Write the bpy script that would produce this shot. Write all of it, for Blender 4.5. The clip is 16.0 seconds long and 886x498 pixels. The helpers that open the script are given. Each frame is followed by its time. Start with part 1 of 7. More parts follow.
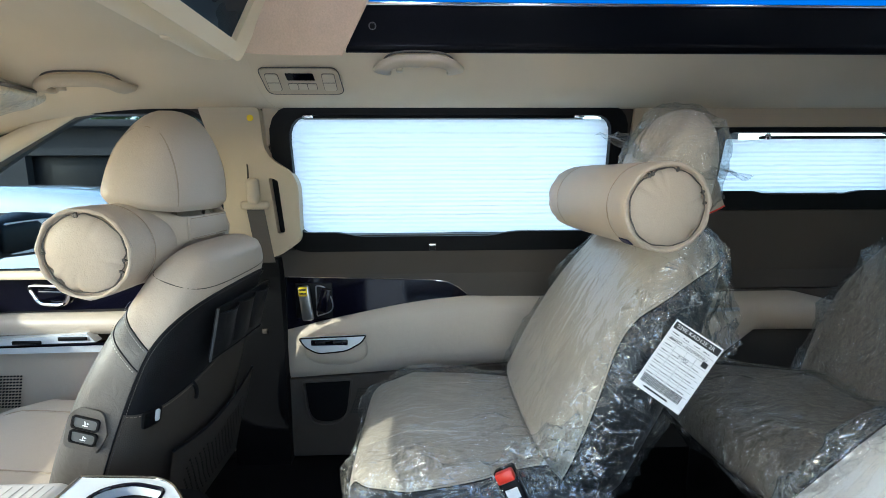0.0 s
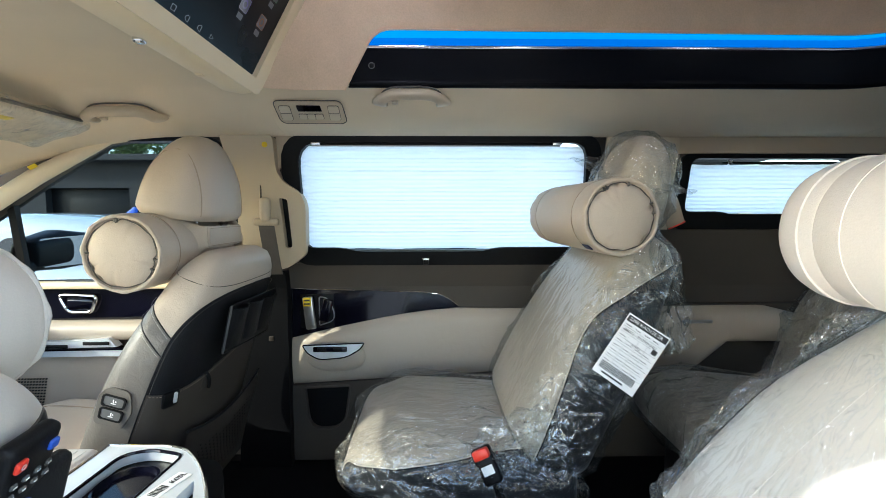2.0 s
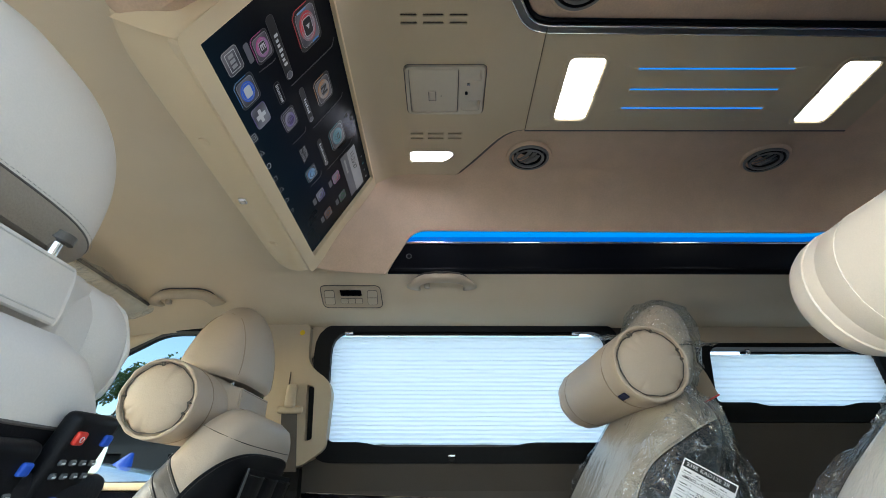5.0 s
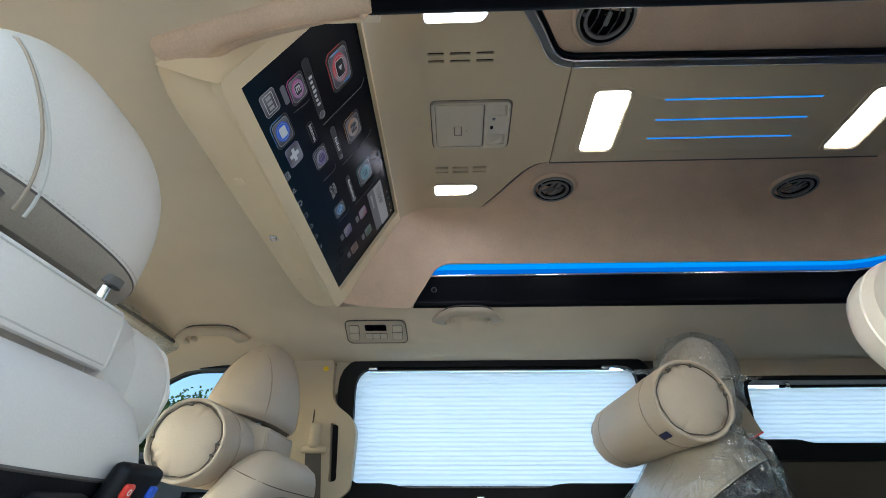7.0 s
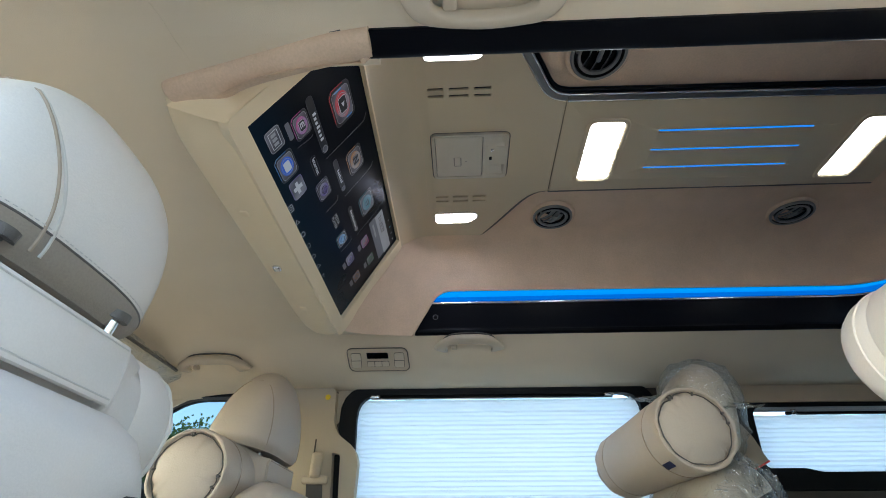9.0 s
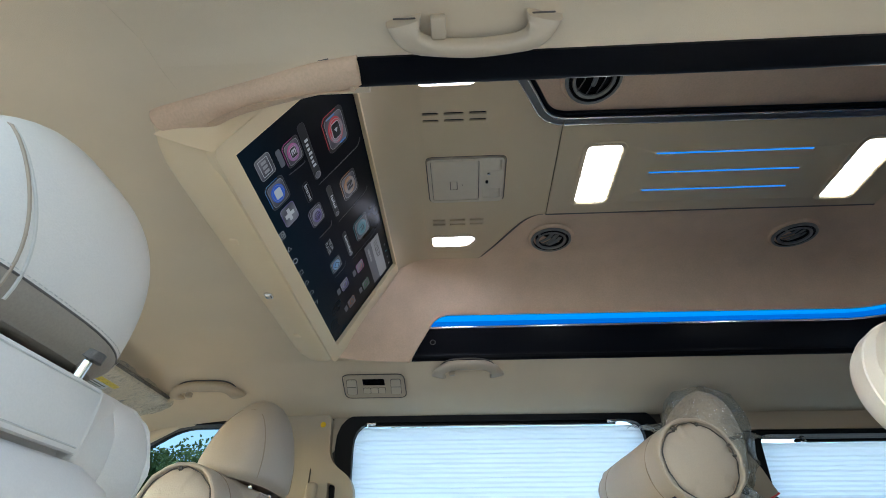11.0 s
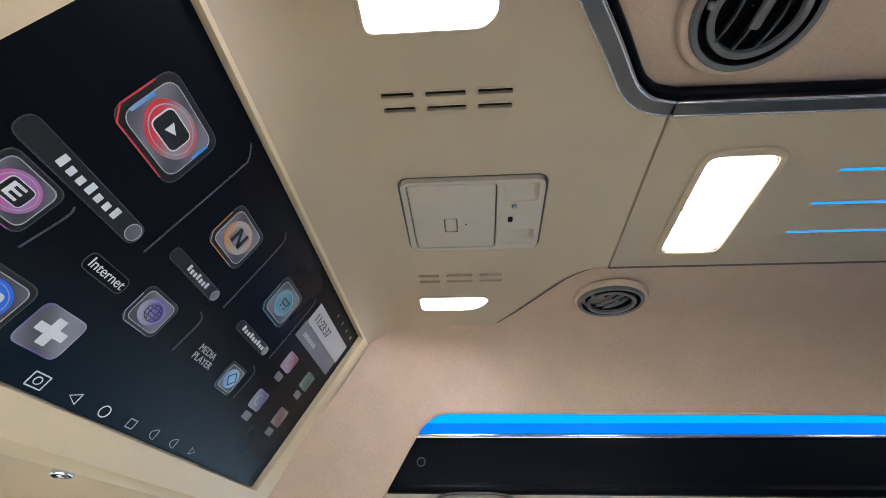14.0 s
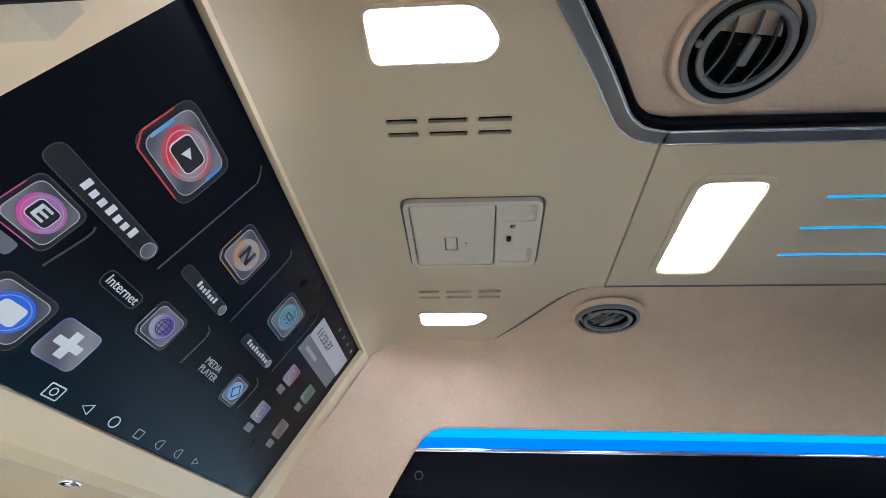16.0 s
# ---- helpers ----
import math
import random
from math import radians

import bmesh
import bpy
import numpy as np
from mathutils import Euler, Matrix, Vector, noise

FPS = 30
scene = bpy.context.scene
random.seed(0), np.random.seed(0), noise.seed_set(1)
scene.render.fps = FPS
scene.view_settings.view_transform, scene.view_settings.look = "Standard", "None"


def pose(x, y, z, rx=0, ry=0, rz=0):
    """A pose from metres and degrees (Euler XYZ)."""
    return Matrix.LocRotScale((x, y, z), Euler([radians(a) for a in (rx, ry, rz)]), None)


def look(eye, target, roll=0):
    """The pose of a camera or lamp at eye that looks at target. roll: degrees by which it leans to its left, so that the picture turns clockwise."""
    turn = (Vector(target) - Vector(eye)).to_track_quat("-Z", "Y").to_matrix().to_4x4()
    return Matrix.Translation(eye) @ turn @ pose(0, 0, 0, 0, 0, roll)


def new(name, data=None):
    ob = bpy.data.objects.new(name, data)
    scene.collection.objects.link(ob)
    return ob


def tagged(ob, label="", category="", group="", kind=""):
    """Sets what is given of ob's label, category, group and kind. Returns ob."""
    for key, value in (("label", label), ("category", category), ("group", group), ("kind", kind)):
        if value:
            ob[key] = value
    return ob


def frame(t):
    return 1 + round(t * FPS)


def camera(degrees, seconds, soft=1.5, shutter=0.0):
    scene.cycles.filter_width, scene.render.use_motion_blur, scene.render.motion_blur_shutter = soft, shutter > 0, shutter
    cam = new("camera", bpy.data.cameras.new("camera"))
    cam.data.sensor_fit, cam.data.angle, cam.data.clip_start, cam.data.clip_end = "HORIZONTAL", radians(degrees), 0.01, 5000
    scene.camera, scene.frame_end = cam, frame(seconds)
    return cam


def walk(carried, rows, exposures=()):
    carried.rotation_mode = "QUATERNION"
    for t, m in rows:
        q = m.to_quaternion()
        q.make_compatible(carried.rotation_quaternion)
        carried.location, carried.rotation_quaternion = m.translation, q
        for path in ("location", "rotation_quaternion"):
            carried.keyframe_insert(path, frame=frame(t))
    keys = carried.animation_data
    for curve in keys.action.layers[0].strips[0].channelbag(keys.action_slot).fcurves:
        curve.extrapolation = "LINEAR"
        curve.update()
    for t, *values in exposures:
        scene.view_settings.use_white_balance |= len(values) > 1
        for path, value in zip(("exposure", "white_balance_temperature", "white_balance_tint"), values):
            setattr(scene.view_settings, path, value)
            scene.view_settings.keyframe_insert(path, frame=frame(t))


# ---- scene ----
cam = camera(87.7, 16.0, 0.9)
PATH = [
    (0, (0.101, -0.626, 0.933), (0.171, 1.35, 0.633), -0.3),
    (0.5, (0.095, -0.652, 0.924), (0.164, 1.325, 0.628), -0.5),
    (1, (0.106, -0.673, 0.914), (0.167, 1.306, 0.634), -0.6),
    (1.5, (0.135, -0.737, 0.9), (0.179, 1.247, 0.649), -0.4),
    (2, (0.144, -0.765, 0.888), (0.184, 1.229, 0.734), -0.1),
    (2.5, (0.132, -0.783, 0.853), (0.174, 1.211, 0.998), -0.1),
    (3, (0.121, -0.792, 0.78), (0.168, 1.152, 1.245), -0.2),
    (5.5, (0.073, -0.792, 0.624), (0.05, 0.956, 1.595), 0.2),
    (6, (0.054, -0.793, 0.643), (0.014, 0.938, 1.645), 0.2),
    (6.5, (0.057, -0.788, 0.64), (0.004, 0.925, 1.67), 0.2),
    (7, (0.057, -0.788, 0.64), (-0.002, 0.909, 1.697), 0.2),
    (7.5, (0.058, -0.796, 0.641), (-0.004, 0.885, 1.723), 0.1),
    (8, (0.062, -0.805, 0.644), (-0.004, 0.863, 1.746), 0.1),
    (8.5, (0.062, -0.81, 0.644), (-0.007, 0.843, 1.767), 0.1),
    (9, (0.064, -0.807, 0.641), (-0.007, 0.833, 1.784), 0.1),
    (11.5, (0.08, -0.797, 0.69), (-0.006, 0.795, 1.899), 0.0),
    (12, (0.086, -0.727, 0.857), (-0.015, 0.874, 2.052), 0.0),
    (12.5, (0.11, -0.659, 0.974), (-0.002, 0.952, 2.154), 0.4),
    (13, (0.11, -0.566, 1.033), (-0.012, 1.059, 2.192), 0.7),
    (13.5, (0.104, -0.499, 1.06), (-0.024, 1.119, 2.227), 1.0),
    (14, (0.096, -0.48, 1.079), (-0.038, 1.133, 2.255), 1.3),
    (14.5, (0.096, -0.473, 1.077), (-0.036, 1.128, 2.268), 1.4),
    (15, (0.103, -0.484, 1.077), (-0.032, 1.106, 2.283), 1.8),
    (15.5, (0.106, -0.494, 1.076), (-0.03, 1.09, 2.29), 2.0),
    (16, (0.098, -0.501, 1.075), (-0.038, 1.082, 2.29), 2.2),
]
walk(cam, [(t, look(eye, target, roll)) for t, eye, target, roll in PATH], [(0, 1.68, 6050, 5), (3.0, 1.62, 6500, 6), (5.5, 1.34, 6450, 5), (9.0, 1.36, 6200, 5), (11.5, 1.34, 6200, 4), (12.0, 1.24, 6200, 0), (12.5, 1.1, 6600, 1), (13.0, 1.4, 7300, 6), (13.5, 1.88, 7100, 7), (14.2, 2.05, 6350, 9), (16, 2.15, 6100, 7)])

# ---- light ----
world = bpy.data.worlds.new("sky")
scene.world = world
world.use_nodes = True
wn, wl = world.node_tree.nodes, world.node_tree.links
sky = wn.new("ShaderNodeTexSky")
sky.sky_type, sky.sun_disc = "NISHITA", False
sky.sun_elevation, sky.sun_rotation = radians(26), radians(246)
wl.new(sky.outputs[0], wn["Background"].inputs[0])
wn["Background"].inputs[1].default_value = 0.30
sun = new("sun", bpy.data.lights.new("sun", "SUN"))
sun.data.energy, sun.data.angle, sun.data.color = 2.0, radians(0.5), (1.0, 0.95, 0.87)
sun.matrix_world = look((-0.9135, -0.4067, 0.488), (0, 0, 0))
tagged(sun, "low sunlight from ahead of the van", "sun")


# ---- materials ----
def mat(name, color, rough=0.6, metal=0.0, bump=0.0, scale=60.0, vary=0.08, coat=0.0, spec=0.5, big=6.0, detail=4.0, wrinkle=0.0):
    """A surface with grain and stains at two scales, in metres of the object's own space."""
    m = bpy.data.materials.new(name)
    m.use_nodes = True
    nd, ln = m.node_tree.nodes, m.node_tree.links
    b = nd["Principled BSDF"]
    co = nd.new("ShaderNodeTexCoord")
    n1, n2 = nd.new("ShaderNodeTexNoise"), nd.new("ShaderNodeTexNoise")
    n1.inputs["Scale"].default_value, n1.inputs["Detail"].default_value = scale, detail
    n2.inputs["Scale"].default_value, n2.inputs["Detail"].default_value = big, 3.0
    ln.new(co.outputs["Object"], n1.inputs["Vector"])
    ln.new(co.outputs["Object"], n2.inputs["Vector"])
    add = nd.new("ShaderNodeMath")
    add.operation = "ADD"
    ln.new(n1.outputs[0], add.inputs[0])
    ln.new(n2.outputs[0], add.inputs[1])
    mr = nd.new("ShaderNodeMapRange")
    mr.inputs[1].default_value, mr.inputs[2].default_value = 0.6, 1.4
    mr.inputs[3].default_value, mr.inputs[4].default_value = 1 - vary, 1 + vary
    ln.new(add.outputs[0], mr.inputs[0])
    mul = nd.new("ShaderNodeVectorMath")
    mul.operation = "SCALE"
    mul.inputs[0].default_value = color[:3]
    ln.new(mr.outputs[0], mul.inputs["Scale"])
    ln.new(mul.outputs[0], b.inputs["Base Color"])
    rr = nd.new("ShaderNodeMapRange")
    rr.inputs[3].default_value, rr.inputs[4].default_value = max(rough - 0.07, 0.02), min(rough + 0.07, 1)
    ln.new(n2.outputs[0], rr.inputs[0])
    ln.new(rr.outputs[0], b.inputs["Roughness"])
    b.inputs["Metallic"].default_value = metal
    b.inputs["Coat Weight"].default_value = coat
    b.inputs["Specular IOR Level"].default_value = spec
    if bump:
        bp = nd.new("ShaderNodeBump")
        bp.inputs["Strength"].default_value, bp.inputs["Distance"].default_value = bump, 0.002
        ln.new(n1.outputs[0], bp.inputs["Height"])
        ln.new(bp.outputs[0], b.inputs["Normal"])
        if wrinkle:
            n3, b3 = nd.new("ShaderNodeTexNoise"), nd.new("ShaderNodeBump")
            n3.inputs["Scale"].default_value, n3.inputs["Detail"].default_value, n3.inputs["Distortion"].default_value = 38.0, 3.0, 0.8
            ln.new(co.outputs["Object"], n3.inputs["Vector"])
            b3.inputs["Strength"].default_value, b3.inputs["Distance"].default_value = wrinkle, 0.006
            ln.new(n3.outputs[0], b3.inputs["Height"])
            ln.new(b3.outputs[0], bp.inputs["Normal"])
    return m


def glow(name, color, strength):
    m = bpy.data.materials.new(name)
    m.use_nodes = True
    b = m.node_tree.nodes["Principled BSDF"]
    b.inputs["Base Color"].default_value = (*color, 1)
    b.inputs["Emission Color"].default_value = (*color, 1)
    b.inputs["Emission Strength"].default_value = strength
    b.inputs["Roughness"].default_value = 0.4
    return m


def clear(name, tint=(1, 1, 1), gloss=0.08, rough=0.03, bump=0.0, scale=18.0, haze=0.0):
    """Thin clear sheet: straight through, with gloss that grows at grazing angles."""
    m = bpy.data.materials.new(name)
    m.use_nodes = True
    nd, ln = m.node_tree.nodes, m.node_tree.links
    nd.remove(nd["Principled BSDF"])
    tr, gl, mix = nd.new("ShaderNodeBsdfTransparent"), nd.new("ShaderNodeBsdfGlossy"), nd.new("ShaderNodeMixShader")
    tr.inputs[0].default_value = (*tint, 1)
    gl.inputs["Roughness"].default_value = rough
    fr = nd.new("ShaderNodeLayerWeight")
    fr.inputs["Blend"].default_value = 0.5
    pw, ad = nd.new("ShaderNodeMath"), nd.new("ShaderNodeMath")
    pw.operation, ad.operation, ad.use_clamp = "POWER", "MULTIPLY_ADD", True
    pw.inputs[1].default_value = 3.5
    ad.inputs[1].default_value, ad.inputs[2].default_value = 0.45, gloss
    ln.new(fr.outputs["Facing"], pw.inputs[0])
    ln.new(pw.outputs[0], ad.inputs[0])
    ln.new(ad.outputs[0], mix.inputs[0])
    base = tr
    if haze:
        df, m2 = nd.new("ShaderNodeBsdfDiffuse"), nd.new("ShaderNodeMixShader")
        df.inputs[0].default_value = (0.8, 0.8, 0.8, 1)
        m2.inputs[0].default_value = haze
        ln.new(tr.outputs[0], m2.inputs[1])
        ln.new(df.outputs[0], m2.inputs[2])
        base = m2
    ln.new(base.outputs[0], mix.inputs[1])
    ln.new(gl.outputs[0], mix.inputs[2])
    if bump:
        co, vo, no, bp = nd.new("ShaderNodeTexCoord"), nd.new("ShaderNodeTexVoronoi"), nd.new("ShaderNodeTexNoise"), nd.new("ShaderNodeBump")
        vo.inputs["Scale"].default_value = scale
        no.inputs["Scale"].default_value, no.inputs["Detail"].default_value = scale * 0.6, 5
        no.inputs["Distortion"].default_value = 1.5
        ln.new(co.outputs["Object"], no.inputs["Vector"])
        vm = nd.new("ShaderNodeVectorMath")
        vm.operation = "ADD"
        ln.new(co.outputs["Object"], vm.inputs[0])
        ln.new(no.outputs["Color"], vm.inputs[1])
        ln.new(vm.outputs[0], vo.inputs["Vector"])
        bp.inputs["Strength"].default_value, bp.inputs["Distance"].default_value = bump, 0.02
        ln.new(vo.outputs["Distance"], bp.inputs["Height"])
        for s in (gl, fr):
            ln.new(bp.outputs[0], s.inputs["Normal"])
    ln.new(mix.outputs[0], nd["Material Output"].inputs[0])
    return m


def film(name, depth, fine, lines, white, shine, haze):
    """Clear plastic sheet with sharp glints, creased at two scales into long ridges, with wrinkle highlights painted
    white in patches.
    """
    m = bpy.data.materials.new(name)
    m.use_nodes = True
    nd, ln = m.node_tree.nodes, m.node_tree.links
    nd.remove(nd["Principled BSDF"])
    co = nd.new("ShaderNodeTexCoord")

    def node(op, a, b_, c=None):
        n_ = nd.new("ShaderNodeMath")
        n_.operation = op
        for k, v in enumerate((a, b_, c)):
            if v is None:
                continue
            if isinstance(v, (int, float)):
                n_.inputs[k].default_value = v
            else:
                ln.new(v.outputs[0], n_.inputs[k])
        return n_

    def ramp(r, lo, hi, a, b_):
        mr = nd.new("ShaderNodeMapRange")
        mr.interpolation_type = "SMOOTHSTEP"
        for k, v in enumerate((lo, hi, a, b_)):
            mr.inputs[k + 1].default_value = v
        ln.new(r.outputs[0], mr.inputs[0])
        return mr

    def ridge(scale, turn, stretch):
        """How far a point lies from the nearest crease of one family."""
        mp, no = nd.new("ShaderNodeMapping"), nd.new("ShaderNodeTexNoise")
        mp.inputs["Location"].default_value = (turn, turn * 2.3, -turn)
        mp.inputs["Rotation"].default_value, mp.inputs["Scale"].default_value = (0.3 + turn, 0.45 - turn, 0.2 + turn), stretch
        no.inputs["Scale"].default_value, no.inputs["Detail"].default_value, no.inputs["Distortion"].default_value = scale, 2.0, 0.9
        ln.new(co.outputs["Object"], mp.inputs[0])
        ln.new(mp.outputs[0], no.inputs["Vector"])
        return node("ABSOLUTE", node("SUBTRACT", no, 0.5), 0.0)

    r1 = ridge(fine * 0.5, 0.1, (1.0, 1.5, 0.42))
    r2 = ridge(fine, 0.9, (0.5, 1.7, 1.0))
    r3 = ridge(fine * 2.1, 0.4, (1.2, 1.0, 0.45))
    height = node("ADD", node("ADD", r1, node("MULTIPLY", r2, 0.55)), node("MULTIPLY", r3, 0.20))
    bp = nd.new("ShaderNodeBump")
    bp.inputs["Strength"].default_value, bp.inputs["Distance"].default_value = 1.0, depth
    bp.invert = True
    ln.new(height.outputs[0], bp.inputs["Height"])
    patch = nd.new("ShaderNodeTexNoise")
    patch.inputs["Scale"].default_value = 26.0
    ln.new(co.outputs["Object"], patch.inputs["Vector"])
    glint_patch = ramp(patch, lines, lines + 0.14, 0.0, 1.0)
    # White lines on the ridges paint in wrinkle highlights.
    crease = node("MULTIPLY", node("MAXIMUM", ramp(r2, 0.0, 0.016, 1.0, 0.0), ramp(r3, 0.0, 0.024, 0.8, 0.0)), glint_patch)
    tr, gl, wh = nd.new("ShaderNodeBsdfTransparent"), nd.new("ShaderNodeBsdfGlossy"), nd.new("ShaderNodeBsdfDiffuse")
    tr.inputs[0].default_value = (0.90, 0.93, 0.94, 1)
    gl.inputs["Roughness"].default_value = 0.05
    wh.inputs["Color"].default_value = (0.88, 0.90, 0.92, 1)
    fr = nd.new("ShaderNodeLayerWeight")
    fr.inputs["Blend"].default_value = 0.5
    for target in (gl, fr):
        ln.new(bp.outputs[0], target.inputs["Normal"])
    rise = node("POWER", 0.0, 3.0)
    ln.new(fr.outputs["Facing"], rise.inputs[0])
    gloss = node("MULTIPLY_ADD", rise, 0.24, shine)
    m1, m2 = nd.new("ShaderNodeMixShader"), nd.new("ShaderNodeMixShader")
    ln.new(gloss.outputs[0], m1.inputs[0])
    ln.new(tr.outputs[0], m1.inputs[1])
    ln.new(gl.outputs[0], m1.inputs[2])
    ln.new(node("MULTIPLY_ADD", crease, white, haze).outputs[0], m2.inputs[0])
    ln.new(m1.outputs[0], m2.inputs[1])
    ln.new(wh.outputs[0], m2.inputs[2])
    ln.new(m2.outputs[0], nd["Material Output"].inputs[0])
    return m


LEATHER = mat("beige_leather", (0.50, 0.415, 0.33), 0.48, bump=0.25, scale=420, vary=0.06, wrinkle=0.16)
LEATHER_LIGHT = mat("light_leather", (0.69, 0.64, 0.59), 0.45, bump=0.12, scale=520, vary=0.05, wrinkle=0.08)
TAUPE = mat("taupe_leather", (0.105, 0.092, 0.082), 0.45, bump=0.25, scale=380, vary=0.1, wrinkle=0.35)
CHARCOAL = mat("charcoal_leather", (0.034, 0.033, 0.035), 0.45, bump=0.25, scale=380, vary=0.1, wrinkle=0.3)
BROWN = mat("brown_grey_leather", (0.28, 0.235, 0.19), 0.5, bump=0.25, scale=400, vary=0.1)
LINER = mat("headliner_cloth", (0.75, 0.63, 0.465), 0.9, bump=0.3, scale=900, vary=0.05)
SUEDE = mat("beige_suede", (0.70, 0.515, 0.36), 0.95, bump=0.35, scale=260, vary=0.10, big=14)
PLASTIC = mat("beige_plastic", (0.54, 0.45, 0.33), 0.5, bump=0.15, scale=700, vary=0.04)
HOUSING = mat("cream_plastic", (0.84, 0.67, 0.43), 0.42, bump=0.1, scale=700, vary=0.03)
DOOR_DARK = mat("dark_taupe_vinyl", (0.072, 0.060, 0.050), 0.6, bump=0.3, scale=450, vary=0.12, spec=0.25)
BLACK = mat("black_plastic", (0.006, 0.006, 0.007), 0.45, bump=0.15, scale=600, vary=0.15, spec=0.18)
BLACK_SOFT = mat("black_leatherette", (0.012, 0.012, 0.014), 0.5, bump=0.25, scale=420, vary=0.2, spec=0.15)
PIANO = mat("gloss_black", (0.004, 0.004, 0.010), 0.08, vary=0.05, coat=0.15, spec=0.4)
RAIL = mat("satin_black_rail", (0.003, 0.0035, 0.006), 0.4, bump=0.1, scale=500, vary=0.1, spec=0.12)
CARPET = mat("black_carpet", (0.006, 0.006, 0.007), 0.95, bump=0.6, scale=700, vary=0.3, spec=0.1)
CHROME = mat("chrome", (0.75, 0.75, 0.76), 0.08, metal=1.0, vary=0.03)
SATIN = mat("satin_silver", (0.50, 0.51, 0.53), 0.30, metal=1.0, vary=0.05)
BRIGHT = mat("polished_strip", (0.86, 0.87, 0.90), 0.16, metal=1.0, vary=0.03)
GUNMETAL = mat("dark_satin_metal", (0.25, 0.255, 0.27), 0.34, metal=1.0, vary=0.05)
SILVER = mat("pale_silver_paint", (0.74, 0.77, 0.81), 0.2, metal=0.25, vary=0.03)
PANEL = mat("olive_beige_plastic", (0.61, 0.49, 0.32), 0.5, bump=0.15, scale=700, vary=0.04)
GREY_PLASTIC = mat("grey_plastic", (0.10, 0.10, 0.10), 0.45, vary=0.08)
VENT_GREY = mat("vent_grey_plastic", (0.20, 0.20, 0.19), 0.3, vary=0.06)
VENT_DARK = mat("dark_vent_plastic", (0.07, 0.075, 0.075), 0.35, vary=0.06)
MODULE = mat("pale_grey_beige_plastic", (0.62, 0.54, 0.42), 0.5, vary=0.03)
WHITE = mat("white_plastic", (0.75, 0.75, 0.74), 0.4, vary=0.03)
PAPER = mat("white_paper", (0.80, 0.80, 0.80), 0.7, vary=0.03)
INK = mat("black_ink", (0.02, 0.02, 0.02), 0.6)
RED = mat("red_plastic", (0.75, 0.045, 0.025), 0.35)
BLUE = mat("blue_plastic", (0.02, 0.10, 0.55), 0.4)
NAVY = mat("navy_cloth", (0.012, 0.014, 0.06), 0.8)
YELLOW = mat("yellow_sticker", (0.85, 0.62, 0.02), 0.5)
THREAD = mat("seam_thread", (0.36, 0.285, 0.215), 0.7)
THREAD_LIGHT = mat("light_thread", (0.55, 0.52, 0.48), 0.7)
FILM = film("plastic_film", 0.050, 19, 0.50, 0.30, 0.15, 0.008)
FILM_TAUT = film("taut_plastic_film", 0.014, 12, 0.54, 0.24, 0.10, 0.010)
WINDSCREEN = clear("tinted_windscreen_glass", (0.88, 0.91, 0.89), 0.0, 0.0)
FRONT_GLASS = clear("tinted_side_glass", (0.52, 0.58, 0.60), 0.0, 0.0)
GLASS = clear("clear_glass", (0.90, 0.94, 0.94), 0.0, 0.0)
LAMP = glow("lamp_white", (0.95, 0.96, 1.0), 4.0)
LAMP_DIM = glow("dome_lamp_white", (0.72, 0.76, 1.0), 9.0)
DISPLAY = mat("display_glass", (0.004, 0.004, 0.006), 0.30, vary=0.05, spec=0.12)
TAN = mat("tan_vinyl", (0.38, 0.30, 0.22), 0.6, bump=0.25, scale=420, vary=0.08)
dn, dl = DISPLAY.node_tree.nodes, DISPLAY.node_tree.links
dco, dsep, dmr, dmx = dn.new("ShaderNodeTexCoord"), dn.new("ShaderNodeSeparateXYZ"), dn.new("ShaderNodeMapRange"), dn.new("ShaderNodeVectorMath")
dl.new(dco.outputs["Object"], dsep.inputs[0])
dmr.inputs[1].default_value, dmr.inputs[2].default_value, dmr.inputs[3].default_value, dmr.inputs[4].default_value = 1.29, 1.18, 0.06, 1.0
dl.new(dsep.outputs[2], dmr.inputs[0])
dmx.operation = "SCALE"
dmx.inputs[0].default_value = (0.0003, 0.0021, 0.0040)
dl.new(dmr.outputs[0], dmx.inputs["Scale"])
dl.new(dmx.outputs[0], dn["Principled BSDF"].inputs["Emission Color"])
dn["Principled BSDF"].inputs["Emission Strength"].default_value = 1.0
RECESS_GLOW = glow("recess_glow_sky_blue", (0.0, 0.20, 0.95), 0.27)
LED_TOP = glow("led_sky_blue_top", (0.0, 0.32, 1.0), 0.38)
LED_LINE = glow("led_sky_blue_line", (0.004, 0.25, 1.0), 0.50)
for m_ in (RECESS_GLOW, LED_TOP, LED_LINE):
    m_.node_tree.nodes["Principled BSDF"].inputs["Base Color"].default_value = (0.0, 0.02, 0.06, 1)
    m_.node_tree.nodes["Principled BSDF"].inputs["Specular IOR Level"].default_value = 0.1


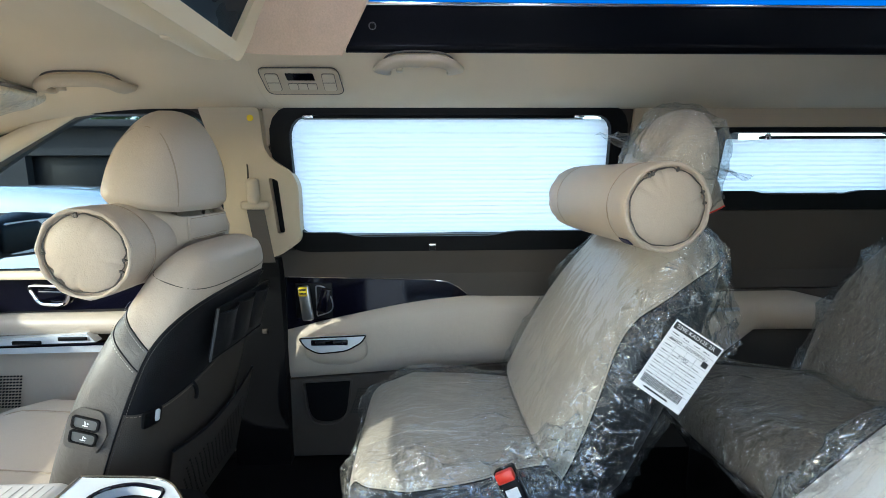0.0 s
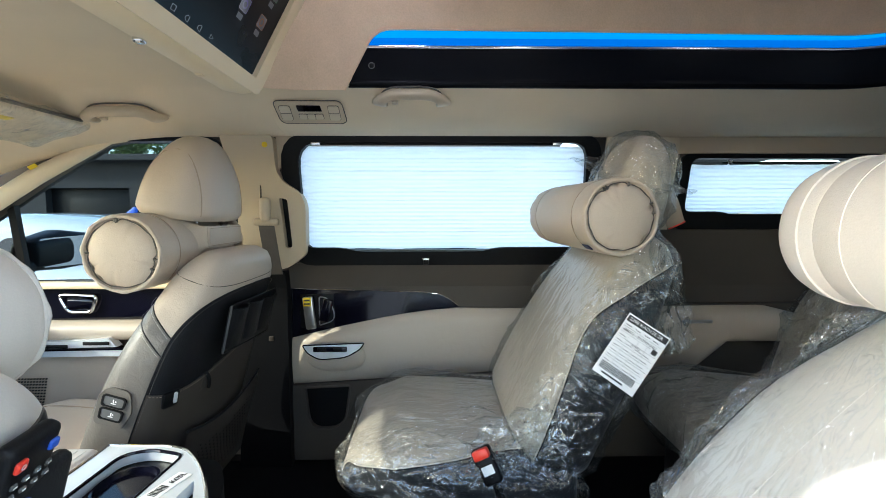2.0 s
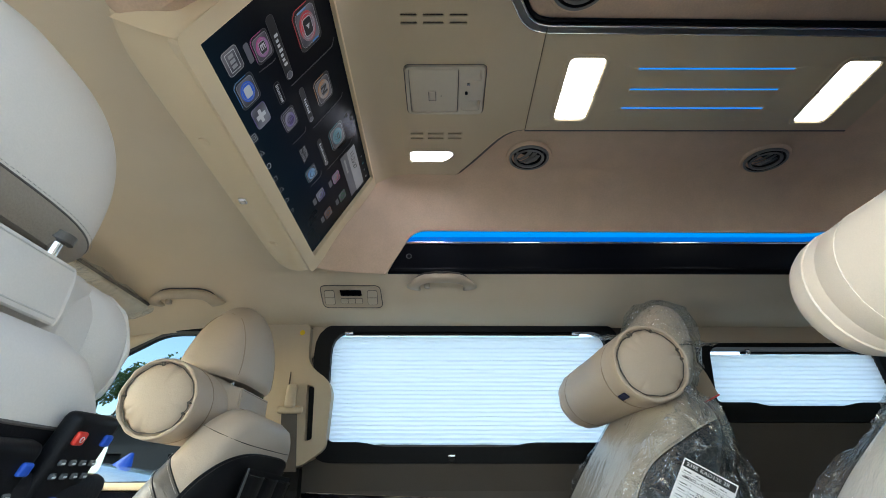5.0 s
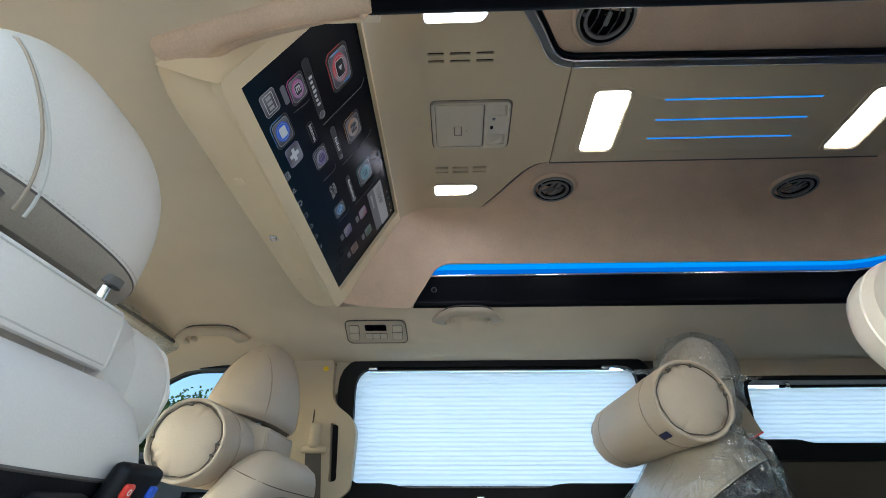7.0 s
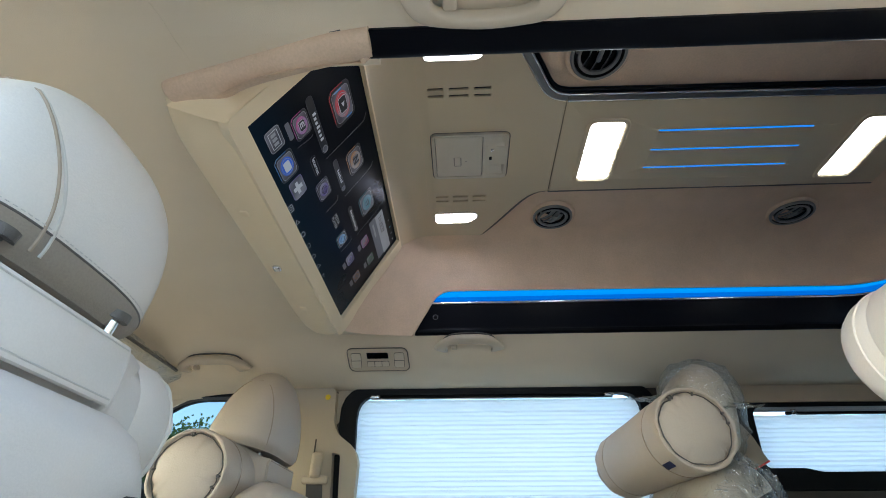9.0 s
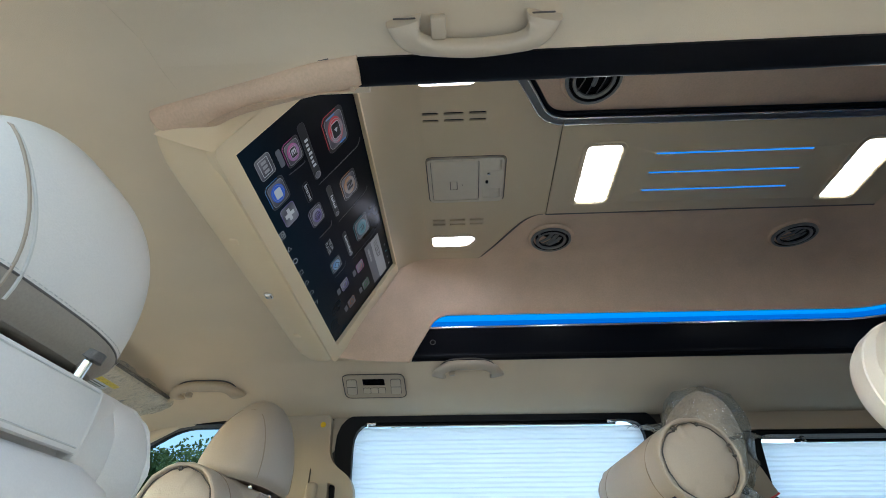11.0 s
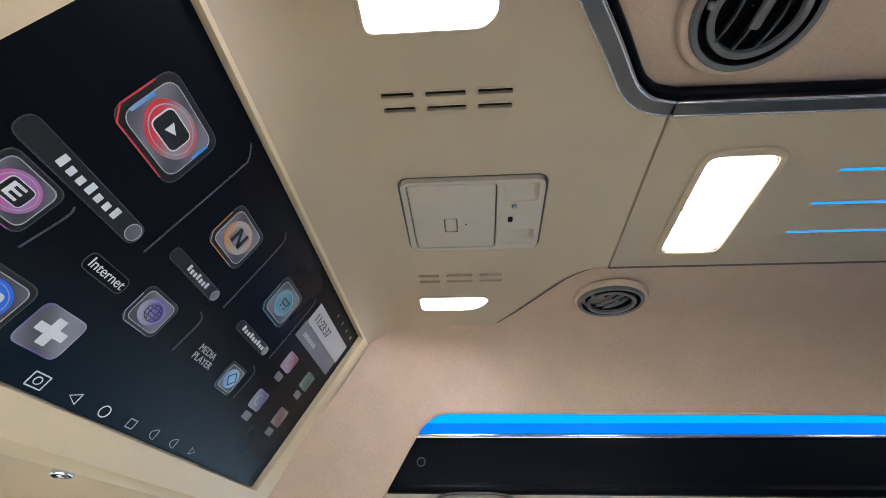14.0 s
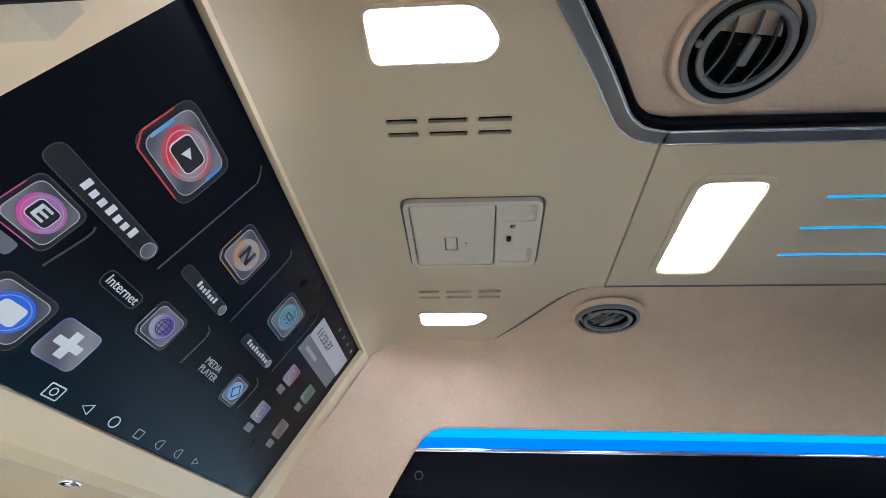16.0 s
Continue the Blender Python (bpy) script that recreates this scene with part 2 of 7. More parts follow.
# ---- builders ----
def part(name, data, material, parent=None, label="", smooth=True):
    """Links verts and faces, or a bmesh, as one mesh under a thing or a part."""
    me = bpy.data.meshes.new(name)
    if isinstance(data, tuple):
        me.from_pydata([tuple(v) for v in data[0]], [], data[1])
        bm = bmesh.new()
        bm.from_mesh(me)
        bmesh.ops.recalc_face_normals(bm, faces=bm.faces)
        bm.to_mesh(me)
        bm.free()
    else:
        bmesh.ops.recalc_face_normals(data, faces=data.faces)
        data.to_mesh(me)
        data.free()
    me.materials.append(material)
    if smooth:
        me.polygons.foreach_set("use_smooth", [True] * len(me.polygons))
        me.set_sharp_from_angle(angle=radians(38))
    ob = new(name, me)
    if parent is not None:
        ob.parent = parent
        ob.matrix_parent_inverse = parent.matrix_world.inverted()
    if label:
        ob["label"] = label
    return ob


def thing(name, place, label, category, group="", kind=""):
    """An Empty at the base of a thing, to carry its parts."""
    ob = new(name)
    ob.empty_display_size = 0.05
    ob.matrix_world = Matrix.Translation(place)
    return tagged(ob, label, category, group, kind)


def solid(name, data, material, label, category, kind="", group="", smooth=True):
    return tagged(part(name, data, material, None, "", smooth), label, category, group, kind)


def spow(a, p):
    return math.copysign(abs(a) ** p, a)


def ring(c, u, v, hu, hv, p=4.0, n=32):
    """A rounded rectangle (superellipse) round c."""
    c, u, v = Vector(c), Vector(u), Vector(v)
    return [c + u * (hu * spow(math.cos(a), 2 / p)) + v * (hv * spow(math.sin(a), 2 / p)) for a in (2 * math.pi * k / n for k in range(n))]


def loft(rings, cap=True, closed=True):
    n = len(rings[0])
    verts = [v for r in rings for v in r]
    faces = []
    for i in range(len(rings) - 1):
        for k in range(n if closed else n - 1):
            k2 = (k + 1) % n
            faces.append((i * n + k, i * n + k2, (i + 1) * n + k2, (i + 1) * n + k))
    if cap and closed:
        faces += [tuple(range(n)), tuple(range((len(rings) - 1) * n, len(rings) * n))]
    return verts, faces


def cushion(spine, u, v, hus, hvs, p=3.2, n=72, end=0.03, steps=7):
    """A padded body along a spine, with rounded ends."""
    spine = [Vector(s) for s in spine]
    rings = []
    d0, d1 = (spine[1] - spine[0]).normalized(), (spine[-1] - spine[-2]).normalized()
    for k in range(steps):
        a = math.pi / 2 * k / steps
        w = end * (1 - math.sin(a))
        rings.append(ring(spine[0] + d0 * end * (1 - math.cos(math.pi / 2 - a)) * 0 - d0 * end * math.cos(a), u, v, max(hus[0] - w, 0.004), max(hvs[0] - w, 0.004), p, n))
    for s, a, b in zip(spine, hus, hvs):
        rings.append(ring(s, u, v, a, b, p, n))
    for k in range(steps):
        a = math.pi / 2 * (1 - (k + 1) / steps) if k < steps - 1 else 0.12
        w = end * (1 - math.sin(a))
        rings.append(ring(spine[-1] + d1 * end * math.cos(a), u, v, max(hus[-1] - w, 0.004), max(hvs[-1] - w, 0.004), p, n))
    return loft(rings)


def rbox(c, s, r=0.005, seg=2, rot=None):
    """A box with rounded edges: centre, sizes, radius."""
    bm = bmesh.new()
    bmesh.ops.create_cube(bm, size=1.0)
    bmesh.ops.scale(bm, vec=s, verts=bm.verts)
    if r > 0:
        bmesh.ops.bevel(bm, geom=list(bm.edges), offset=min(r, min(s) * 0.49), segments=seg, affect="EDGES", profile=0.5)
    m = Matrix.Translation(c)
    if rot is not None:
        m = m @ rot
    bmesh.ops.transform(bm, matrix=m, verts=bm.verts)
    return bm


def join(*bms):
    out = bms[0]
    for b in bms[1:]:
        me = bpy.data.meshes.new("join")
        b.to_mesh(me)
        out.from_mesh(me)
        b.free()
        bpy.data.meshes.remove(me)
    return out


def tube(points, r, n=10, closed=False, flat=1.0):
    """A bar along a line of points; r may be a list."""
    pts = [Vector(p) for p in points]
    rs = r if isinstance(r, (list, tuple)) else [r] * len(pts)
    rings, up = [], None
    for i, p in enumerate(pts):
        a = pts[i - 1] if (i or closed) else pts[i]
        b = pts[(i + 1) % len(pts)] if (i < len(pts) - 1 or closed) else pts[i]
        d = (b - a).normalized()
        if up is None:
            up = Vector((0, 0, 1)) if abs(d.z) < 0.9 else Vector((1, 0, 0))
        s = d.cross(up).normalized()
        up = s.cross(d).normalized()
        rings.append(ring(p, s, up * flat, rs[i], rs[i], 2.0, n))
    if closed:
        rings.append(rings[0])
        return loft(rings, cap=False)
    return loft(rings)


def smooth_line(pts, k=6):
    """Catmull-Rom through points."""
    P = [Vector(p) for p in pts]
    P = [P[0] * 2 - P[1]] + P + [P[-1] * 2 - P[-2]]
    out = []
    for i in range(1, len(P) - 2):
        for j in range(k):
            t = j / k
            out.append(0.5 * ((2 * P[i]) + (P[i + 1] - P[i - 1]) * t + (2 * P[i - 1] - 5 * P[i] + 4 * P[i + 1] - P[i + 2]) * t * t + (3 * P[i] - P[i - 1] - 3 * P[i + 1] + P[i + 2]) * t ** 3))
    return out + [P[-2]]


def round_poly(pts, r, seg=5):
    """A polygon in two dimensions with its corners rounded; r may be a list."""
    out, n = [], len(pts)
    rs = r if isinstance(r, (list, tuple)) else [r] * n
    for i in range(n):
        p, a, b = (Vector(pts[j % n]).to_2d() for j in (i, i - 1, i + 1))
        da, db = (a - p), (b - p)
        q = min(rs[i], da.length * 0.49, db.length * 0.49)
        if q < 1e-4:
            out.append(tuple(p))
            continue
        s, e = p + da.normalized() * q, p + db.normalized() * q
        for k in range(seg + 1):
            t = k / seg
            out.append(tuple(s * (1 - t) ** 2 + p * 2 * t * (1 - t) + e * t * t))
    return out


SIDES = []


def plate(outer, holes, place, thick):
    """A flat outline with holes, laid through place(a, b, depth) and thickened from depth 0 to thick."""
    bm = bmesh.new()
    edges = []
    for loop in [outer, *holes]:
        vs = [bm.verts.new((a, b, 0)) for a, b in loop]
        edges += [bm.edges.new((vs[i], vs[(i + 1) % len(vs)])) for i in range(len(vs))]
    bmesh.ops.triangle_fill(bm, use_beauty=True, use_dissolve=False, edges=edges)
    if place in SIDES:
        bmesh.ops.bisect_plane(bm, geom=bm.verts[:] + bm.edges[:] + bm.faces[:], plane_co=(0, 0.64, 0), plane_no=(0, 1, 0))
        edges = [e for e in bm.edges if len(e.link_faces) == 1]
    faces = list(bm.faces)
    top = {v: bm.verts.new((v.co.x, v.co.y, 1)) for v in list(bm.verts)}
    for f in faces:
        bm.faces.new([top[v] for v in reversed(f.verts)])
    for e in edges:
        a, b = e.verts
        bm.faces.new((a, b, top[b], top[a]))
    for v in bm.verts:
        v.co = Vector(place(v.co.x, v.co.y, thick * v.co.z))
    return bm


def side_y(z):
    """Half the width of the cabin at a height: upright below the sill, leaning in above it."""
    return 0.812 if z < 0.64 else 0.812 - 0.222 * (z - 0.64)


def on_side(sgn, inset=0.0):
    """Places on a side wall: x, z, and depth outwards from inset."""
    def side(a, b, d):
        return (a, sgn * (side_y(b) - inset + d), b)
    SIDES.append(side)
    return side


def text(body, size, material, m, name="lettering", parent=None, depth=0.0004):
    """Raised letters in the built-in font, as a mesh."""
    cu = bpy.data.curves.new(name, "FONT")
    cu.body, cu.size, cu.extrude, cu.align_x, cu.align_y = body, size, depth, "CENTER", "CENTER"
    tmp = new("tmp_text", cu)
    me = bpy.data.meshes.new_from_object(tmp.evaluated_get(bpy.context.evaluated_depsgraph_get()))
    bpy.data.objects.remove(tmp)
    me.transform(m)
    me.materials.clear()
    me.materials.append(material)
    ob = new(name, me)
    if parent is not None:
        ob.parent = parent
        ob.matrix_parent_inverse = parent.matrix_world.inverted()
    return ob


def carve(data, g):
    """Cuts a skin along g = 0: the part where g > 0, the rest, and the lines between; the skin sinks a little at the cut."""
    verts, faces = [Vector(v) for v in data[0]], data[1]
    val = [g(v) for v in verts]
    verts, val, cut = list(verts), list(val), {}
    pos, neg, segs = [], [], []

    def at(i, j):
        k = (min(i, j), max(i, j))
        if k not in cut:
            t = val[i] / (val[i] - val[j])
            cut[k] = len(verts)
            verts.append(verts[i].lerp(verts[j], t))
            val.append(0.0)
        return cut[k]

    for f in faces:
        if all(val[i] >= 0 for i in f):
            pos.append(f)
        elif all(val[i] < 0 for i in f):
            neg.append(f)
        else:
            a, b, ends = [], [], []
            for k, i in enumerate(f):
                j = f[(k + 1) % len(f)]
                (a if val[i] >= 0 else b).append(i)
                if (val[i] >= 0) != (val[j] >= 0):
                    m = at(i, j)
                    a.append(m), b.append(m), ends.append(m)
            if len(a) > 2:
                pos.append(tuple(a))
            if len(b) > 2:
                neg.append(tuple(b))
            if len(ends) == 2:
                segs.append(ends)
    nxt = {}
    for a, b in segs:
        nxt.setdefault(a, []).append(b), nxt.setdefault(b, []).append(a)
    lines, seen = [], set()
    for start in sorted(nxt, key=lambda i: len(nxt[i])):
        if start in seen:
            continue
        run, i = [], start
        while i is not None:
            seen.add(i), run.append(verts[i].copy())
            i = next((j for j in nxt[i] if j not in seen), None)
        lines.append(run)

    def piece(fs):
        used = sorted({i for f in fs for i in f})
        at_ = {i: n for n, i in enumerate(used)}
        return [verts[i] for i in used], [tuple(at_[i] for i in f) for f in fs]
    return piece(pos), piece(neg), lines


def even(line, step=0.012):
    """A line walked in even steps."""
    out, left = [line[0]], step
    for a, b in zip(line, line[1:]):
        d = (b - a).length
        while d >= left and d > 0:
            a = a.lerp(b, left / d)
            out.append(a)
            d, left = (b - a).length, step
        left -= d
    return out


# ---- shell of the van ----
solid("floor", rbox((0.25, 0, 0.0), (4.0, 1.66, 0.04), 0.004), CARPET, "black carpeted van floor", "floor", "structure")

FRONT_WINDOW = round_poly([(-0.86, 1.112), (-0.52, 1.114), (-0.475, 1.02), (-0.50, 0.67), (-1.50, 0.655), (-1.50, 0.75), (-1.09, 0.99)], [0.05, 0.05, 0.05, 0.03, 0.03, 0.03, 0.1])
SLIDE_WINDOW = round_poly([(-0.285, 1.122), (0.635, 1.122), (0.648, 0.765), (-0.285, 0.765)], 0.06)
REAR_WINDOW = round_poly([(0.965, 1.064), (1.515, 1.064), (1.56, 0.885), (0.965, 0.885)], 0.035)
WALL = [(-1.75, 0.0), (2.2, 0.0), (2.2, 1.16), (-0.95, 1.16), (-1.75, 0.70)]
solid("wall_right", plate(WALL, [FRONT_WINDOW, SLIDE_WINDOW, REAR_WINDOW], on_side(1, 0), 0.05), DOOR_DARK, "dark trimmed side wall of the van with windows", "wall", "structure", smooth=False)
DOORWAY = round_poly([(-0.44, 1.125), (0.80, 1.125), (0.84, 0.03), (-0.44, 0.03)], 0.05)
solid("wall_left", plate(WALL, [FRONT_WINDOW, DOORWAY], on_side(-1, 0), 0.05), DOOR_DARK, "dark trimmed side wall of the van around the open sliding doorway", "wall", "structure", smooth=False)
# Unseen tailgate window, added for light and a display reflection from behind.
TAILGATE = round_poly([(-0.60, 0.74), (0.60, 0.74), (0.55, 1.09), (-0.55, 1.09)], 0.06)
solid("wall_rear", plate([(-0.8, 0.0), (0.8, 0.0), (0.72, 1.2), (-0.72, 1.2)], [TAILGATE], lambda a, b, d: (2.2 + d, a, b), 0.05), DOOR_DARK, "dark trimmed tailgate wall", "wall", "structure")
solid("rear_glass", plate(TAILGATE, [], lambda a, b, d: (2.225 + d, a, b), 0.004), FRONT_GLASS, "tinted glass of an unseen tailgate window, added for rear light", "window", "structure").visible_shadow = False
solid("wall_front", plate([(-0.82, 0.0), (0.82, 0.0), (0.82, 0.70), (-0.82, 0.70)], [], lambda a, b, d: (-1.75 - d, a, b), 0.05), DOOR_DARK, "dark bulkhead ahead of the dashboard", "wall", "structure")


# headliner: the low roof round the raised part
def liner(x0, x1, prof, n=14, drop=lambda x: 0.0, thick=0.02):
    """A sheet of headliner between two places along the van, of one cross profile."""
    rings = []
    for i in range(n + 1):
        x = x0 + (x1 - x0) * i / n
        low = [Vector((x, y, z - drop(x))) for y, z in prof]
        rings.append(low + [Vector((x, y, z - drop(x) + thick)) for y, z in reversed(prof)])
    return loft(rings)


FAR = [tuple(p) for p in smooth_line([(0.452, 1.215, 0), (0.49, 1.192, 0), (0.546, 1.150, 0), (0.62, 1.128, 0), (0.712, 1.126, 0)], 4)]
FAR = [(p[0], p[1]) for p in FAR]
NEAR = [tuple(p) for p in smooth_line([(-0.488, 1.206, 0), (-0.52, 1.2025, 0), (-0.56, 1.188, 0), (-0.64, 1.150, 0), (-0.712, 1.126, 0)], 4)]
NEAR = [(p[0], p[1]) for p in NEAR]
FULL = list(reversed(NEAR)) + [(-0.40, 1.226), (-0.25, 1.236), (0, 1.24), (0.25, 1.236), (0.40, 1.226)] + FAR


def bow(x):
    return 0.0 if x > -0.6 else 0.32 * (x + 0.6) ** 2


ceiling = solid("ceiling", liner(-1.28, -0.30, FULL, 18, bow), LINER, "beige cloth headliner over the front seats", "ceiling", "structure")
solid("ceiling", liner(-0.304, 1.45, FAR, drop=lambda x: -0.0007), LINER, "beige cloth headliner edge over the sliding door", "ceiling", "structure")
solid("ceiling", liner(-0.304, 1.45, NEAR, drop=lambda x: -0.0007), LINER, "beige cloth headliner edge over the open doorway", "ceiling", "structure")
solid("ceiling", liner(-0.31, -0.040, [(-0.4878, 1.2070), (-0.470, 1.2105), (-0.430, 1.219)], 4), LINER, "beige cloth headliner beside the screen", "ceiling", "structure")
solid("ceiling", liner(1.45, 2.25, FULL), LINER, "beige cloth headliner over the rear seats", "ceiling", "structure")
solid("roof", rbox((0.3, 0, 1.58), (3.2, 1.36, 0.05), 0.02), WHITE, "white painted raised van roof", "roof", "structure")
for s in (-1, 1):
    solid("roof_side", plate([(-1.3, 1.15), (2.25, 1.15), (2.25, 1.60), (-1.3, 1.60)], [], lambda a, b, d: (a, s * (0.70 + d), b), 0.03), WHITE, "white painted side of the raised roof", "roof", "structure")
solid("roof_end", plate([(-0.70, 1.16), (0.70, 1.16), (0.70, 1.60), (-0.70, 1.60)], [], lambda a, b, d: (2.26 + d, a, b), 0.03), WHITE, "white painted rear end of the raised roof", "roof", "structure")
solid("roof_nose", plate([(-0.70, 1.18), (0.70, 1.18), (0.70, 1.60), (-0.70, 1.60)], [], lambda a, b, d: (-1.31 + d, a, b), 0.03), WHITE, "white painted front end of the raised roof", "roof", "structure")

# raised roof: suede lining from the light strip up to the middle of the ceiling, swept forward into the corner of the screen
SIDE = [(0.441, 1.206), (0.4395, 1.25), (0.437, 1.30), (0.4345, 1.345), (0.432, 1.375), (0.426, 1.41), (0.413, 1.45), (0.388, 1.488), (0.35, 1.506), (0.30, 1.511), (0.15, 1.513), (0.0, 1.514)]
SIDE = [(v.x, v.y) for v in smooth_line([(y, z, 0) for y, z in SIDE], 4)]
FRONT_EDGE = smooth_line([(-0.270, 0.352, 1.184), (-0.242, 0.338, 1.222), (-0.215, 0.336, 1.262), (-0.190, 0.335, 1.305), (-0.165, 0.335, 1.345), (-0.140, 0.335, 1.390), (-0.114, 0.335, 1.441), (-0.096, 0.337, 1.479), (-0.068, 0.342, 1.500), (-0.060, 0.30, 1.509), (-0.050, 0.15, 1.512), (-0.050, 0.0, 1.513)], 4)


def lining(s):
    """One half of the lining: a curved corner behind the screen, a long side, and an end rounded in plan."""
    main = [Vector((0.03, y, z)) for y, z in SIDE]
    rows = []
    for i in range(15):
        t = i / 15
        row = []
        for f, m in zip(FRONT_EDGE, main):
            c = Vector((f.x + 0.28 * (m.x - f.x), f.y + 0.86 * (m.y - f.y), f.z + 0.40 * (m.z - f.z)))
            row.append(f * (1 - t) ** 2 + c * 2 * t * (1 - t) + m * t * t)
        rows.append(row)
    for x in [0.03 + 0.06 * k for k in range(20)] + [1.20, 1.23, 1.26, 1.29, 1.31, 1.33, 1.35, 1.365, 1.38, 1.39, 1.40]:
        q = max(0.0, (x - 1.2) / 0.2)
        k = 0.55 + 0.45 * math.sqrt(max(1 - q * q, 0))
        rows.append([Vector((x, y * k, z - 0.10 * q ** 2 * (z - 1.352) / 0.153)) for y, z in SIDE])
    rows.append([Vector((1.42, v.y, 1.352 + (v.z - 1.352) * 0.02)) for v in rows[-1]])
    out = 0.0 if s > 0 else 0.062
    return loft([[Vector((v.x, s * (v.y + out * max(0.0, 1 - i / 15) * min(1.0, v.y / 0.3)), v.z)) for v in r] for i, r in enumerate(rows)], cap=False, closed=False)


def rail_gap(v, x0):
    """Below nought inside the long opening for the roof rail and its light: slanted front end, rounded corner."""
    a = 0.885 * (v.x - x0) - 0.465 * (v.z - 1.215)
    b = 1.353 - 0.006 * v.x - v.z
    r = 0.034
    return math.hypot(r - a, r - b) - r if a < r and b < r else -min(a, b)


for s in (1, -1):
    x0 = -0.073 if s > 0 else -0.052
    kept, _, rims = carve(lining(s), lambda v: rail_gap(v, x0))
    shell = solid("raised_ceiling", kept, SUEDE, "beige suede lining of the raised roof", "ceiling", "structure")
    for rim in rims:
        if len(rim) > 12:
            part("rolled_edge", tube([v + Vector((0, s * 0.0035, 0)) for v in even(rim, 0.008)], 0.0045, 8), SUEDE, shell)


# rounded lower edge of the lining on the side of the open door
outer_line = smooth_line([(-0.366, -0.405, 1.224), (-0.353, -0.418, 1.222), (-0.27, -0.441, 1.2175), (-0.188, -0.463, 1.2145), (-0.108, -0.484, 1.2080), (-0.046, -0.4935, 1.2020)], 5)
inner_line = smooth_line([(-0.366, -0.400, 1.219), (-0.345, -0.376, 1.219), (-0.300, -0.374, 1.219), (-0.235, -0.404, 1.218), (-0.130, -0.430, 1.216), (-0.046, -0.446, 1.213)], 5)
flange = []
for i, (a, b) in enumerate(zip(outer_line, inner_line)):
    e = min(1.0, i / 5, 0.55 + (len(outer_line) - 1 - i) / 4)
    flange.append([a.lerp(b, (1 - math.cos(w)) / 2) + Vector((0, 0, 0.003 - 0.019 * math.sin(w) ** 0.8 * math.sqrt(e))) for w in (math.pi * k / 12 for k in range(13))])
flange = [[v + Vector((0, 0, 0.02)) for v in flange[0]]] + flange + [[v + Vector((0.004, 0, 0.02)) for v in flange[-1]]]
solid("ceiling_edge", loft(flange, cap=False, closed=False), SUEDE, "rolled beige suede edge above the open doorway", "ceiling", "structure")
solid("ceiling_seam", tube([v + Vector((0, -0.0008, 0.001)) for v in outer_line[:-3]], 0.0009, 6), TAUPE, "dark seam along the suede edge", "ceiling", "structure")


# black side rail with its chrome strip and light strip
def strip(s, prof, x0, x1, slant=0.0, n=30):
    """A rail along the raised roof, that turns inwards at the rear end; slant: how far its start leans."""
    rings = []
    zs = [z for _, z in prof]
    for i in range(n + 1):
        f = i / n
        x = x0 + (x1 - x0) * f
        q = max(0.0, (x - 1.18) / 0.24)
        k = 0.50 + 0.50 * math.sqrt(max(1 - min(q, 1) ** 2, 0))
        lead = [slant * (z - min(zs)) * (1 - f) for z in zs]
        rings.append([Vector((x + d, s * y * k, z)) for (y, z), d in zip(prof, lead)])
    return loft(rings)


for s in (1, -1):
    o = 0.0 if s > 0 else -0.008
    x0 = -0.074 if s > 0 else -0.053
    foot = (0.475, 1.214) if s > 0 else (0.4905, 1.202)
    rail = thing("roof_rail", (0.5, s * 0.44, 1.215), "black roof side rail with chrome and sky-blue light strips", "roof rail")
    part("rail_body", strip(s, [(0.456, 1.211 + o), (0.450, 1.213 + o), (0.446, 1.217 + o), (0.4445, 1.222 + o), (0.447, 1.227 + o), (0.446, 1.232 + o), (0.441, 1.26), (0.4395, 1.302), (foot[0], 1.302), foot], x0, 1.42, 0.5), RAIL, rail)
    part("chrome_strip", strip(s, [(0.440, 1.3025), (0.436, 1.304), (0.435, 1.307), (0.436, 1.310), (0.440, 1.3125), (0.475, 1.3125), (0.475, 1.3025)], x0 + 0.038, 1.42, 0.5), BRIGHT, rail, "thin bright silver strip")
    # The recess wall glows by itself, in place of light from the strip above.
    part("light_recess", strip(s, [(0.452, 1.3130), (0.4515, 1.3345), (0.475, 1.3345), (0.475, 1.3130)], x0 + 0.034, 1.415, 0.45), RECESS_GLOW, rail, "recess wall given a sky-blue glow for the strip's light")
    part("light_strip", strip(s, [(0.451, 1.3345), (0.449, 1.345), (0.450, 1.362), (0.475, 1.362), (0.475, 1.3345)], x0 + 0.040, 1.415, 0.45), LED_TOP, rail, "glowing sky-blue light strip")
    part("screw_cap", rbox((-0.012, s * 0.441, 1.262), (0.012, 0.006, 0.012), 0.005), BLACK, rail)
    part("screw_ring", tube([(-0.012 + 0.0075 * math.cos(k * math.pi / 10), s * 0.4395, 1.262 + 0.0075 * math.sin(k * math.pi / 10)) for k in range(20)], 0.0010, 6, True), GREY_PLASTIC, rail)

# middle panel, hung lower than the suede, with bright edges
flat = lambda z: (lambda a, b, d: (a, b, z + d))


def eased(data, z, r=0.003, seg=3):
    """Rounds the lower rims of a flat panel."""
    rims = [e for e in data.edges if len(e.link_faces) == 2 and all(abs(v.co.z - z) < 1e-5 for v in e.verts) and abs(e.link_faces[0].normal.dot(e.link_faces[1].normal)) < 0.5 and max(v.co.x for v in e.verts) > -0.019]
    bmesh.ops.bevel(data, geom=rims, offset=r, segments=seg, affect="EDGES", profile=0.5, clamp_overlap=True)
    return data


def panel_plate(outer, holes, z, thick, r):
    data = plate(outer, holes, flat(z), thick)
    data.normal_update()
    return eased(data, z, r)


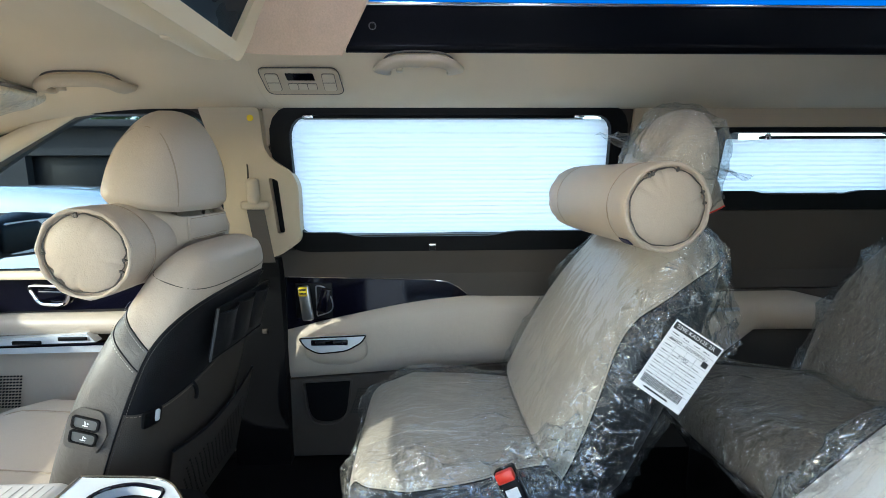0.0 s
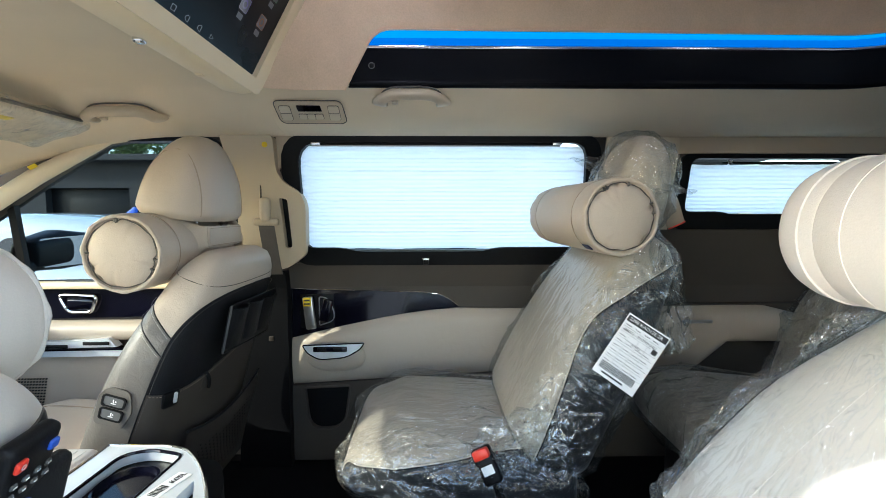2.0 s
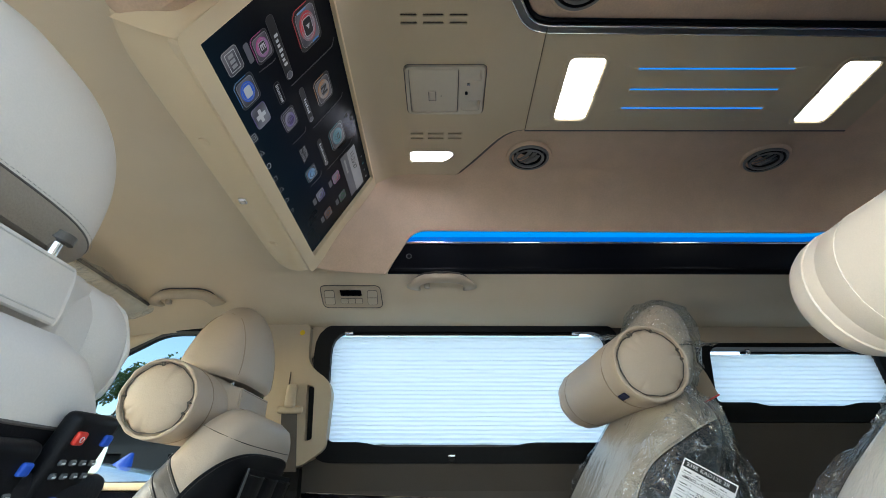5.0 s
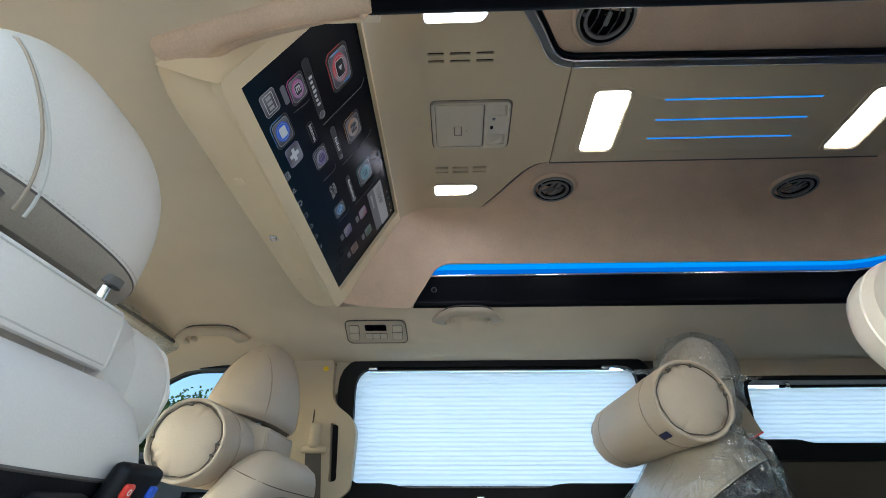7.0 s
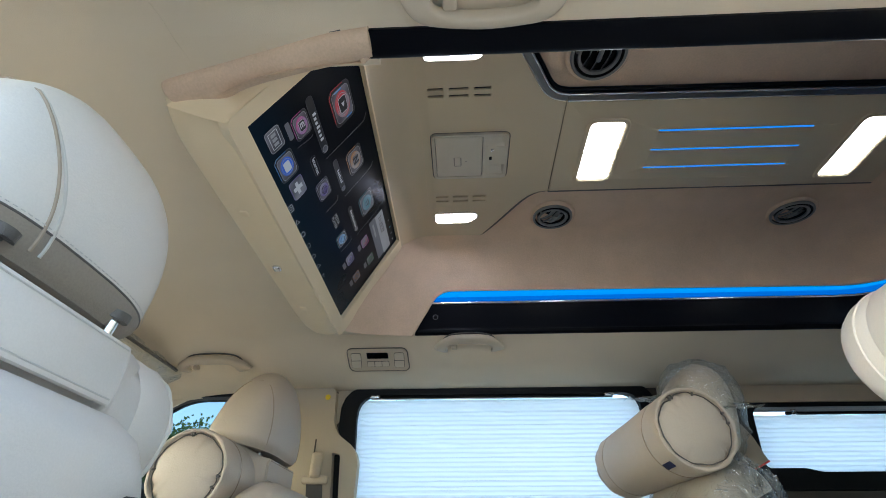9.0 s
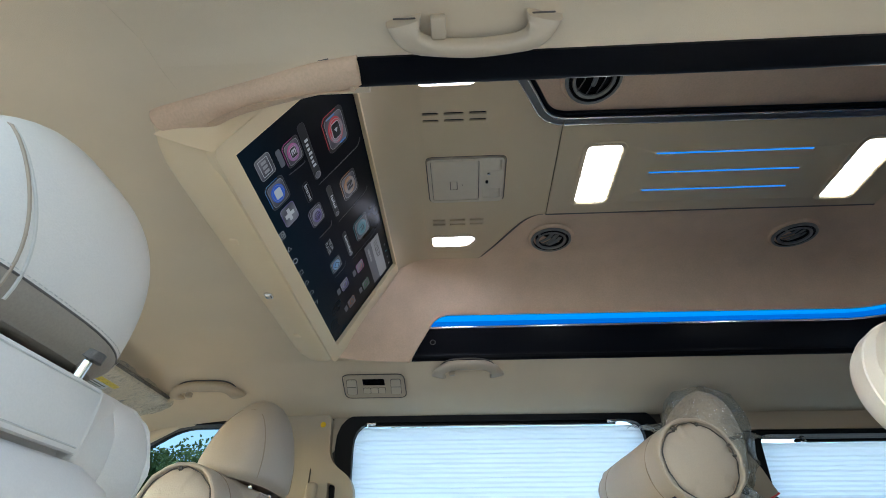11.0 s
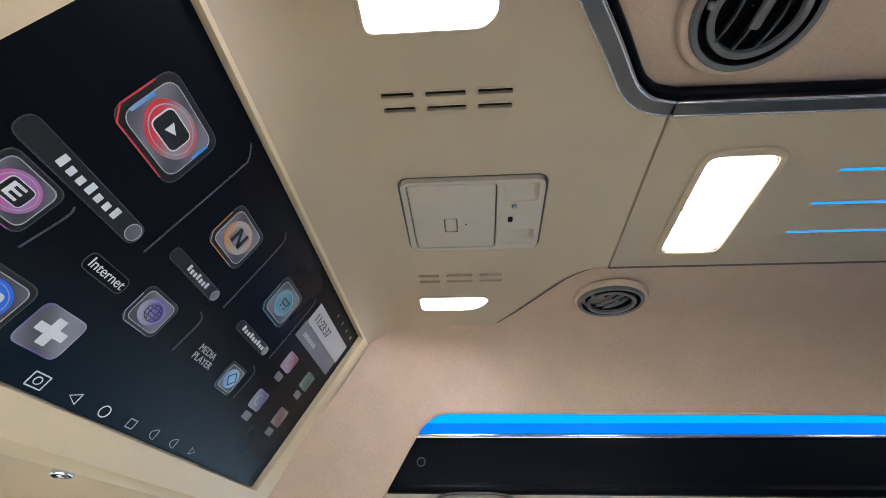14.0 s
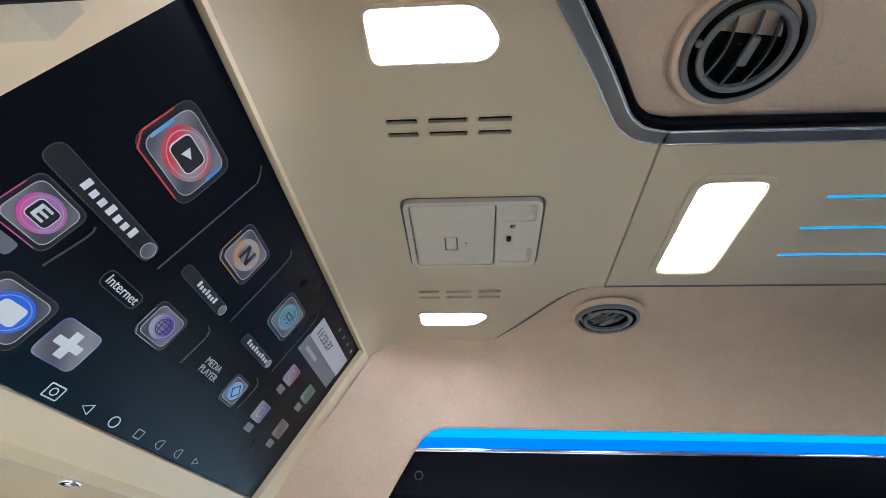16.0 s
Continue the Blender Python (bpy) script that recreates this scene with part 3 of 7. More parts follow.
def oblong(x0, x1, y0, y1, r, seg=5):
    return round_poly([(x0, y0), (x1, y0), (x1, y1), (x0, y1)], r, seg)


def lip(outline, z, r=0.0022):
    """A soft raised rim along an outline on the panel's underside."""
    return tube([(x, y, z) for x, y in outline], r, 8, True, 0.6)


LAMPS = [(0.418, 0.013), (1.043, 0.021)]
holes = [oblong(x - 0.043, x + 0.043, y - 0.098, y + 0.098, 0.018) for x, y in LAMPS]
slots = [oblong(a, b, y - 0.0042, y + 0.0042, 0.0036, 3) for yc in (-0.1775, 0.1735) for y in (yc - 0.009, yc + 0.009) for a, b in ((0.001, 0.038), (0.048, 0.093), (0.103, 0.142))]
domes = [round_poly([(-0.002, -0.311), (0.108, -0.311), (0.129, -0.274), (0.114, -0.253), (-0.002, -0.253)], [0.012, 0.02, 0.012, 0.02, 0.012]), round_poly([(-0.006, 0.236), (0.112, 0.236), (0.123, 0.252), (0.098, 0.285), (-0.006, 0.285)], [0.012, 0.012, 0.012, 0.03, 0.014])]
switch_hole = oblong(0.0, 0.192, -0.064, 0.090, 0.016)
half_edge = [(0.126, 0.343), (0.134, 0.338), (0.145, 0.322), (0.168, 0.290), (0.195, 0.249), (0.222, 0.208), (0.240, 0.183), (0.256, 0.166), (0.272, 0.155), (0.288, 0.1495), (0.3085, 0.148)]
near_edge = [(0.151, -0.343), (0.174, -0.3065), (0.197, -0.2700), (0.2215, -0.2300), (0.2480, -0.1835), (0.2600, -0.1680), (0.2780, -0.1550), (0.3085, -0.1490)]
front_out = [(-0.020, -0.343)] + near_edge + half_edge[::-1] + [(-0.020, 0.343)]
console_z = 1.494
overhead = thing("overhead_panel", (0.5, 0, console_z), "beige overhead ceiling panel with lamps, slots and silver edges", "ceiling panel")
part("front_panel", panel_plate(front_out, [switch_hole, *slots, *domes], console_z, 0.014, 0.0022), PANEL, overhead)
rear_out = [(0.3115, -0.1485), (1.17, -0.1385), (1.17, 0.150), (0.3115, 0.150)]
LINES = (-0.052, 0.009, 0.070)
line_holes = [oblong(0.541, 0.900, y - 0.0030, y + 0.0030, 0.0026, 3) for y in LINES]
part("rear_panel", panel_plate(rear_out, [*holes, *line_holes], console_z, 0.014, 0.0022), PANEL, overhead)
part("panel_backing", rbox((0.74, 0, console_z + 0.0155), (0.84, 0.28, 0.002), 0.0), BLACK, overhead)
for yc in (-0.1775, 0.1735):
    part("slot_backing", rbox((0.071, yc, console_z + 0.0075), (0.150, 0.032, 0.002), 0.0), BLACK, overhead)
for o in slots:
    part("slot_rim", lip(o, console_z + 0.0004, 0.0013), PANEL, overhead)
for o in domes:
    part("lamp_rim", lip(o, console_z, 0.0026), PANEL, overhead)


def silver(run, w=0.0185):
    """A strip of flat dark metal with its two bright beads and a black tube for the shaded gap behind it, along points
    in one level plane.
    """
    rows, beads, gap = [], ([], []), []
    for i, p in enumerate(run):
        d = (run[min(i + 1, len(run) - 1)] - run[max(i - 1, 0)]).normalized()
        n = Vector((-d.y, d.x, 0))
        rows.append([p + n * a * w + Vector((0, 0, h)) for a, h in ((-0.5, 0.010), (-0.5, -0.003), (-0.47, -0.005), (-0.42, -0.006), (0.42, -0.006), (0.47, -0.005), (0.5, -0.003), (0.5, 0.010))])
        for bead, a in zip(beads, (-0.45, 0.46)):
            bead.append(p + n * a * w + Vector((0, 0, -0.0056)))
        gap.append(p - n * (0.5 * w + 0.0042) + Vector((0, 0, 0.006)))
    return loft(rows), tube(beads[0], 0.0020, 10), tube(beads[1], 0.0014, 10), tube(gap, 0.0052, 8)


edge = [(0.127, -0.402), (0.157, -0.352), (0.1845, -0.3065), (0.2050, -0.2735), (0.2300, -0.2325), (0.2550, -0.1885), (0.2675, -0.1740), (0.2840, -0.1630), (0.3085, -0.1570)]
run = smooth_line([(x, y, console_z + 0.001) for x, y in edge], 5)
back_run = [Vector((0.3115 + 0.0858 * k, -0.1567 + 0.0010 * k, console_z + 0.001)) for k in range(11)]
for line in (run, back_run):
    face, outer_bead, inner_bead, gap = silver([Vector(p) for p in line])
    strip_part = part("silver_edge", face, GUNMETAL, overhead, "dark satin metal edge strip")
    part("bright_bead", outer_bead, BRIGHT, strip_part, "polished edge")
    part("bright_bead", inner_bead, BRIGHT, strip_part, "polished edge")
    part("edge_gap", gap, RAIL, overhead)
for y in LINES:
    part("light_line", rbox((0.7205, y, console_z + 0.003), (0.357, 0.0056, 0.006), 0.001), LED_LINE, overhead, "thin sky-blue light line")
    part("line_rim", lip(oblong(0.540, 0.901, y - 0.0036, y + 0.0036, 0.003, 3), console_z + 0.0004, 0.0018), PANEL, overhead)
for x, y in LAMPS:
    for k in (-1, 1):
        part("lamp_lens", rbox((x, y + k * 0.0480, console_z + 0.006), (0.082, 0.0905, 0.010), 0.004, 3), LAMP, overhead, "lit white lamp lens")
    part("lamp_bar", rbox((x, y, console_z + 0.0005), (0.084, 0.0022, 0.006), 0.0008), MODULE, overhead)
    part("lamp_rim", lip(oblong(x - 0.0465, x + 0.0465, y - 0.1015, y + 0.1015, 0.021), console_z - 0.0015, 0.0060), PANEL, overhead)
    part("lamp_rim", lip(oblong(x - 0.0425, x + 0.0425, y - 0.0975, y + 0.0975, 0.018), console_z - 0.0015, 0.0022), VENT_GREY, overhead)
for o in domes:
    part("dome_lamp", plate(o, [], flat(console_z + 0.0045), 0.006), LAMP_DIM, overhead, "lit white dome lamp")
# Solid taupe and black strips imitate the shade in the panel's gaps.
far_gap = [Vector((x + (0.004 if 0.13 < x < 0.28 else 0.0), y + 0.0035, console_z + 0.004)) for x, y in half_edge]
part("gap_shade", tube(even(far_gap, 0.008), [0.0028 + 0.0022 * math.sin(math.pi * k / 37) for k in range(len(even(far_gap, 0.008)))], 8), TAUPE, overhead, "taupe strip for the shade in the panel's gap")
part("gap_shade", rbox((0.740, 0.1525, console_z + 0.005), (0.86, 0.005, 0.010), 0.0), TAUPE, overhead, "taupe strip for the shade in the panel's gap")
part("gap_shade", rbox((0.310, 0, console_z + 0.008), (0.0040, 0.292, 0.008), 0.0), BLACK, overhead)
# switch module in the middle of the front panel
SCOOPS = ((-0.054, -0.020), (0.040, 0.074))
sw = thing("switch_module", (0.097, 0.014, console_z), "beige overhead switch module with a flap and two small scoops", "switch module")
part("surround_gap", lip(oblong(0.0, 0.192, -0.064, 0.090, 0.016), console_z + 0.001, 0.0014), TAUPE, sw)
part("surround", panel_plate(oblong(0.003, 0.189, -0.061, 0.087, 0.014), [oblong(0.010, 0.128, -0.055, 0.081, 0.007), *[oblong(0.1375, 0.1815, a, b, 0.005) for a, b in SCOOPS]], console_z - 0.0045, 0.014, 0.003), MODULE, sw)
part("flap_gap", rbox((0.069, 0.013, console_z + 0.004), (0.118, 0.136, 0.008), 0.001), TAUPE, sw)
part("flap", rbox((0.0688, 0.013, console_z + 0.000), (0.1150, 0.1335, 0.010), 0.003, 3), MODULE, sw)
latch_line = [(0.056, 0.012), (0.056, 0.040), (0.073, 0.040), (0.073, 0.012)]
part("latch_gap", tube([(x, y, console_z - 0.0052) for x, y in latch_line], 0.0010, 6), TAUPE, sw)
part("latch", rbox((0.0645, 0.025, console_z - 0.0055), (0.0150, 0.028, 0.002), 0.001), MODULE, sw)
part("indicator", tube([(0.086, 0.025, console_z - 0.0048), (0.086, 0.025, console_z - 0.0056)], 0.0014, 8), TAUPE, sw)
for y0, y1 in SCOOPS:
    rows = []
    for i in range(15):
        a = i / 14
        fall = 0.0085 * (a / 0.86) ** 1.4 if a < 0.86 else 0.0085 * (1 - a) / 0.14
        rows.append([Vector((0.1355 + 0.048 * a, y0 - 0.002 + (y1 - y0 + 0.004) * b / 12, console_z - 0.0036 + fall * min(1.0, 4.5 * (0.5 - abs(b / 12 - 0.5))))) for b in range(13)])
    part("scoop", loft(rows, cap=False, closed=False), MODULE, sw)
part("sensor", rbox((0.151, -0.012, console_z - 0.0058), (0.008, 0.008, 0.004), 0.002), CHROME, sw, "small bright sensor")
part("microphone", rbox((0.147, 0.016, console_z - 0.0058), (0.007, 0.010, 0.004), 0.003), BLACK, sw, "small black microphone hole")


# round air vents
def vent(place, tilt, turn, shut):
    v = thing("air_vent", (0, 0, 0), "round grey ceiling air vent, " + ("turned shut" if shut else "with open curved slats"), "air vent", "ceiling air vents")
    X, Y = (1, 0, 0), (0, 1, 0)
    turned = lambda prof: loft([ring((0, 0, z), X, Y, r, r, 2, 48) for r, z in prof], cap=False)
    part("surround", turned([(0.070, 0.006), (0.0685, -0.0005), (0.066, -0.0028), (0.063, -0.0032), (0.0605, -0.002), (0.060, 0.004)]), SUEDE, v, "beige suede collar")
    part("outer_ring", turned([(0.0605, 0.0), (0.0600, -0.0075), (0.0585, -0.0090), (0.0545, -0.0085), (0.0535, -0.0070)]), VENT_GREY, v)
    part("inner_ring", turned([(0.0462, -0.0075), (0.0460, -0.0085), (0.0450, -0.0100), (0.0395, -0.0095), (0.0385, -0.0075), (0.0380, -0.004)]), VENT_GREY, v)
    part("well", turned([(0.0536, -0.0068), (0.0534, 0.007), (0.0010, 0.007)]), BLACK, v)
    part("sleeve", turned([(0.0463, 0.007), (0.0463, -0.0074), (0.0384, -0.0072), (0.0381, 0.007)]), BLACK, v)
    part("pivot", rbox((-0.0475, 0.0, -0.006), (0.008, 0.008, 0.008), 0.0035, 3), VENT_GREY, v)
    n = 3
    for k in range(n):
        x = (0.048 if shut else 0.064) * ((k + 0.5) / n - 0.5)
        w = math.sqrt(max((0.031 if shut else 0.0375) ** 2 - x * x, 0.0001))
        lean, deep = (1.25, 0.0165) if shut else (0.45, 0.016)
        rows = []
        for i in range(11):
            y = w * (2 * i / 10 - 1)
            bend = 0.006 * math.cos(y / w * math.pi / 2)
            a, b = Vector((math.sin(lean), 0, math.cos(lean))) * deep / 2, Vector((math.cos(lean), 0, -math.sin(lean))) * 0.0011
            c = Vector((x + bend - 0.003, y, -0.0035))
            rows.append([c - a - b, c - a + b, c + a + b, c + a - b])
        part("slat", loft(rows), VENT_GREY if shut else VENT_DARK, v)
    part("tab", rbox((0.002, 0.0, -0.009), (0.010, 0.030, 0.007), 0.003, 3), VENT_GREY, v)
    v.matrix_world = pose(*place, tilt, 0, turn) @ Matrix.Scale(0.95, 4)
    return v


vent((0.342, 0.274, 1.5045), 4, 35, True)
vent((1.040, 0.284, 1.5045), 4, 35, True)
vent((0.356, -0.252, 1.5045), -4, 10, False)
vent((1.040, -0.258, 1.5045), -4, 10, False)

# screen and its cream housing
S0, SU, SV = Vector((-0.260, -0.352, 1.196)), Vector((0, 1, 0)), Vector((0.475, 0, 0.880)).normalized()
SN = SU.cross(SV).normalized()  # towards the cabin
SW, SH = 0.650, 0.288


def on_screen(u, v, d):
    return S0 + SU * u + SV * v + SN * d


tv = thing("ceiling_screen", (-0.3, 0, 1.165), "wide black display in a cream ceiling housing, switched on", "screen")
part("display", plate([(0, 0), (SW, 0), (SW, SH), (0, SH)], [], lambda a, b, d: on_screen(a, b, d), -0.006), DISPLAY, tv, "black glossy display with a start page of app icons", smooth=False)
frame_out = round_poly([(-0.032, -0.032), (SW + 0.052, -0.032), (SW + 0.052, SH + 0.006), (-0.032, SH + 0.006)], [0.02, 0.02, 0.004, 0.004])
part("bezel", plate(frame_out, [[(-0.001, -0.001), (SW + 0.001, -0.001), (SW + 0.001, SH + 0.001), (-0.001, SH + 0.001)]], lambda a, b, d: on_screen(a, b, d + 0.010), -0.02), HOUSING, tv, smooth=False)


def belly():
    """Underside of the housing: from the lower bezel forward and up into the headliner."""
    prof = [(-0.262, 1.188), (-0.268, 1.172), (-0.280, 1.163), (-0.300, 1.160), (-0.330, 1.166), (-0.36, 1.186), (-0.385, 1.214), (-0.40, 1.245)]
    rings = []
    for i in range(25):
        f = i / 24
        y = -0.386 + 0.758 * f
        e = (1 - f) / 0.07
        k = 1.0 if e >= 1 else math.sqrt(max(1 - (1 - e) ** 2, 0))
        n = 0.0 if f > 0.12 else 0.030 * (1 - f / 0.12) ** 2
        rings.append([Vector((x + n * 0.4, y, 1.245 + (z - 1.245) * (0.25 + 0.75 * k) + n * (1.245 - z) / 0.085)) for x, z in prof])
    return loft(rings, cap=False, closed=False)


def cheek():
    """Face of the housing between the bezel and the suede edge by the open doorway."""
    rows = []
    for i in range(13):
        t = i / 12
        a = on_screen(-0.030, -0.030 + (SH + 0.034) * t, 0.009)
        b = Vector((-0.366 + 0.319 * t, -0.386 - 0.061 * t ** 0.7, 1.205 + 0.050 * t))
        row = []
        for j in range(9):
            w = j / 8
            p_ = a.lerp(b, w)
            row.append(p_ + Vector((0.012, 0, -0.008)) * math.sin(math.pi * w) * (1 - t))
        rows.append(row)
    return loft(rows, cap=False, closed=False)


part("cheek", cheek(), HOUSING, tv)
cove = []
e0, e1 = on_screen(0, SH + 0.002, 0.009), Vector((-0.0205, 0, console_z))
for i in range(15):
    t = i / 14
    q = Vector((e0.x, 0, e0.z)) * (1 - t) ** 2 + Vector((-0.083, 0, console_z + 0.0005)) * 2 * t * (1 - t) + e1 * t * t
    cove.append([Vector((q.x, -0.345 + 0.69 * k / 10, q.z)) for k in range(11)])
part("upper_cove", loft(cove, cap=False, closed=False), PANEL, tv)
part("underside", belly(), HOUSING, tv)
for k in (0, 1):
    part("moulded_mark", rbox((-0.086 + 0.005 * k, 0.322, 1.4795 + 0.003 * k), (0.002, 0.009, 0.002), 0.0), TAUPE, tv)
for y in (-0.182, 0.182):
    part("screw_cover", rbox((-0.318, y, 1.163), (0.016, 0.016, 0.006), 0.003, 3), HOUSING, tv)
part("lock", rbox((-0.320, -0.003, 1.162), (0.017, 0.017, 0.010), 0.004, 3), CHROME, tv, "small chrome lock")


# start page on the display
def lit(name, color, strength=1.0):
    return glow(name, tuple(0.5 * c for c in color), strength * 0.20)


ICON = {k: lit("icon_" + k, c, e) for k, c, e in (("dark", (0.012, 0.013, 0.016), 0.6), ("grey", (0.16, 0.17, 0.20), 0.8), ("white", (0.75, 0.78, 0.82), 0.8), ("red", (0.75, 0.06, 0.07), 0.7), ("blue", (0.02, 0.16, 0.85), 0.9), ("sky", (0.10, 0.35, 0.75), 0.8), ("orange", (0.60, 0.28, 0.06), 0.6), ("teal", (0.02, 0.28, 0.32), 0.6), ("pink", (0.75, 0.10, 0.35), 0.6), ("violet", (0.20, 0.14, 0.50), 0.6), ("green", (0.03, 0.22, 0.08), 0.5), ("rose", (0.35, 0.06, 0.15), 0.5), ("rust", (0.28, 0.10, 0.03), 0.5), ("pale", (0.45, 0.46, 0.48), 0.8))}


def sheen(key, a, b_, strength):
    """A picture colour that runs from one to another in soft bands, like brushed metal."""
    m = lit("icon_" + key, a, strength)
    nd, ln = m.node_tree.nodes, m.node_tree.links
    co, dot, si, mr, mx = nd.new("ShaderNodeTexCoord"), nd.new("ShaderNodeVectorMath"), nd.new("ShaderNodeMath"), nd.new("ShaderNodeMapRange"), nd.new("ShaderNodeMix")
    dot.operation, si.operation, mx.data_type = "DOT_PRODUCT", "SINE", "RGBA"
    dot.inputs[1].default_value = (60.0, 95.0, 60.0)
    ln.new(co.outputs["Object"], dot.inputs[0])
    ln.new(dot.outputs["Value"], si.inputs[0])
    mr.inputs[1].default_value = -1.0
    ln.new(si.outputs[0], mr.inputs[0])
    ln.new(mr.outputs[0], mx.inputs["Factor"])
    mx.inputs["A"].default_value, mx.inputs["B"].default_value = (*[0.5 * k for k in a], 1), (*[0.5 * k for k in b_], 1)
    for s_ in ("Base Color", "Emission Color"):
        ln.new(mx.outputs["Result"], nd["Principled BSDF"].inputs[s_])
    return m


ICON["rose"] = sheen("rose", (0.75, 0.04, 0.06), (0.35, 0.30, 0.34), 0.7)
ICON["orange"] = sheen("orange", (0.62, 0.26, 0.05), (0.45, 0.42, 0.40), 0.7)
ICON["violet"] = sheen("violet", (0.16, 0.10, 0.45), (0.42, 0.42, 0.52), 0.7)
ICON["teal"] = sheen("teal", (0.02, 0.25, 0.32), (0.16, 0.36, 0.45), 0.7)
ICON["sky"] = sheen("sky", (0.05, 0.30, 0.80), (0.30, 0.55, 0.85), 0.8)
ICON["metal"] = sheen("metal", (0.10, 0.105, 0.13), (0.27, 0.28, 0.33), 0.8)
ICON["pink"] = sheen("pink", (0.80, 0.08, 0.40), (0.45, 0.20, 0.50), 0.7)
ICON["glass"] = sheen("glass", (0.20, 0.195, 0.23), (0.07, 0.07, 0.09), 0.8)
ICON["edge"] = lit("icon_edge", (0.07, 0.07, 0.085), 0.7)
SM = Matrix((SU, SV, SN)).transposed().to_4x4()


def patch(name, outline, holes, color, parent, d):
    """A flat piece of the picture on the display."""
    return part(name, plate(outline, holes, lambda a, b, q: on_screen(a, b, d + q), 0.0003), ICON[color], parent, smooth=False)


def rounded(u, v, a, b, r):
    return round_poly([(u - a, v - b), (u + a, v - b), (u + a, v + b), (u - a, v + b)], min(r, a * 0.98, b * 0.98), 5)


def disc(u, v, a, b):
    return [(u + a * math.cos(k * math.pi / 14), v + b * math.sin(k * math.pi / 14)) for k in range(28)]


def tile(name, u, v, a, b, r, color, parent=tv, d=0.0006, hole=0.0):
    return patch(name, rounded(u, v, a, b, r), [rounded(u, v, a - hole, b - hole, r - hole * 0.6)] if hole else [], color, parent, d)


def wire(name, pts, color, r=0.0007, d=0.0006, closed=False):
    return part(name, tube([on_screen(u, v, d) for u, v in pts], r, 5, closed), ICON[color], tv)


def letter(body, u, v, size, color):
    text(body, size, ICON[color], Matrix.Translation(on_screen(u, v, 0.0018)) @ SM, "lettering", tv, 0.0002)


def app(u, v, a, b, glint, colour, core, framed):
    """An app picture: dark plate with a lit corner, glass face, coloured ring and core."""
    q = 0.36 * a
    base = tile("app_icon", u, v, a * 1.20, b * 1.22, q * 1.2, "edge", hole=0.0009, d=0.0004)
    tile("icon_plate", u, v, a * 1.17, b * 1.19, q * 1.15, "dark", base, d=0.0003)
    patch("icon_glint", [(u - a * 1.20, v + b * 0.5), (u - a * 1.20, v - b * 0.8), (u - a * 0.9, v - b * 1.22), (u + a * 0.8, v - b * 1.22), (u + a * 0.8, v - b * 1.17), (u - a * 0.88, v - b * 1.17), (u - a * 1.16, v - b * 0.78), (u - a * 1.16, v + b * 0.5)], [], glint, base, 0.0008)
    tile("icon_face", u, v, a, b, q, "glass", base, d=0.0009)
    tile("icon_rim", u, v, a, b, q, "pale", base, d=0.0013, hole=0.0007)
    patch("icon_ring", disc(u, v, a * 0.82, b * 0.82), [disc(u, v, a * 0.44, b * 0.44)], colour, base, 0.0014)
    patch("icon_line", disc(u, v, a * 0.70, b * 0.70), [disc(u, v, a * 0.67, b * 0.67)], "pale", base, 0.0019)
    if framed:
        tile("icon_frame", u, v, a * 0.50, b * 0.46, q * 0.6, "white", base, d=0.0019)
    tile("icon_core", u, v, a * 0.46, b * 0.42, q * 0.5, core, base, d=0.0022)
    return base


big = app(0.1110, 0.2155, 0.0345, 0.0262, "red", "rose", "dark", True)
for du, dv, l in ((-0.0330, -0.006, 0.012), (0.0325, 0.010, 0.009)):
    tile("blue_glint", 0.1110 + du, 0.2155 + dv, 0.0014, l, 0.001, "sky", big, d=0.0022)
patch("icon_mark", [(0.1065, 0.2105), (0.1165, 0.2155), (0.1065, 0.2205)], [], "white", big, 0.0027)
ea = app(0.0785, 0.1036, 0.0212, 0.0172, "pink", "pink", "dark", True)
for du, dv, a, b in ((-0.005, 0.0, 0.0016, 0.005), (0.0, 0.0042, 0.004, 0.0010), (0.0, 0.0, 0.004, 0.0010), (0.0, -0.0042, 0.004, 0.0010)):
    tile("icon_mark", 0.0785 + du, 0.1036 + dv, a, b, 0.0004, "white", ea, d=0.0027)
na = app(0.2545, 0.2095, 0.0270, 0.0215, "orange", "orange", "metal", False)
for k in (-1, 1):
    tile("icon_mark", 0.2545 + k * 0.0068, 0.2095, 0.0022, 0.0090, 0.0004, "dark", na, d=0.0027)
patch("icon_mark", [(0.2457, 0.2185), (0.2501, 0.2185), (0.2633, 0.2005), (0.2589, 0.2005)], [], "dark", na, 0.0027)
ca = app(0.3970, 0.2090, 0.0275, 0.0220, "teal", "teal", "teal", False)
patch("icon_mark", [(0.388, 0.2145), (0.407, 0.2145), (0.404, 0.2065), (0.390, 0.2065)], [[(0.3905, 0.2125), (0.4045, 0.2125), (0.4025, 0.2085), (0.3915, 0.2085)]], "dark", ca, 0.0027)
for k in (0.392, 0.402):
    patch("icon_mark", disc(k, 0.2030, 0.0016, 0.0014), [], "dark", ca, 0.0027)
ga = app(0.2425, 0.1000, 0.0205, 0.0160, "violet", "violet", "violet", False)
for k in (0.010, 0.005):
    patch("icon_mark", disc(0.2425, 0.1000, k, 0.0085), [disc(0.2425, 0.1000, k - 0.0008, 0.0077)], "dark", ga, 0.0027)
for dv in (-0.004, 0.0, 0.004):
    tile("icon_mark", 0.2425, 0.1000 + dv, 0.0095, 0.0004, 0.0003, "dark", ga, d=0.0027)
ka = app(0.4150, 0.0990, 0.0170, 0.0150, "teal", "sky", "sky", False)
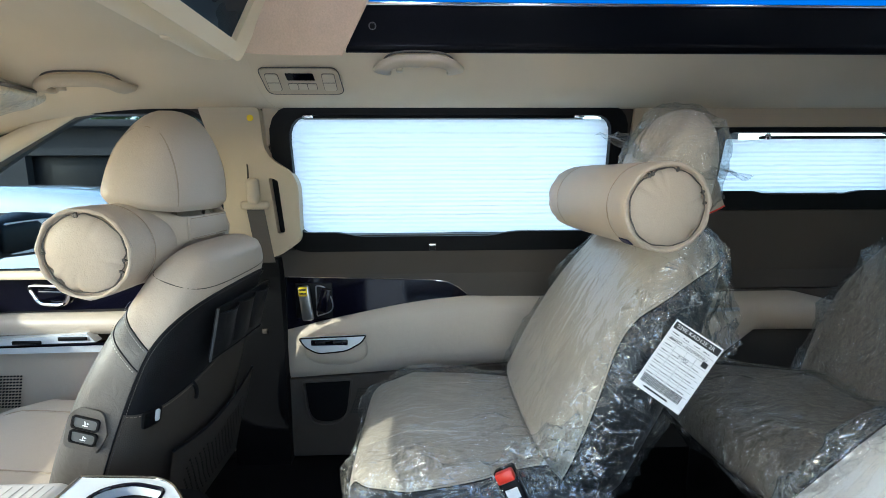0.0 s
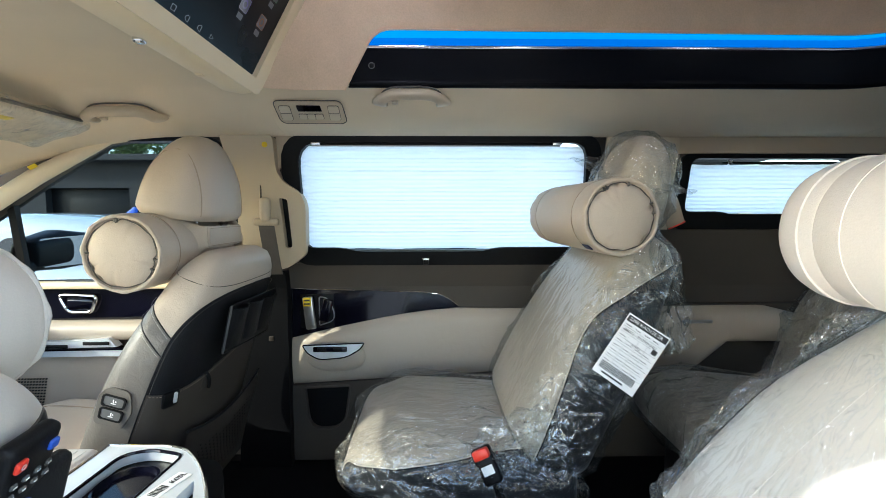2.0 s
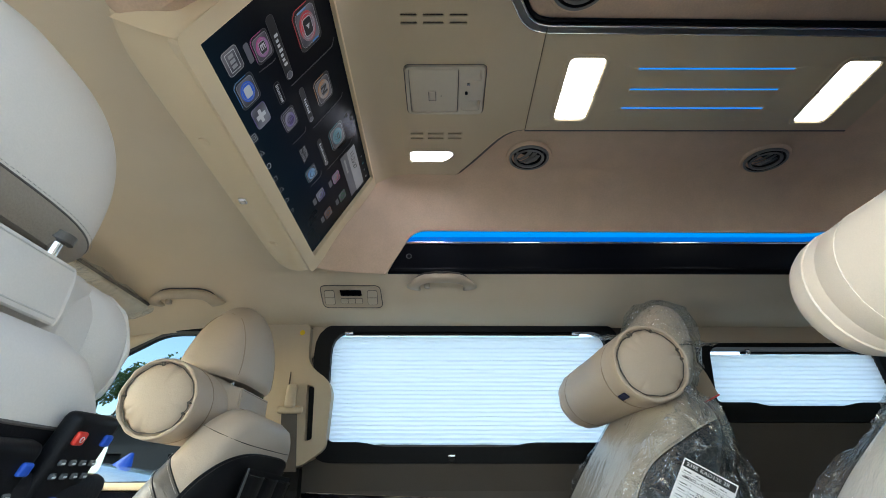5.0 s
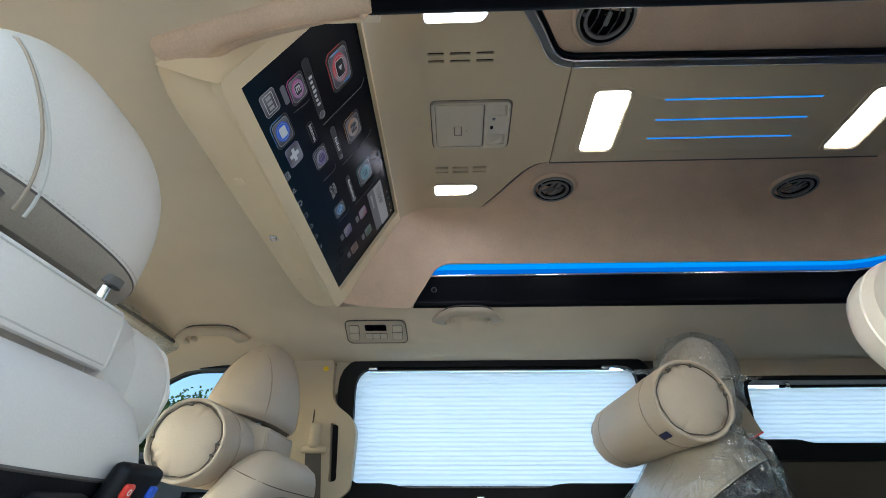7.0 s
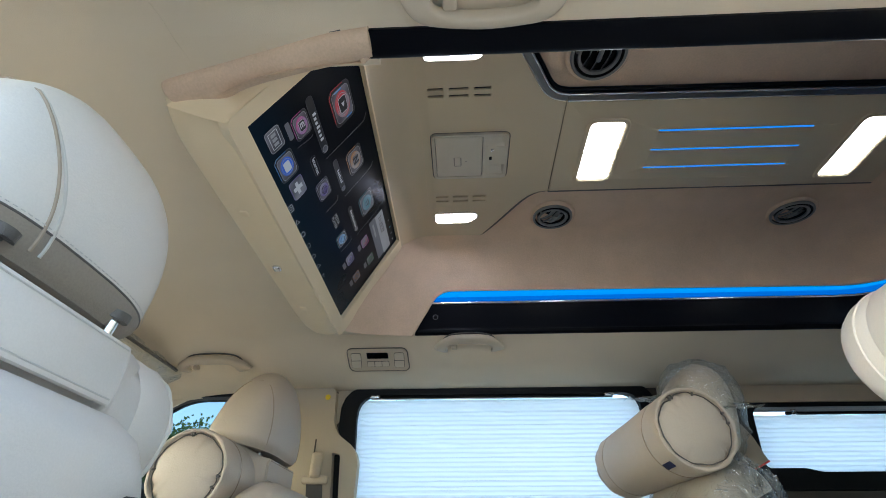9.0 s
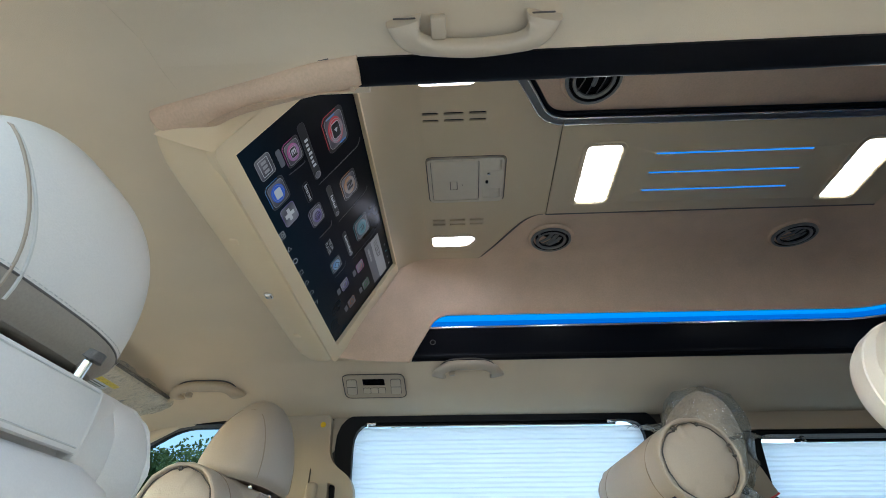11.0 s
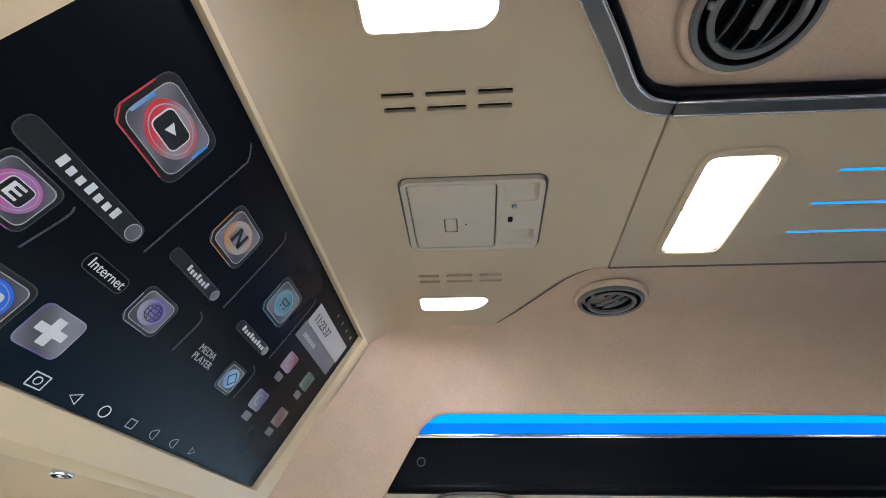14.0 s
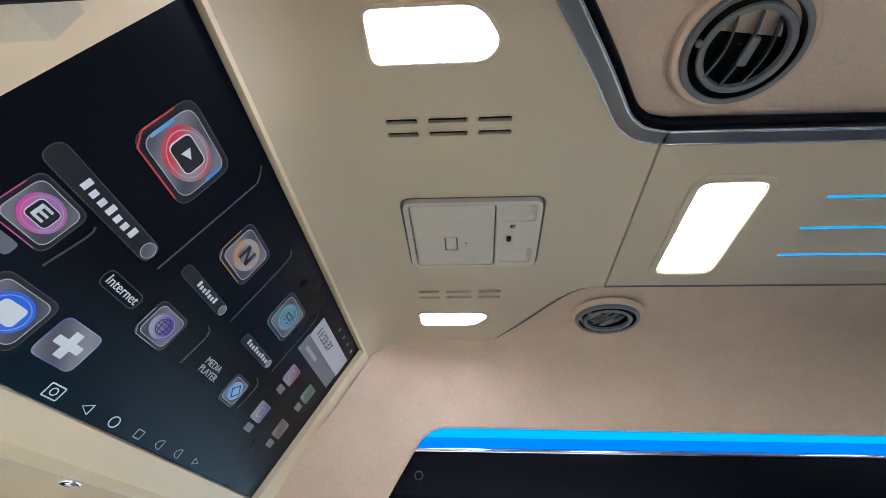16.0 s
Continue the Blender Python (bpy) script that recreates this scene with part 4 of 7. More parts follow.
patch("icon_mark", [(0.415, 0.1085), (0.4255, 0.099), (0.415, 0.0895), (0.4045, 0.099)], [[(0.415, 0.1065), (0.4235, 0.099), (0.415, 0.0915), (0.4065, 0.099)]], "dark", ka, 0.0027)
app(0.1230, 0.0410, 0.0235, 0.0190, "sky", "blue", "white", False)
for u, v, colour, rim in ((0.5061, 0.1647, "rose", "pink"), (0.5880, 0.1655, "green", "green"), (0.5020, 0.1001, "violet", "violet"), (0.5850, 0.1003, "rust", "rust")):
    small = tile("app_icon", u, v, 0.0165, 0.0135, 0.005, "metal", d=0.0006)
    tile("icon_rim", u, v, 0.0165, 0.0135, 0.005, rim, small, d=0.0010, hole=0.0010)
    patch("icon_ring", disc(u, v, 0.0095, 0.0085), [disc(u, v, 0.0062, 0.0055)], colour, small, 0.0010)
    tile("name_plate", u, v - 0.0242, 0.0105, 0.0055, 0.002, "grey", d=0.0006)
fa = tile("app_icon", 0.0608, 0.0403, 0.0215, 0.0172, 0.007, "glass")
tile("icon_rim", 0.0608, 0.0403, 0.0215, 0.0172, 0.007, "pale", fa, d=0.0011, hole=0.0008)
tile("icon_frame", 0.0608, 0.0403, 0.0165, 0.0110, 0.002, "white", fa, d=0.0012, hole=0.0010)
for k in range(3):
    tile("icon_bar", 0.0518 + 0.009 * k, 0.0403, 0.0030, 0.0055, 0.001, "pale", fa, d=0.0012)
pa = tile("app_icon", 0.1820, 0.0440, 0.0225, 0.0180, 0.008, "metal")
tile("icon_rim", 0.1820, 0.0440, 0.0225, 0.0180, 0.008, "violet", pa, d=0.0011, hole=0.0010)
tile("icon_cross", 0.1820, 0.0440, 0.0140, 0.0036, 0.001, "white", pa, d=0.0012)
tile("icon_cross", 0.1820, 0.0440, 0.0045, 0.0115, 0.001, "white", pa, d=0.0015)


def name_plate(u0, u1, v, h, bars, first, last, tone):
    """A dark rounded plate with a lit rim, a run of bars for its name, and a round knob at its end."""
    tile("name_plate", (u0 + u1) / 2, v, (u1 - u0) / 2, h, h, "edge", hole=0.0008, d=0.0006)
    tile("plate_face", (u0 + u1) / 2, v, (u1 - u0) / 2 - 0.001, h - 0.001, h, "dark", d=0.0004)
    for k in range(bars):
        u = first + (last - first) * k / (bars - 1)
        tile("name_bar", u, v + (0.0007 if k % 3 == 0 else -0.0005), (last - first) / bars * 0.34, h * (0.46 if k % 3 == 0 else 0.34), 0.0006, tone, d=0.0012)
    patch("name_knob", disc(u1 - h, v, h * 0.78, h * 0.78), [], "metal", tv, 0.0012)
    patch("knob_rim", disc(u1 - h, v, h * 0.80, h * 0.80), [disc(u1 - h, v, h * 0.72, h * 0.72)], "pale", tv, 0.0017)


# brand names as bars, plain words as letters
name_plate(0.0425, 0.1715, 0.1378, 0.0095, 7, 0.080, 0.138, "white")
name_plate(0.2060, 0.2960, 0.1515, 0.0070, 7, 0.236, 0.270, "white")
name_plate(0.3530, 0.4410, 0.1505, 0.0070, 9, 0.368, 0.425, "white")
tile("name_plate", 0.1765, 0.1005, 0.0245, 0.0080, 0.007, "edge", hole=0.0008)
tile("name_plate", 0.0700, 0.0740, 0.0180, 0.0055, 0.004, "grey")
letter("Internet", 0.1765, 0.1005, 0.0125, "white")
letter("MEDIA", 0.3455, 0.1045, 0.0115, "pale")
letter("PLAYER", 0.3475, 0.0940, 0.0115, "pale")
tile("clock_sheet", 0.5535, 0.2395, 0.0800, 0.0170, 0.001, "pale")
tile("date_sheet", 0.5500, 0.2090, 0.0800, 0.0130, 0.001, "grey")
letter("11:23:37", 0.5180, 0.2380, 0.0200, "dark")
for k in range(10):
    tile("date_bar", 0.4890 + 0.0052 * k, 0.2080, 0.0018, 0.0032, 0.0005, "pale", d=0.0012)
for k in range(4):
    tile("status_mark", 0.5395 + 0.0282 * k, 0.2715, 0.0030, 0.0030, 0.001, ("grey", "teal", "grey", "pale")[k])
NAV = (0.2088, 0.2498, 0.2898, 0.3305, 0.3707, 0.4101, 0.4519)
tile("nav_mark", NAV[0], 0.0102, 0.0085, 0.0062, 0.0015, "white", hole=0.0011)
wire("nav_mark", disc(NAV[0], 0.0102, 0.0034, 0.0030), "white", 0.0005, closed=True)
wire("nav_mark", [(NAV[1] - 0.006, 0.0102), (NAV[1] + 0.005, 0.0150), (NAV[1] + 0.005, 0.0054)], "white", 0.0006, closed=True)
wire("nav_mark", disc(NAV[2], 0.0100, 0.0062, 0.0052), "white", 0.0006, closed=True)
tile("nav_mark", NAV[3], 0.0100, 0.0058, 0.0048, 0.001, "pale", hole=0.0010)
for k in (4, 5):
    wire("nav_mark", [(NAV[k] - 0.006, 0.008), (NAV[k] - 0.006, 0.012), (NAV[k], 0.0152), (NAV[k] + 0.004, 0.0152), (NAV[k] + 0.004, 0.005), (NAV[k], 0.005)], "pale", 0.0005, closed=True)
wire("nav_mark", [(NAV[6] - 0.005, 0.014), (NAV[6] + 0.006, 0.0102), (NAV[6] - 0.005, 0.0064)], "pale", 0.0005, closed=True)
for pts in ([(0.1852, 0.133), (0.1885, 0.250), (0.1870, 0.2655), (0.1749, 0.277)], [(0.1112, 0.078), (0.1153, 0.1130), (0.1131, 0.1215)], [(0.3141, 0.1497), (0.3150, 0.245), (0.306, 0.262)], [(0.4553, 0.148), (0.4590, 0.2360), (0.4530, 0.2514)], [(0.4471, 0.0839), (0.4501, 0.1190), (0.4373, 0.1282)], [(0.300, 0.085), (0.302, 0.122), (0.292, 0.130)]):
    wire("divider", [(q.x, q.y) for q in smooth_line([(u, v, 0) for u, v in pts], 5)], "edge", 0.0008)

# ---- seats ----
def sewn(parent, lines, centre, thread, cord=0.0016, off=0.006, dash=True, core=None):
    """A cord in the seam, and stitches beside it."""
    for line in lines:
        if len(line) < 6:
            continue
        line = even(line, 0.0062 if dash else 0.010)
        if len(line) < 4:
            continue
        line = [line[0]] + [(line[i - 1] + line[i] * 2 + line[i + 1]) / 4 for i in range(1, len(line) - 1)] + [line[-1]]
        part("seam", tube(line, cord, 6), core or (BLACK_SOFT if dash else thread), parent)
        if not dash:
            continue
        vs, fs = [], []
        for a, b in zip(line[1:-1], line[2:]):
            n_ = (a - centre)
            n_.y *= 1.0
            tan = (b - a).normalized()
            n_ = (n_ - tan * n_.dot(tan)).normalized()
            w = tan.cross(n_)
            o = a + w * off + n_ * 0.0008
            e = o + (b - a) * 0.62
            k = len(vs)
            for p_ in (o, e):
                vs += [p_ + w * 0.0005, p_ + n_ * 0.0006, p_ - w * 0.0005]
            fs += [(k, k + 1, k + 4, k + 3), (k + 1, k + 2, k + 5, k + 4), (k, k + 2, k + 1), (k + 3, k + 4, k + 5)]
        if vs:
            part("stitching", (vs, fs), thread, parent)


def lean_axes(a):
    a = radians(a)
    return Vector((math.sin(a), 0, math.cos(a))), Vector((-math.cos(a), 0, math.sin(a)))


def dimpled(data, amp, freq, seed=0.0):
    """Soft unevenness along the normals' rough direction."""
    verts, faces = data
    c = sum((Vector(v) for v in verts), Vector()) / len(verts)
    out = []
    for v in verts:
        v = Vector(v)
        d = (v - c).normalized()
        out.append(v + d * amp * noise.noise(v * freq + Vector((seed, seed, 0))))
    return out, faces


def wrap(data, grow, amp, seed, parent, taut=None, name="film"):
    """A film over a body; where taut() holds it lies smooth and close."""
    ob = part(name, crinkle(data, grow, amp, seed, taut), FILM, parent, "clear crinkled protective plastic film")
    if taut:
        ob.data.materials.append(FILM_TAUT)
        for p in ob.data.polygons:
            if taut(p.center) > 0.5:
                p.material_index = 1
    return ob


def crinkle(data, grow, amp, seed, taut=None):
    """A loose film over a body: grown, folded and creased."""
    verts, faces = data
    bm = bmesh.new()
    vs = [bm.verts.new(v) for v in verts]
    for f in faces:
        bm.faces.new([vs[i] for i in f])
    bmesh.ops.recalc_face_normals(bm, faces=bm.faces)
    bmesh.ops.triangulate(bm, faces=[f for f in bm.faces if len(f.verts) > 4])
    for _ in range(2 if len(verts) < 3000 else 1):
        bmesh.ops.subdivide_edges(bm, edges=bm.edges[:], cuts=1, use_grid_fill=True)
    bm.normal_update()
    o = Vector((seed, seed * 2, -seed))
    for v in bm.verts:
        p = v.co * 1.0
        q = Vector((p.x * 7 + p.z * 4, p.y * 8, p.z * 6 - p.x * 3)) + o
        q += Vector((noise.noise(p * 14 + o), noise.noise(p * 14 - o), noise.noise(p * 15))) * 0.4
        fold = 1 - abs(noise.noise(q)) * 2.2
        fold2 = 1 - abs(noise.noise(q * 2.3 + o)) * 2.2
        if taut:
            w = 1 - 0.92 * min(max(taut(p), 0.0), 1.0)
            v.co += v.normal * (grow + w * amp * max(fold, 0) ** 2 + w * amp * 0.45 * max(fold2, 0) ** 2)
            continue
        v.co += v.normal * (grow + amp * max(fold, 0) ** 2 + amp * 0.45 * max(fold2, 0) ** 2)
    return bm


def backrest(base, lean, length, hw, ht, top_in=0.08, n=96, m=56, p=3.4, taper=0.30):
    """Rings of a backrest from its foot: half width, half thickness, shoulders drawn in at the top."""
    d, f = lean_axes(lean)
    rings = []
    base = Vector(base)
    for i in range(m + 1):
        t = i / m
        s = length * t
        e = max(0.0, (t - 0.86) / 0.14)
        k = math.sqrt(max(1 - e * e, 0.0)) if e < 1 else 0.05
        w = hw * (0.92 + 0.08 * math.sin(math.pi * min(t * 1.3, 1))) - top_in * max(0, (t - 0.55) / 0.45) ** 2
        th = ht * (1.12 - taper * t) * (0.35 + 0.65 * k if e > 0 else 1)
        if t < 0.08:
            th *= 0.6 + 5 * t
        w2 = w * (0.72 + 0.28 * k if e > 0 else 1)
        if i == m:
            w2, th = w2 * 0.9, th * 0.5
        rings.append(ring(base + d * s + f * 0.012 * math.sin(t * math.pi * 1.2), (0, 1, 0), f, w2, th, p, n))
    backrest.rings = rings
    return loft(rings), d, f


def pillow(ends, r, label, strap_to=None, skin=None, group="neck pillows", piped=True):
    """A bolster: body with seam rings, gathered ends, a strap."""
    skin = skin or LEATHER
    a, b = Vector(ends[0]), Vector(ends[1])
    ax = (b - a).normalized()
    u = ax.cross(Vector((0, 0, 1))).normalized()
    v = u.cross(ax)
    L = (b - a).length
    th = thing("neck_pillow", a.lerp(b, 0.5) - Vector((0, 0, r)), label, "pillow", group)
    prof = [(0.000, 0.93), (0.006, 0.975), (0.016, 0.995), (0.05, 1.0), (0.068, 0.995), (0.070, 0.985), (0.072, 0.995), (0.11, 1.01), (L * 0.5, 1.0), (L - 0.11, 1.01), (L - 0.072, 0.995), (L - 0.070, 0.985), (L - 0.068, 0.995), (L - 0.03, 1.0), (L - 0.012, 0.988), (L - 0.004, 0.96), (L, 0.93)]
    rings = []
    prof = prof[:8] + [(0.11 + (L - 0.22) * q / 8, 1.01 - 0.012 * math.sin(math.pi * q / 8)) for q in range(1, 8)] + prof[9:]
    if not piped:
        prof = [(0.0, 0.72), (0.005, 0.84), (0.014, 0.93), (0.028, 0.985)] + prof[3:-4] + [(L - 0.028, 0.985), (L - 0.014, 0.93), (L - 0.005, 0.84), (L, 0.72)]
    for s, k in prof:
        rr = []
        for j in range(64):
            t = 2 * math.pi * j / 64
            w = 1 + 0.012 * noise.noise(Vector((math.cos(t) * 2, math.sin(t) * 2, s * 9 + a.x)))
            rr.append(a + ax * s + (u * math.cos(t) + v * math.sin(t)) * r * k * w)
        rings.append(rr)
    part("cover", loft(rings, cap=False), skin, th)
    rnd = random.Random(int(1000 * a.x) + int(1000 * a.y))
    for end, o, sg in ((a, 0, 1), (b, 1, -1)):
        folds = [(rnd.uniform(0, 2 * math.pi), rnd.uniform(0.05, 0.10)) for _ in range(7)]
        rr = []
        for s, k in (((0.0, 0.935), (0.003, 0.91), (0.006, 0.87), (0.002, 0.83), (-0.003, 0.74), (-0.007, 0.5), (-0.009, 0.25), (-0.009, 0.001)) if piped else ((0.0, 0.725), (-0.003, 0.5), (-0.004, 0.25), (-0.004, 0.001))):
            row = []
            for j in range(96):
                t = 2 * math.pi * j / 96
                pleat = {0.91: 0.002, 0.87: 0.008, 0.83: 0.008, 0.74: 0.003}.get(k, 0.0) * max(math.exp(-(((t - q + math.pi) % (2 * math.pi) - math.pi) / w_) ** 2) for q, w_ in folds)
                row.append(end + ax * sg * (s + pleat) + (u * math.cos(t) + v * math.sin(t)) * r * k)
            rr.append(row)
        part("end_cap", loft(rr, cap=False), skin, th)
        if not piped:
            continue
        pip = []
        for j in range(60):
            t = 2 * math.pi * j / 60
            k = 0.866 + 0.007 * math.sin(t * 7 + 1.9 * math.sin(t * 2 + o)) + 0.006 * math.sin(t * 19 + o)
            pip.append(end + ax * sg * 0.001 + (u * math.cos(t) + v * math.sin(t)) * r * (k + 0.075))
        gather, pinch_shade = [], sorted(rnd.uniform(0, 2 * math.pi) for _ in range(5))
        for j in range(120):
            t = 2 * math.pi * j / 120
            near = max(math.exp(-(((t - q + math.pi) % (2 * math.pi) - math.pi) / 0.09) ** 2) for q in pinch_shade)
            k = 0.852 + 0.012 * math.sin(t * 5 + o * 2) + 0.007 * math.sin(t * 13 + 1.3) - 0.040 * near
            gather.append(end + ax * sg * (0.0015 - 0.001 * near) + (u * math.cos(t) + v * math.sin(t)) * r * k)
        part("gathered_seam", tube(gather, [0.0009 + 0.0006 * abs(math.sin(j * 0.31 + o)) for j in range(120)], 6, True), TAUPE, th)
        # Dark taupe wedges imitate the shade inside the gathered folds.
        for q in pinch_shade:
            rad = u * math.cos(q) + v * math.sin(q)
            part("pinch_shade", tube([end + rad * r * k + ax * sg * h for k, h in ((0.775, 0.0000), (0.81, -0.0012), (0.855, -0.0012), (0.89, 0.0015))], [0.0010, 0.0032, 0.0026, 0.0008], 8), TAUPE, th)
        part("piping", tube(pip, [0.0040 + 0.0008 * math.sin(2 * math.pi * j / 60 * 11 + o) for j in range(60)], 8, True), skin, th)
    for s in (0.0705, L - 0.0705) if piped else (0.048, 0.105, L - 0.105, L - 0.048):
        part("seam", tube([a + ax * s + (u * math.cos(t) + v * math.sin(t)) * (r * (0.99 if piped else 0.994)) for t in (2 * math.pi * j / 48 for j in range(48))], 0.0011 if piped else 0.0021, 6, True), skin if skin is LEATHER_LIGHT else THREAD, th)
    if strap_to:
        # flap from the back of the bolster round behind the headrest posts
        x, y0, y1, z0, z1 = strap_to
        c = a.lerp(b, 0.5)
        part("strap", rbox((x, (y0 + y1) / 2, (z0 + z1) / 2), (0.008, y1 - y0, z1 - z0), 0.0035, 2), skin, th, "flat stitched strap")
        for zz in (z0 + 0.005, z1 - 0.005):
            part("stitching", tube([(x + 0.0042, y0 + 0.005, zz), (x + 0.0042, y1 - 0.005, zz)], 0.0009, 5), THREAD_LIGHT if skin is LEATHER_LIGHT else THREAD, th)
        for y, s in ((y0, 1), (y1, -1)):
            rr = []
            for i in range(7):
                t = i / 6
                q = t * t * (3 - 2 * t)
                h = (r * 0.86) * (1 - q) + (z1 - z0) / 2 * q
                zc = c.z * (1 - q) + (z0 + z1) / 2 * q
                xx = (c.x + r * 0.45) * (1 - t) + x * t
                yy = y - s * 0.055 * (1 - q)
                rr.append(ring((xx, yy, zc), (0.25, 1, 0), (0, 0, 1), 0.045 * (1 - q) + 0.005, h, 2.6, 20))
            part("strap_wing", loft(rr), skin, th)
    return th


def headrest_mesh(c, size, lean, p=3.0, n=48, m=26, taper=0.0):
    """Pad of a headrest: round over the top, flat below; size in x, y, z."""
    d, f = lean_axes(lean)
    rings = []
    c = Vector(c)
    for i in range(m + 1):
        t = i / m
        s = (t - 0.5) * size[2]
        if t < 0.12:
            k = 0.90 + 0.10 * math.sin(min(t / 0.10, 1) * math.pi / 2)
            kt = k
        else:
            q = (t - 0.12) / 0.88
            k = max(1 - q ** 2.6, 0.0) ** 0.42
            kt = max(1 - q ** 2.2, 0.0) ** 0.5
        if i == m:
            k, kt = 0.12, 0.12
            s -= 0.002
        g = 1 + taper * (0.5 - t)
        rings.append(ring(c + d * s, (0, 1, 0), f, size[1] / 2 * max(k, 0.05) * g, size[0] / 2 * max(kt, 0.06) * g, p, n))
    return loft(rings)


def head_seams(parent, c, size, lean, thread, p=3.0, spread=0.95, taper=0.0, sides=(0.0, math.pi)):
    """Arched seams on both sides of a headrest pad."""
    d, f = lean_axes(lean)
    c = Vector(c)
    for side in sides:
        line = []
        for sg in (-1, 1):
            leg = []
            for i in range(15):
                t = 0.06 + 0.72 * i / 14
                if t < 0.12:
                    k = kt = 0.90 + 0.10 * math.sin(min(t / 0.10, 1) * math.pi / 2)
                else:
                    q = (t - 0.12) / 0.88
                    k, kt = max(1 - q ** 2.6, 0.0) ** 0.42, max(1 - q ** 2.2, 0.0) ** 0.5
                a = side + sg * spread * math.sqrt(max(1 - (i / 14) ** 2.2, 0))
                k, kt = k * (1 + taper * (0.5 - t)), kt * (1 + taper * (0.5 - t))
                leg.append(c + d * ((t - 0.5) * size[2]) + Vector((0, 1, 0)) * (size[1] / 2 * k * spow(math.cos(a), 2 / p)) * 1.004 + f * (size[0] / 2 * kt * spow(math.sin(a), 2 / p)) * 1.004)
            line = line + leg if sg < 0 else line + leg[::-1][1:]
        part("seam", tube(line, 0.0016, 6), thread, parent)


def posts(parent, c, gap, z0, z1, lean):
    d, f = lean_axes(lean)
    for s in (-1, 1):
        part("post", tube([Vector(c) + Vector((0, s * gap / 2, 0)) + d * z0, Vector(c) + Vector((0, s * gap / 2, 0)) + d * z1], 0.0065, 14), CHROME, parent, "chrome headrest post")
        part("post_collar", tube([Vector(c) + Vector((0, s * gap / 2, 0)) + d * (z0 - 0.004), Vector(c) + Vector((0, s * gap / 2, 0)) + d * (z0 + 0.010)], 0.013, 14), BLACK, parent)


# front passenger seat
def front_seat(x0, yc, z0, lean, name_label, light, back_top, top_in, p, dz=0.0):
    L1 = LEATHER_LIGHT if light else LEATHER
    st = thing("front_seat", (x0 - 0.25, yc, 0.0), name_label, "car seat", "front seats")
    data, d, f = backrest((x0, yc, z0), lean, 0.565, 0.262, 0.108, top_in, p=p, taper=0.62)
    b = Vector((x0, yc, z0))

    mid = b + d * 0.26

    def behind(v):
        s_, q = (v - b).dot(d), (v - b).dot(f)
        return min(-0.020 - (0.02 if light else 0.10) * max(0.0, (s_ - back_top + 0.14) / 0.20) ** 2 - q, back_top - s_)

    back, body, rim = carve(data, behind)
    upper, lower, hem = carve(back, lambda v: (v - b).dot(d) - min(0.312, back_top - 0.03) - 0.16 * (v.y - yc))
    part("back_cover", upper, BLACK_SOFT, st, "black padded back cover")
    part("back_shell", lower, DOOR_DARK, st, "dark plastic back shell")
    sewn(st, rim, mid, TAUPE, 0.0018, 0.006, not light)
    sewn(st, hem, mid, THREAD, 0.0016, 0.006, not light)
    if light:
        part("backrest", body, L1, st, "pale leather backrest")
    else:
        flank, front, seam = carve(body, lambda v: min(abs(v.y - yc) - 0.165, 0.402 - (v - b).dot(d) + 0.6 * (v - b).dot(f)))
        low, high, seam2 = carve(flank, lambda v: 0.362 - (v - b).dot(d) + 0.6 * (v - b).dot(f))
        part("backrest", front, L1, st, "beige leather upper backrest")
        for piece, word in ((low, "bolster"), (high, "bolster_cap")):
            for half in carve(piece, lambda v: v.y - yc)[:2]:
                part(word, half, TAUPE, st, "taupe leather bolster")
        sewn(st, seam, mid, THREAD_LIGHT, 0.0014, -0.005)
        sewn(st, seam2, mid, THREAD_LIGHT, 0.0014, -0.005)
        yoke = carve(front, lambda v: (v - b).dot(d) - 0.505)[2]
        sewn(st, yoke, mid, DOOR_DARK, 0.0010, 0.005, False)
    part("seat_cushion", cushion([(x0 - 0.48, yc, 0.325 + dz), (x0 - 0.40, yc, 0.33 + dz), (x0 - 0.2, yc, 0.315 + dz), (x0 - 0.02, yc, 0.30 + dz)], (0, 1, 0), (0, 0, 1), [0.25, 0.26, 0.26, 0.25], [0.07, 0.085, 0.085, 0.08]), L1, st)
    for yy in (-0.12, 0.12):
        part("seam", tube(smooth_line([(x0 - 0.50, yc + yy, 0.372 + dz), (x0 - 0.40, yc + yy, 0.4125 + dz), (x0 - 0.2, yc + yy, 0.398 + dz), (x0 - 0.05, yc + yy, 0.382 + dz)], 5), 0.0016, 6), THREAD, st)
    part("seat_base", rbox((x0 - 0.24, yc, 0.15), (0.46, 0.42, 0.26), 0.03), BLACK, st)
    return st, b, d, f


front_seat(-0.565, 0.425, 0.275, 21.6, "beige and taupe leather front passenger seat", False, 0.50, 0.07, 3.4, -0.075)
hr = thing("headrest", (-0.445, 0.425, 0.83), "beige leather headrest of the front passenger seat on chrome posts", "headrest", "headrests")
part("pad", dimpled(headrest_mesh((-0.456, 0.432, 0.982), (0.160, 0.285, 0.202), 10, taper=0.22), 0.003, 9), LEATHER, hr)
head_seams(hr, (-0.456, 0.432, 0.982), (0.160, 0.285, 0.202), 10, THREAD, spread=0.92, taper=0.22)
posts(hr, (-0.445, 0.425, 0.79), 0.125, 0.0, 0.10, 12)
pillow([(-0.498, 0.192, 0.806), (-0.498, 0.60, 0.812)], 0.083, "beige leather bolster pillow strapped under the passenger headrest", (-0.398, 0.355, 0.535, 0.806, 0.858))

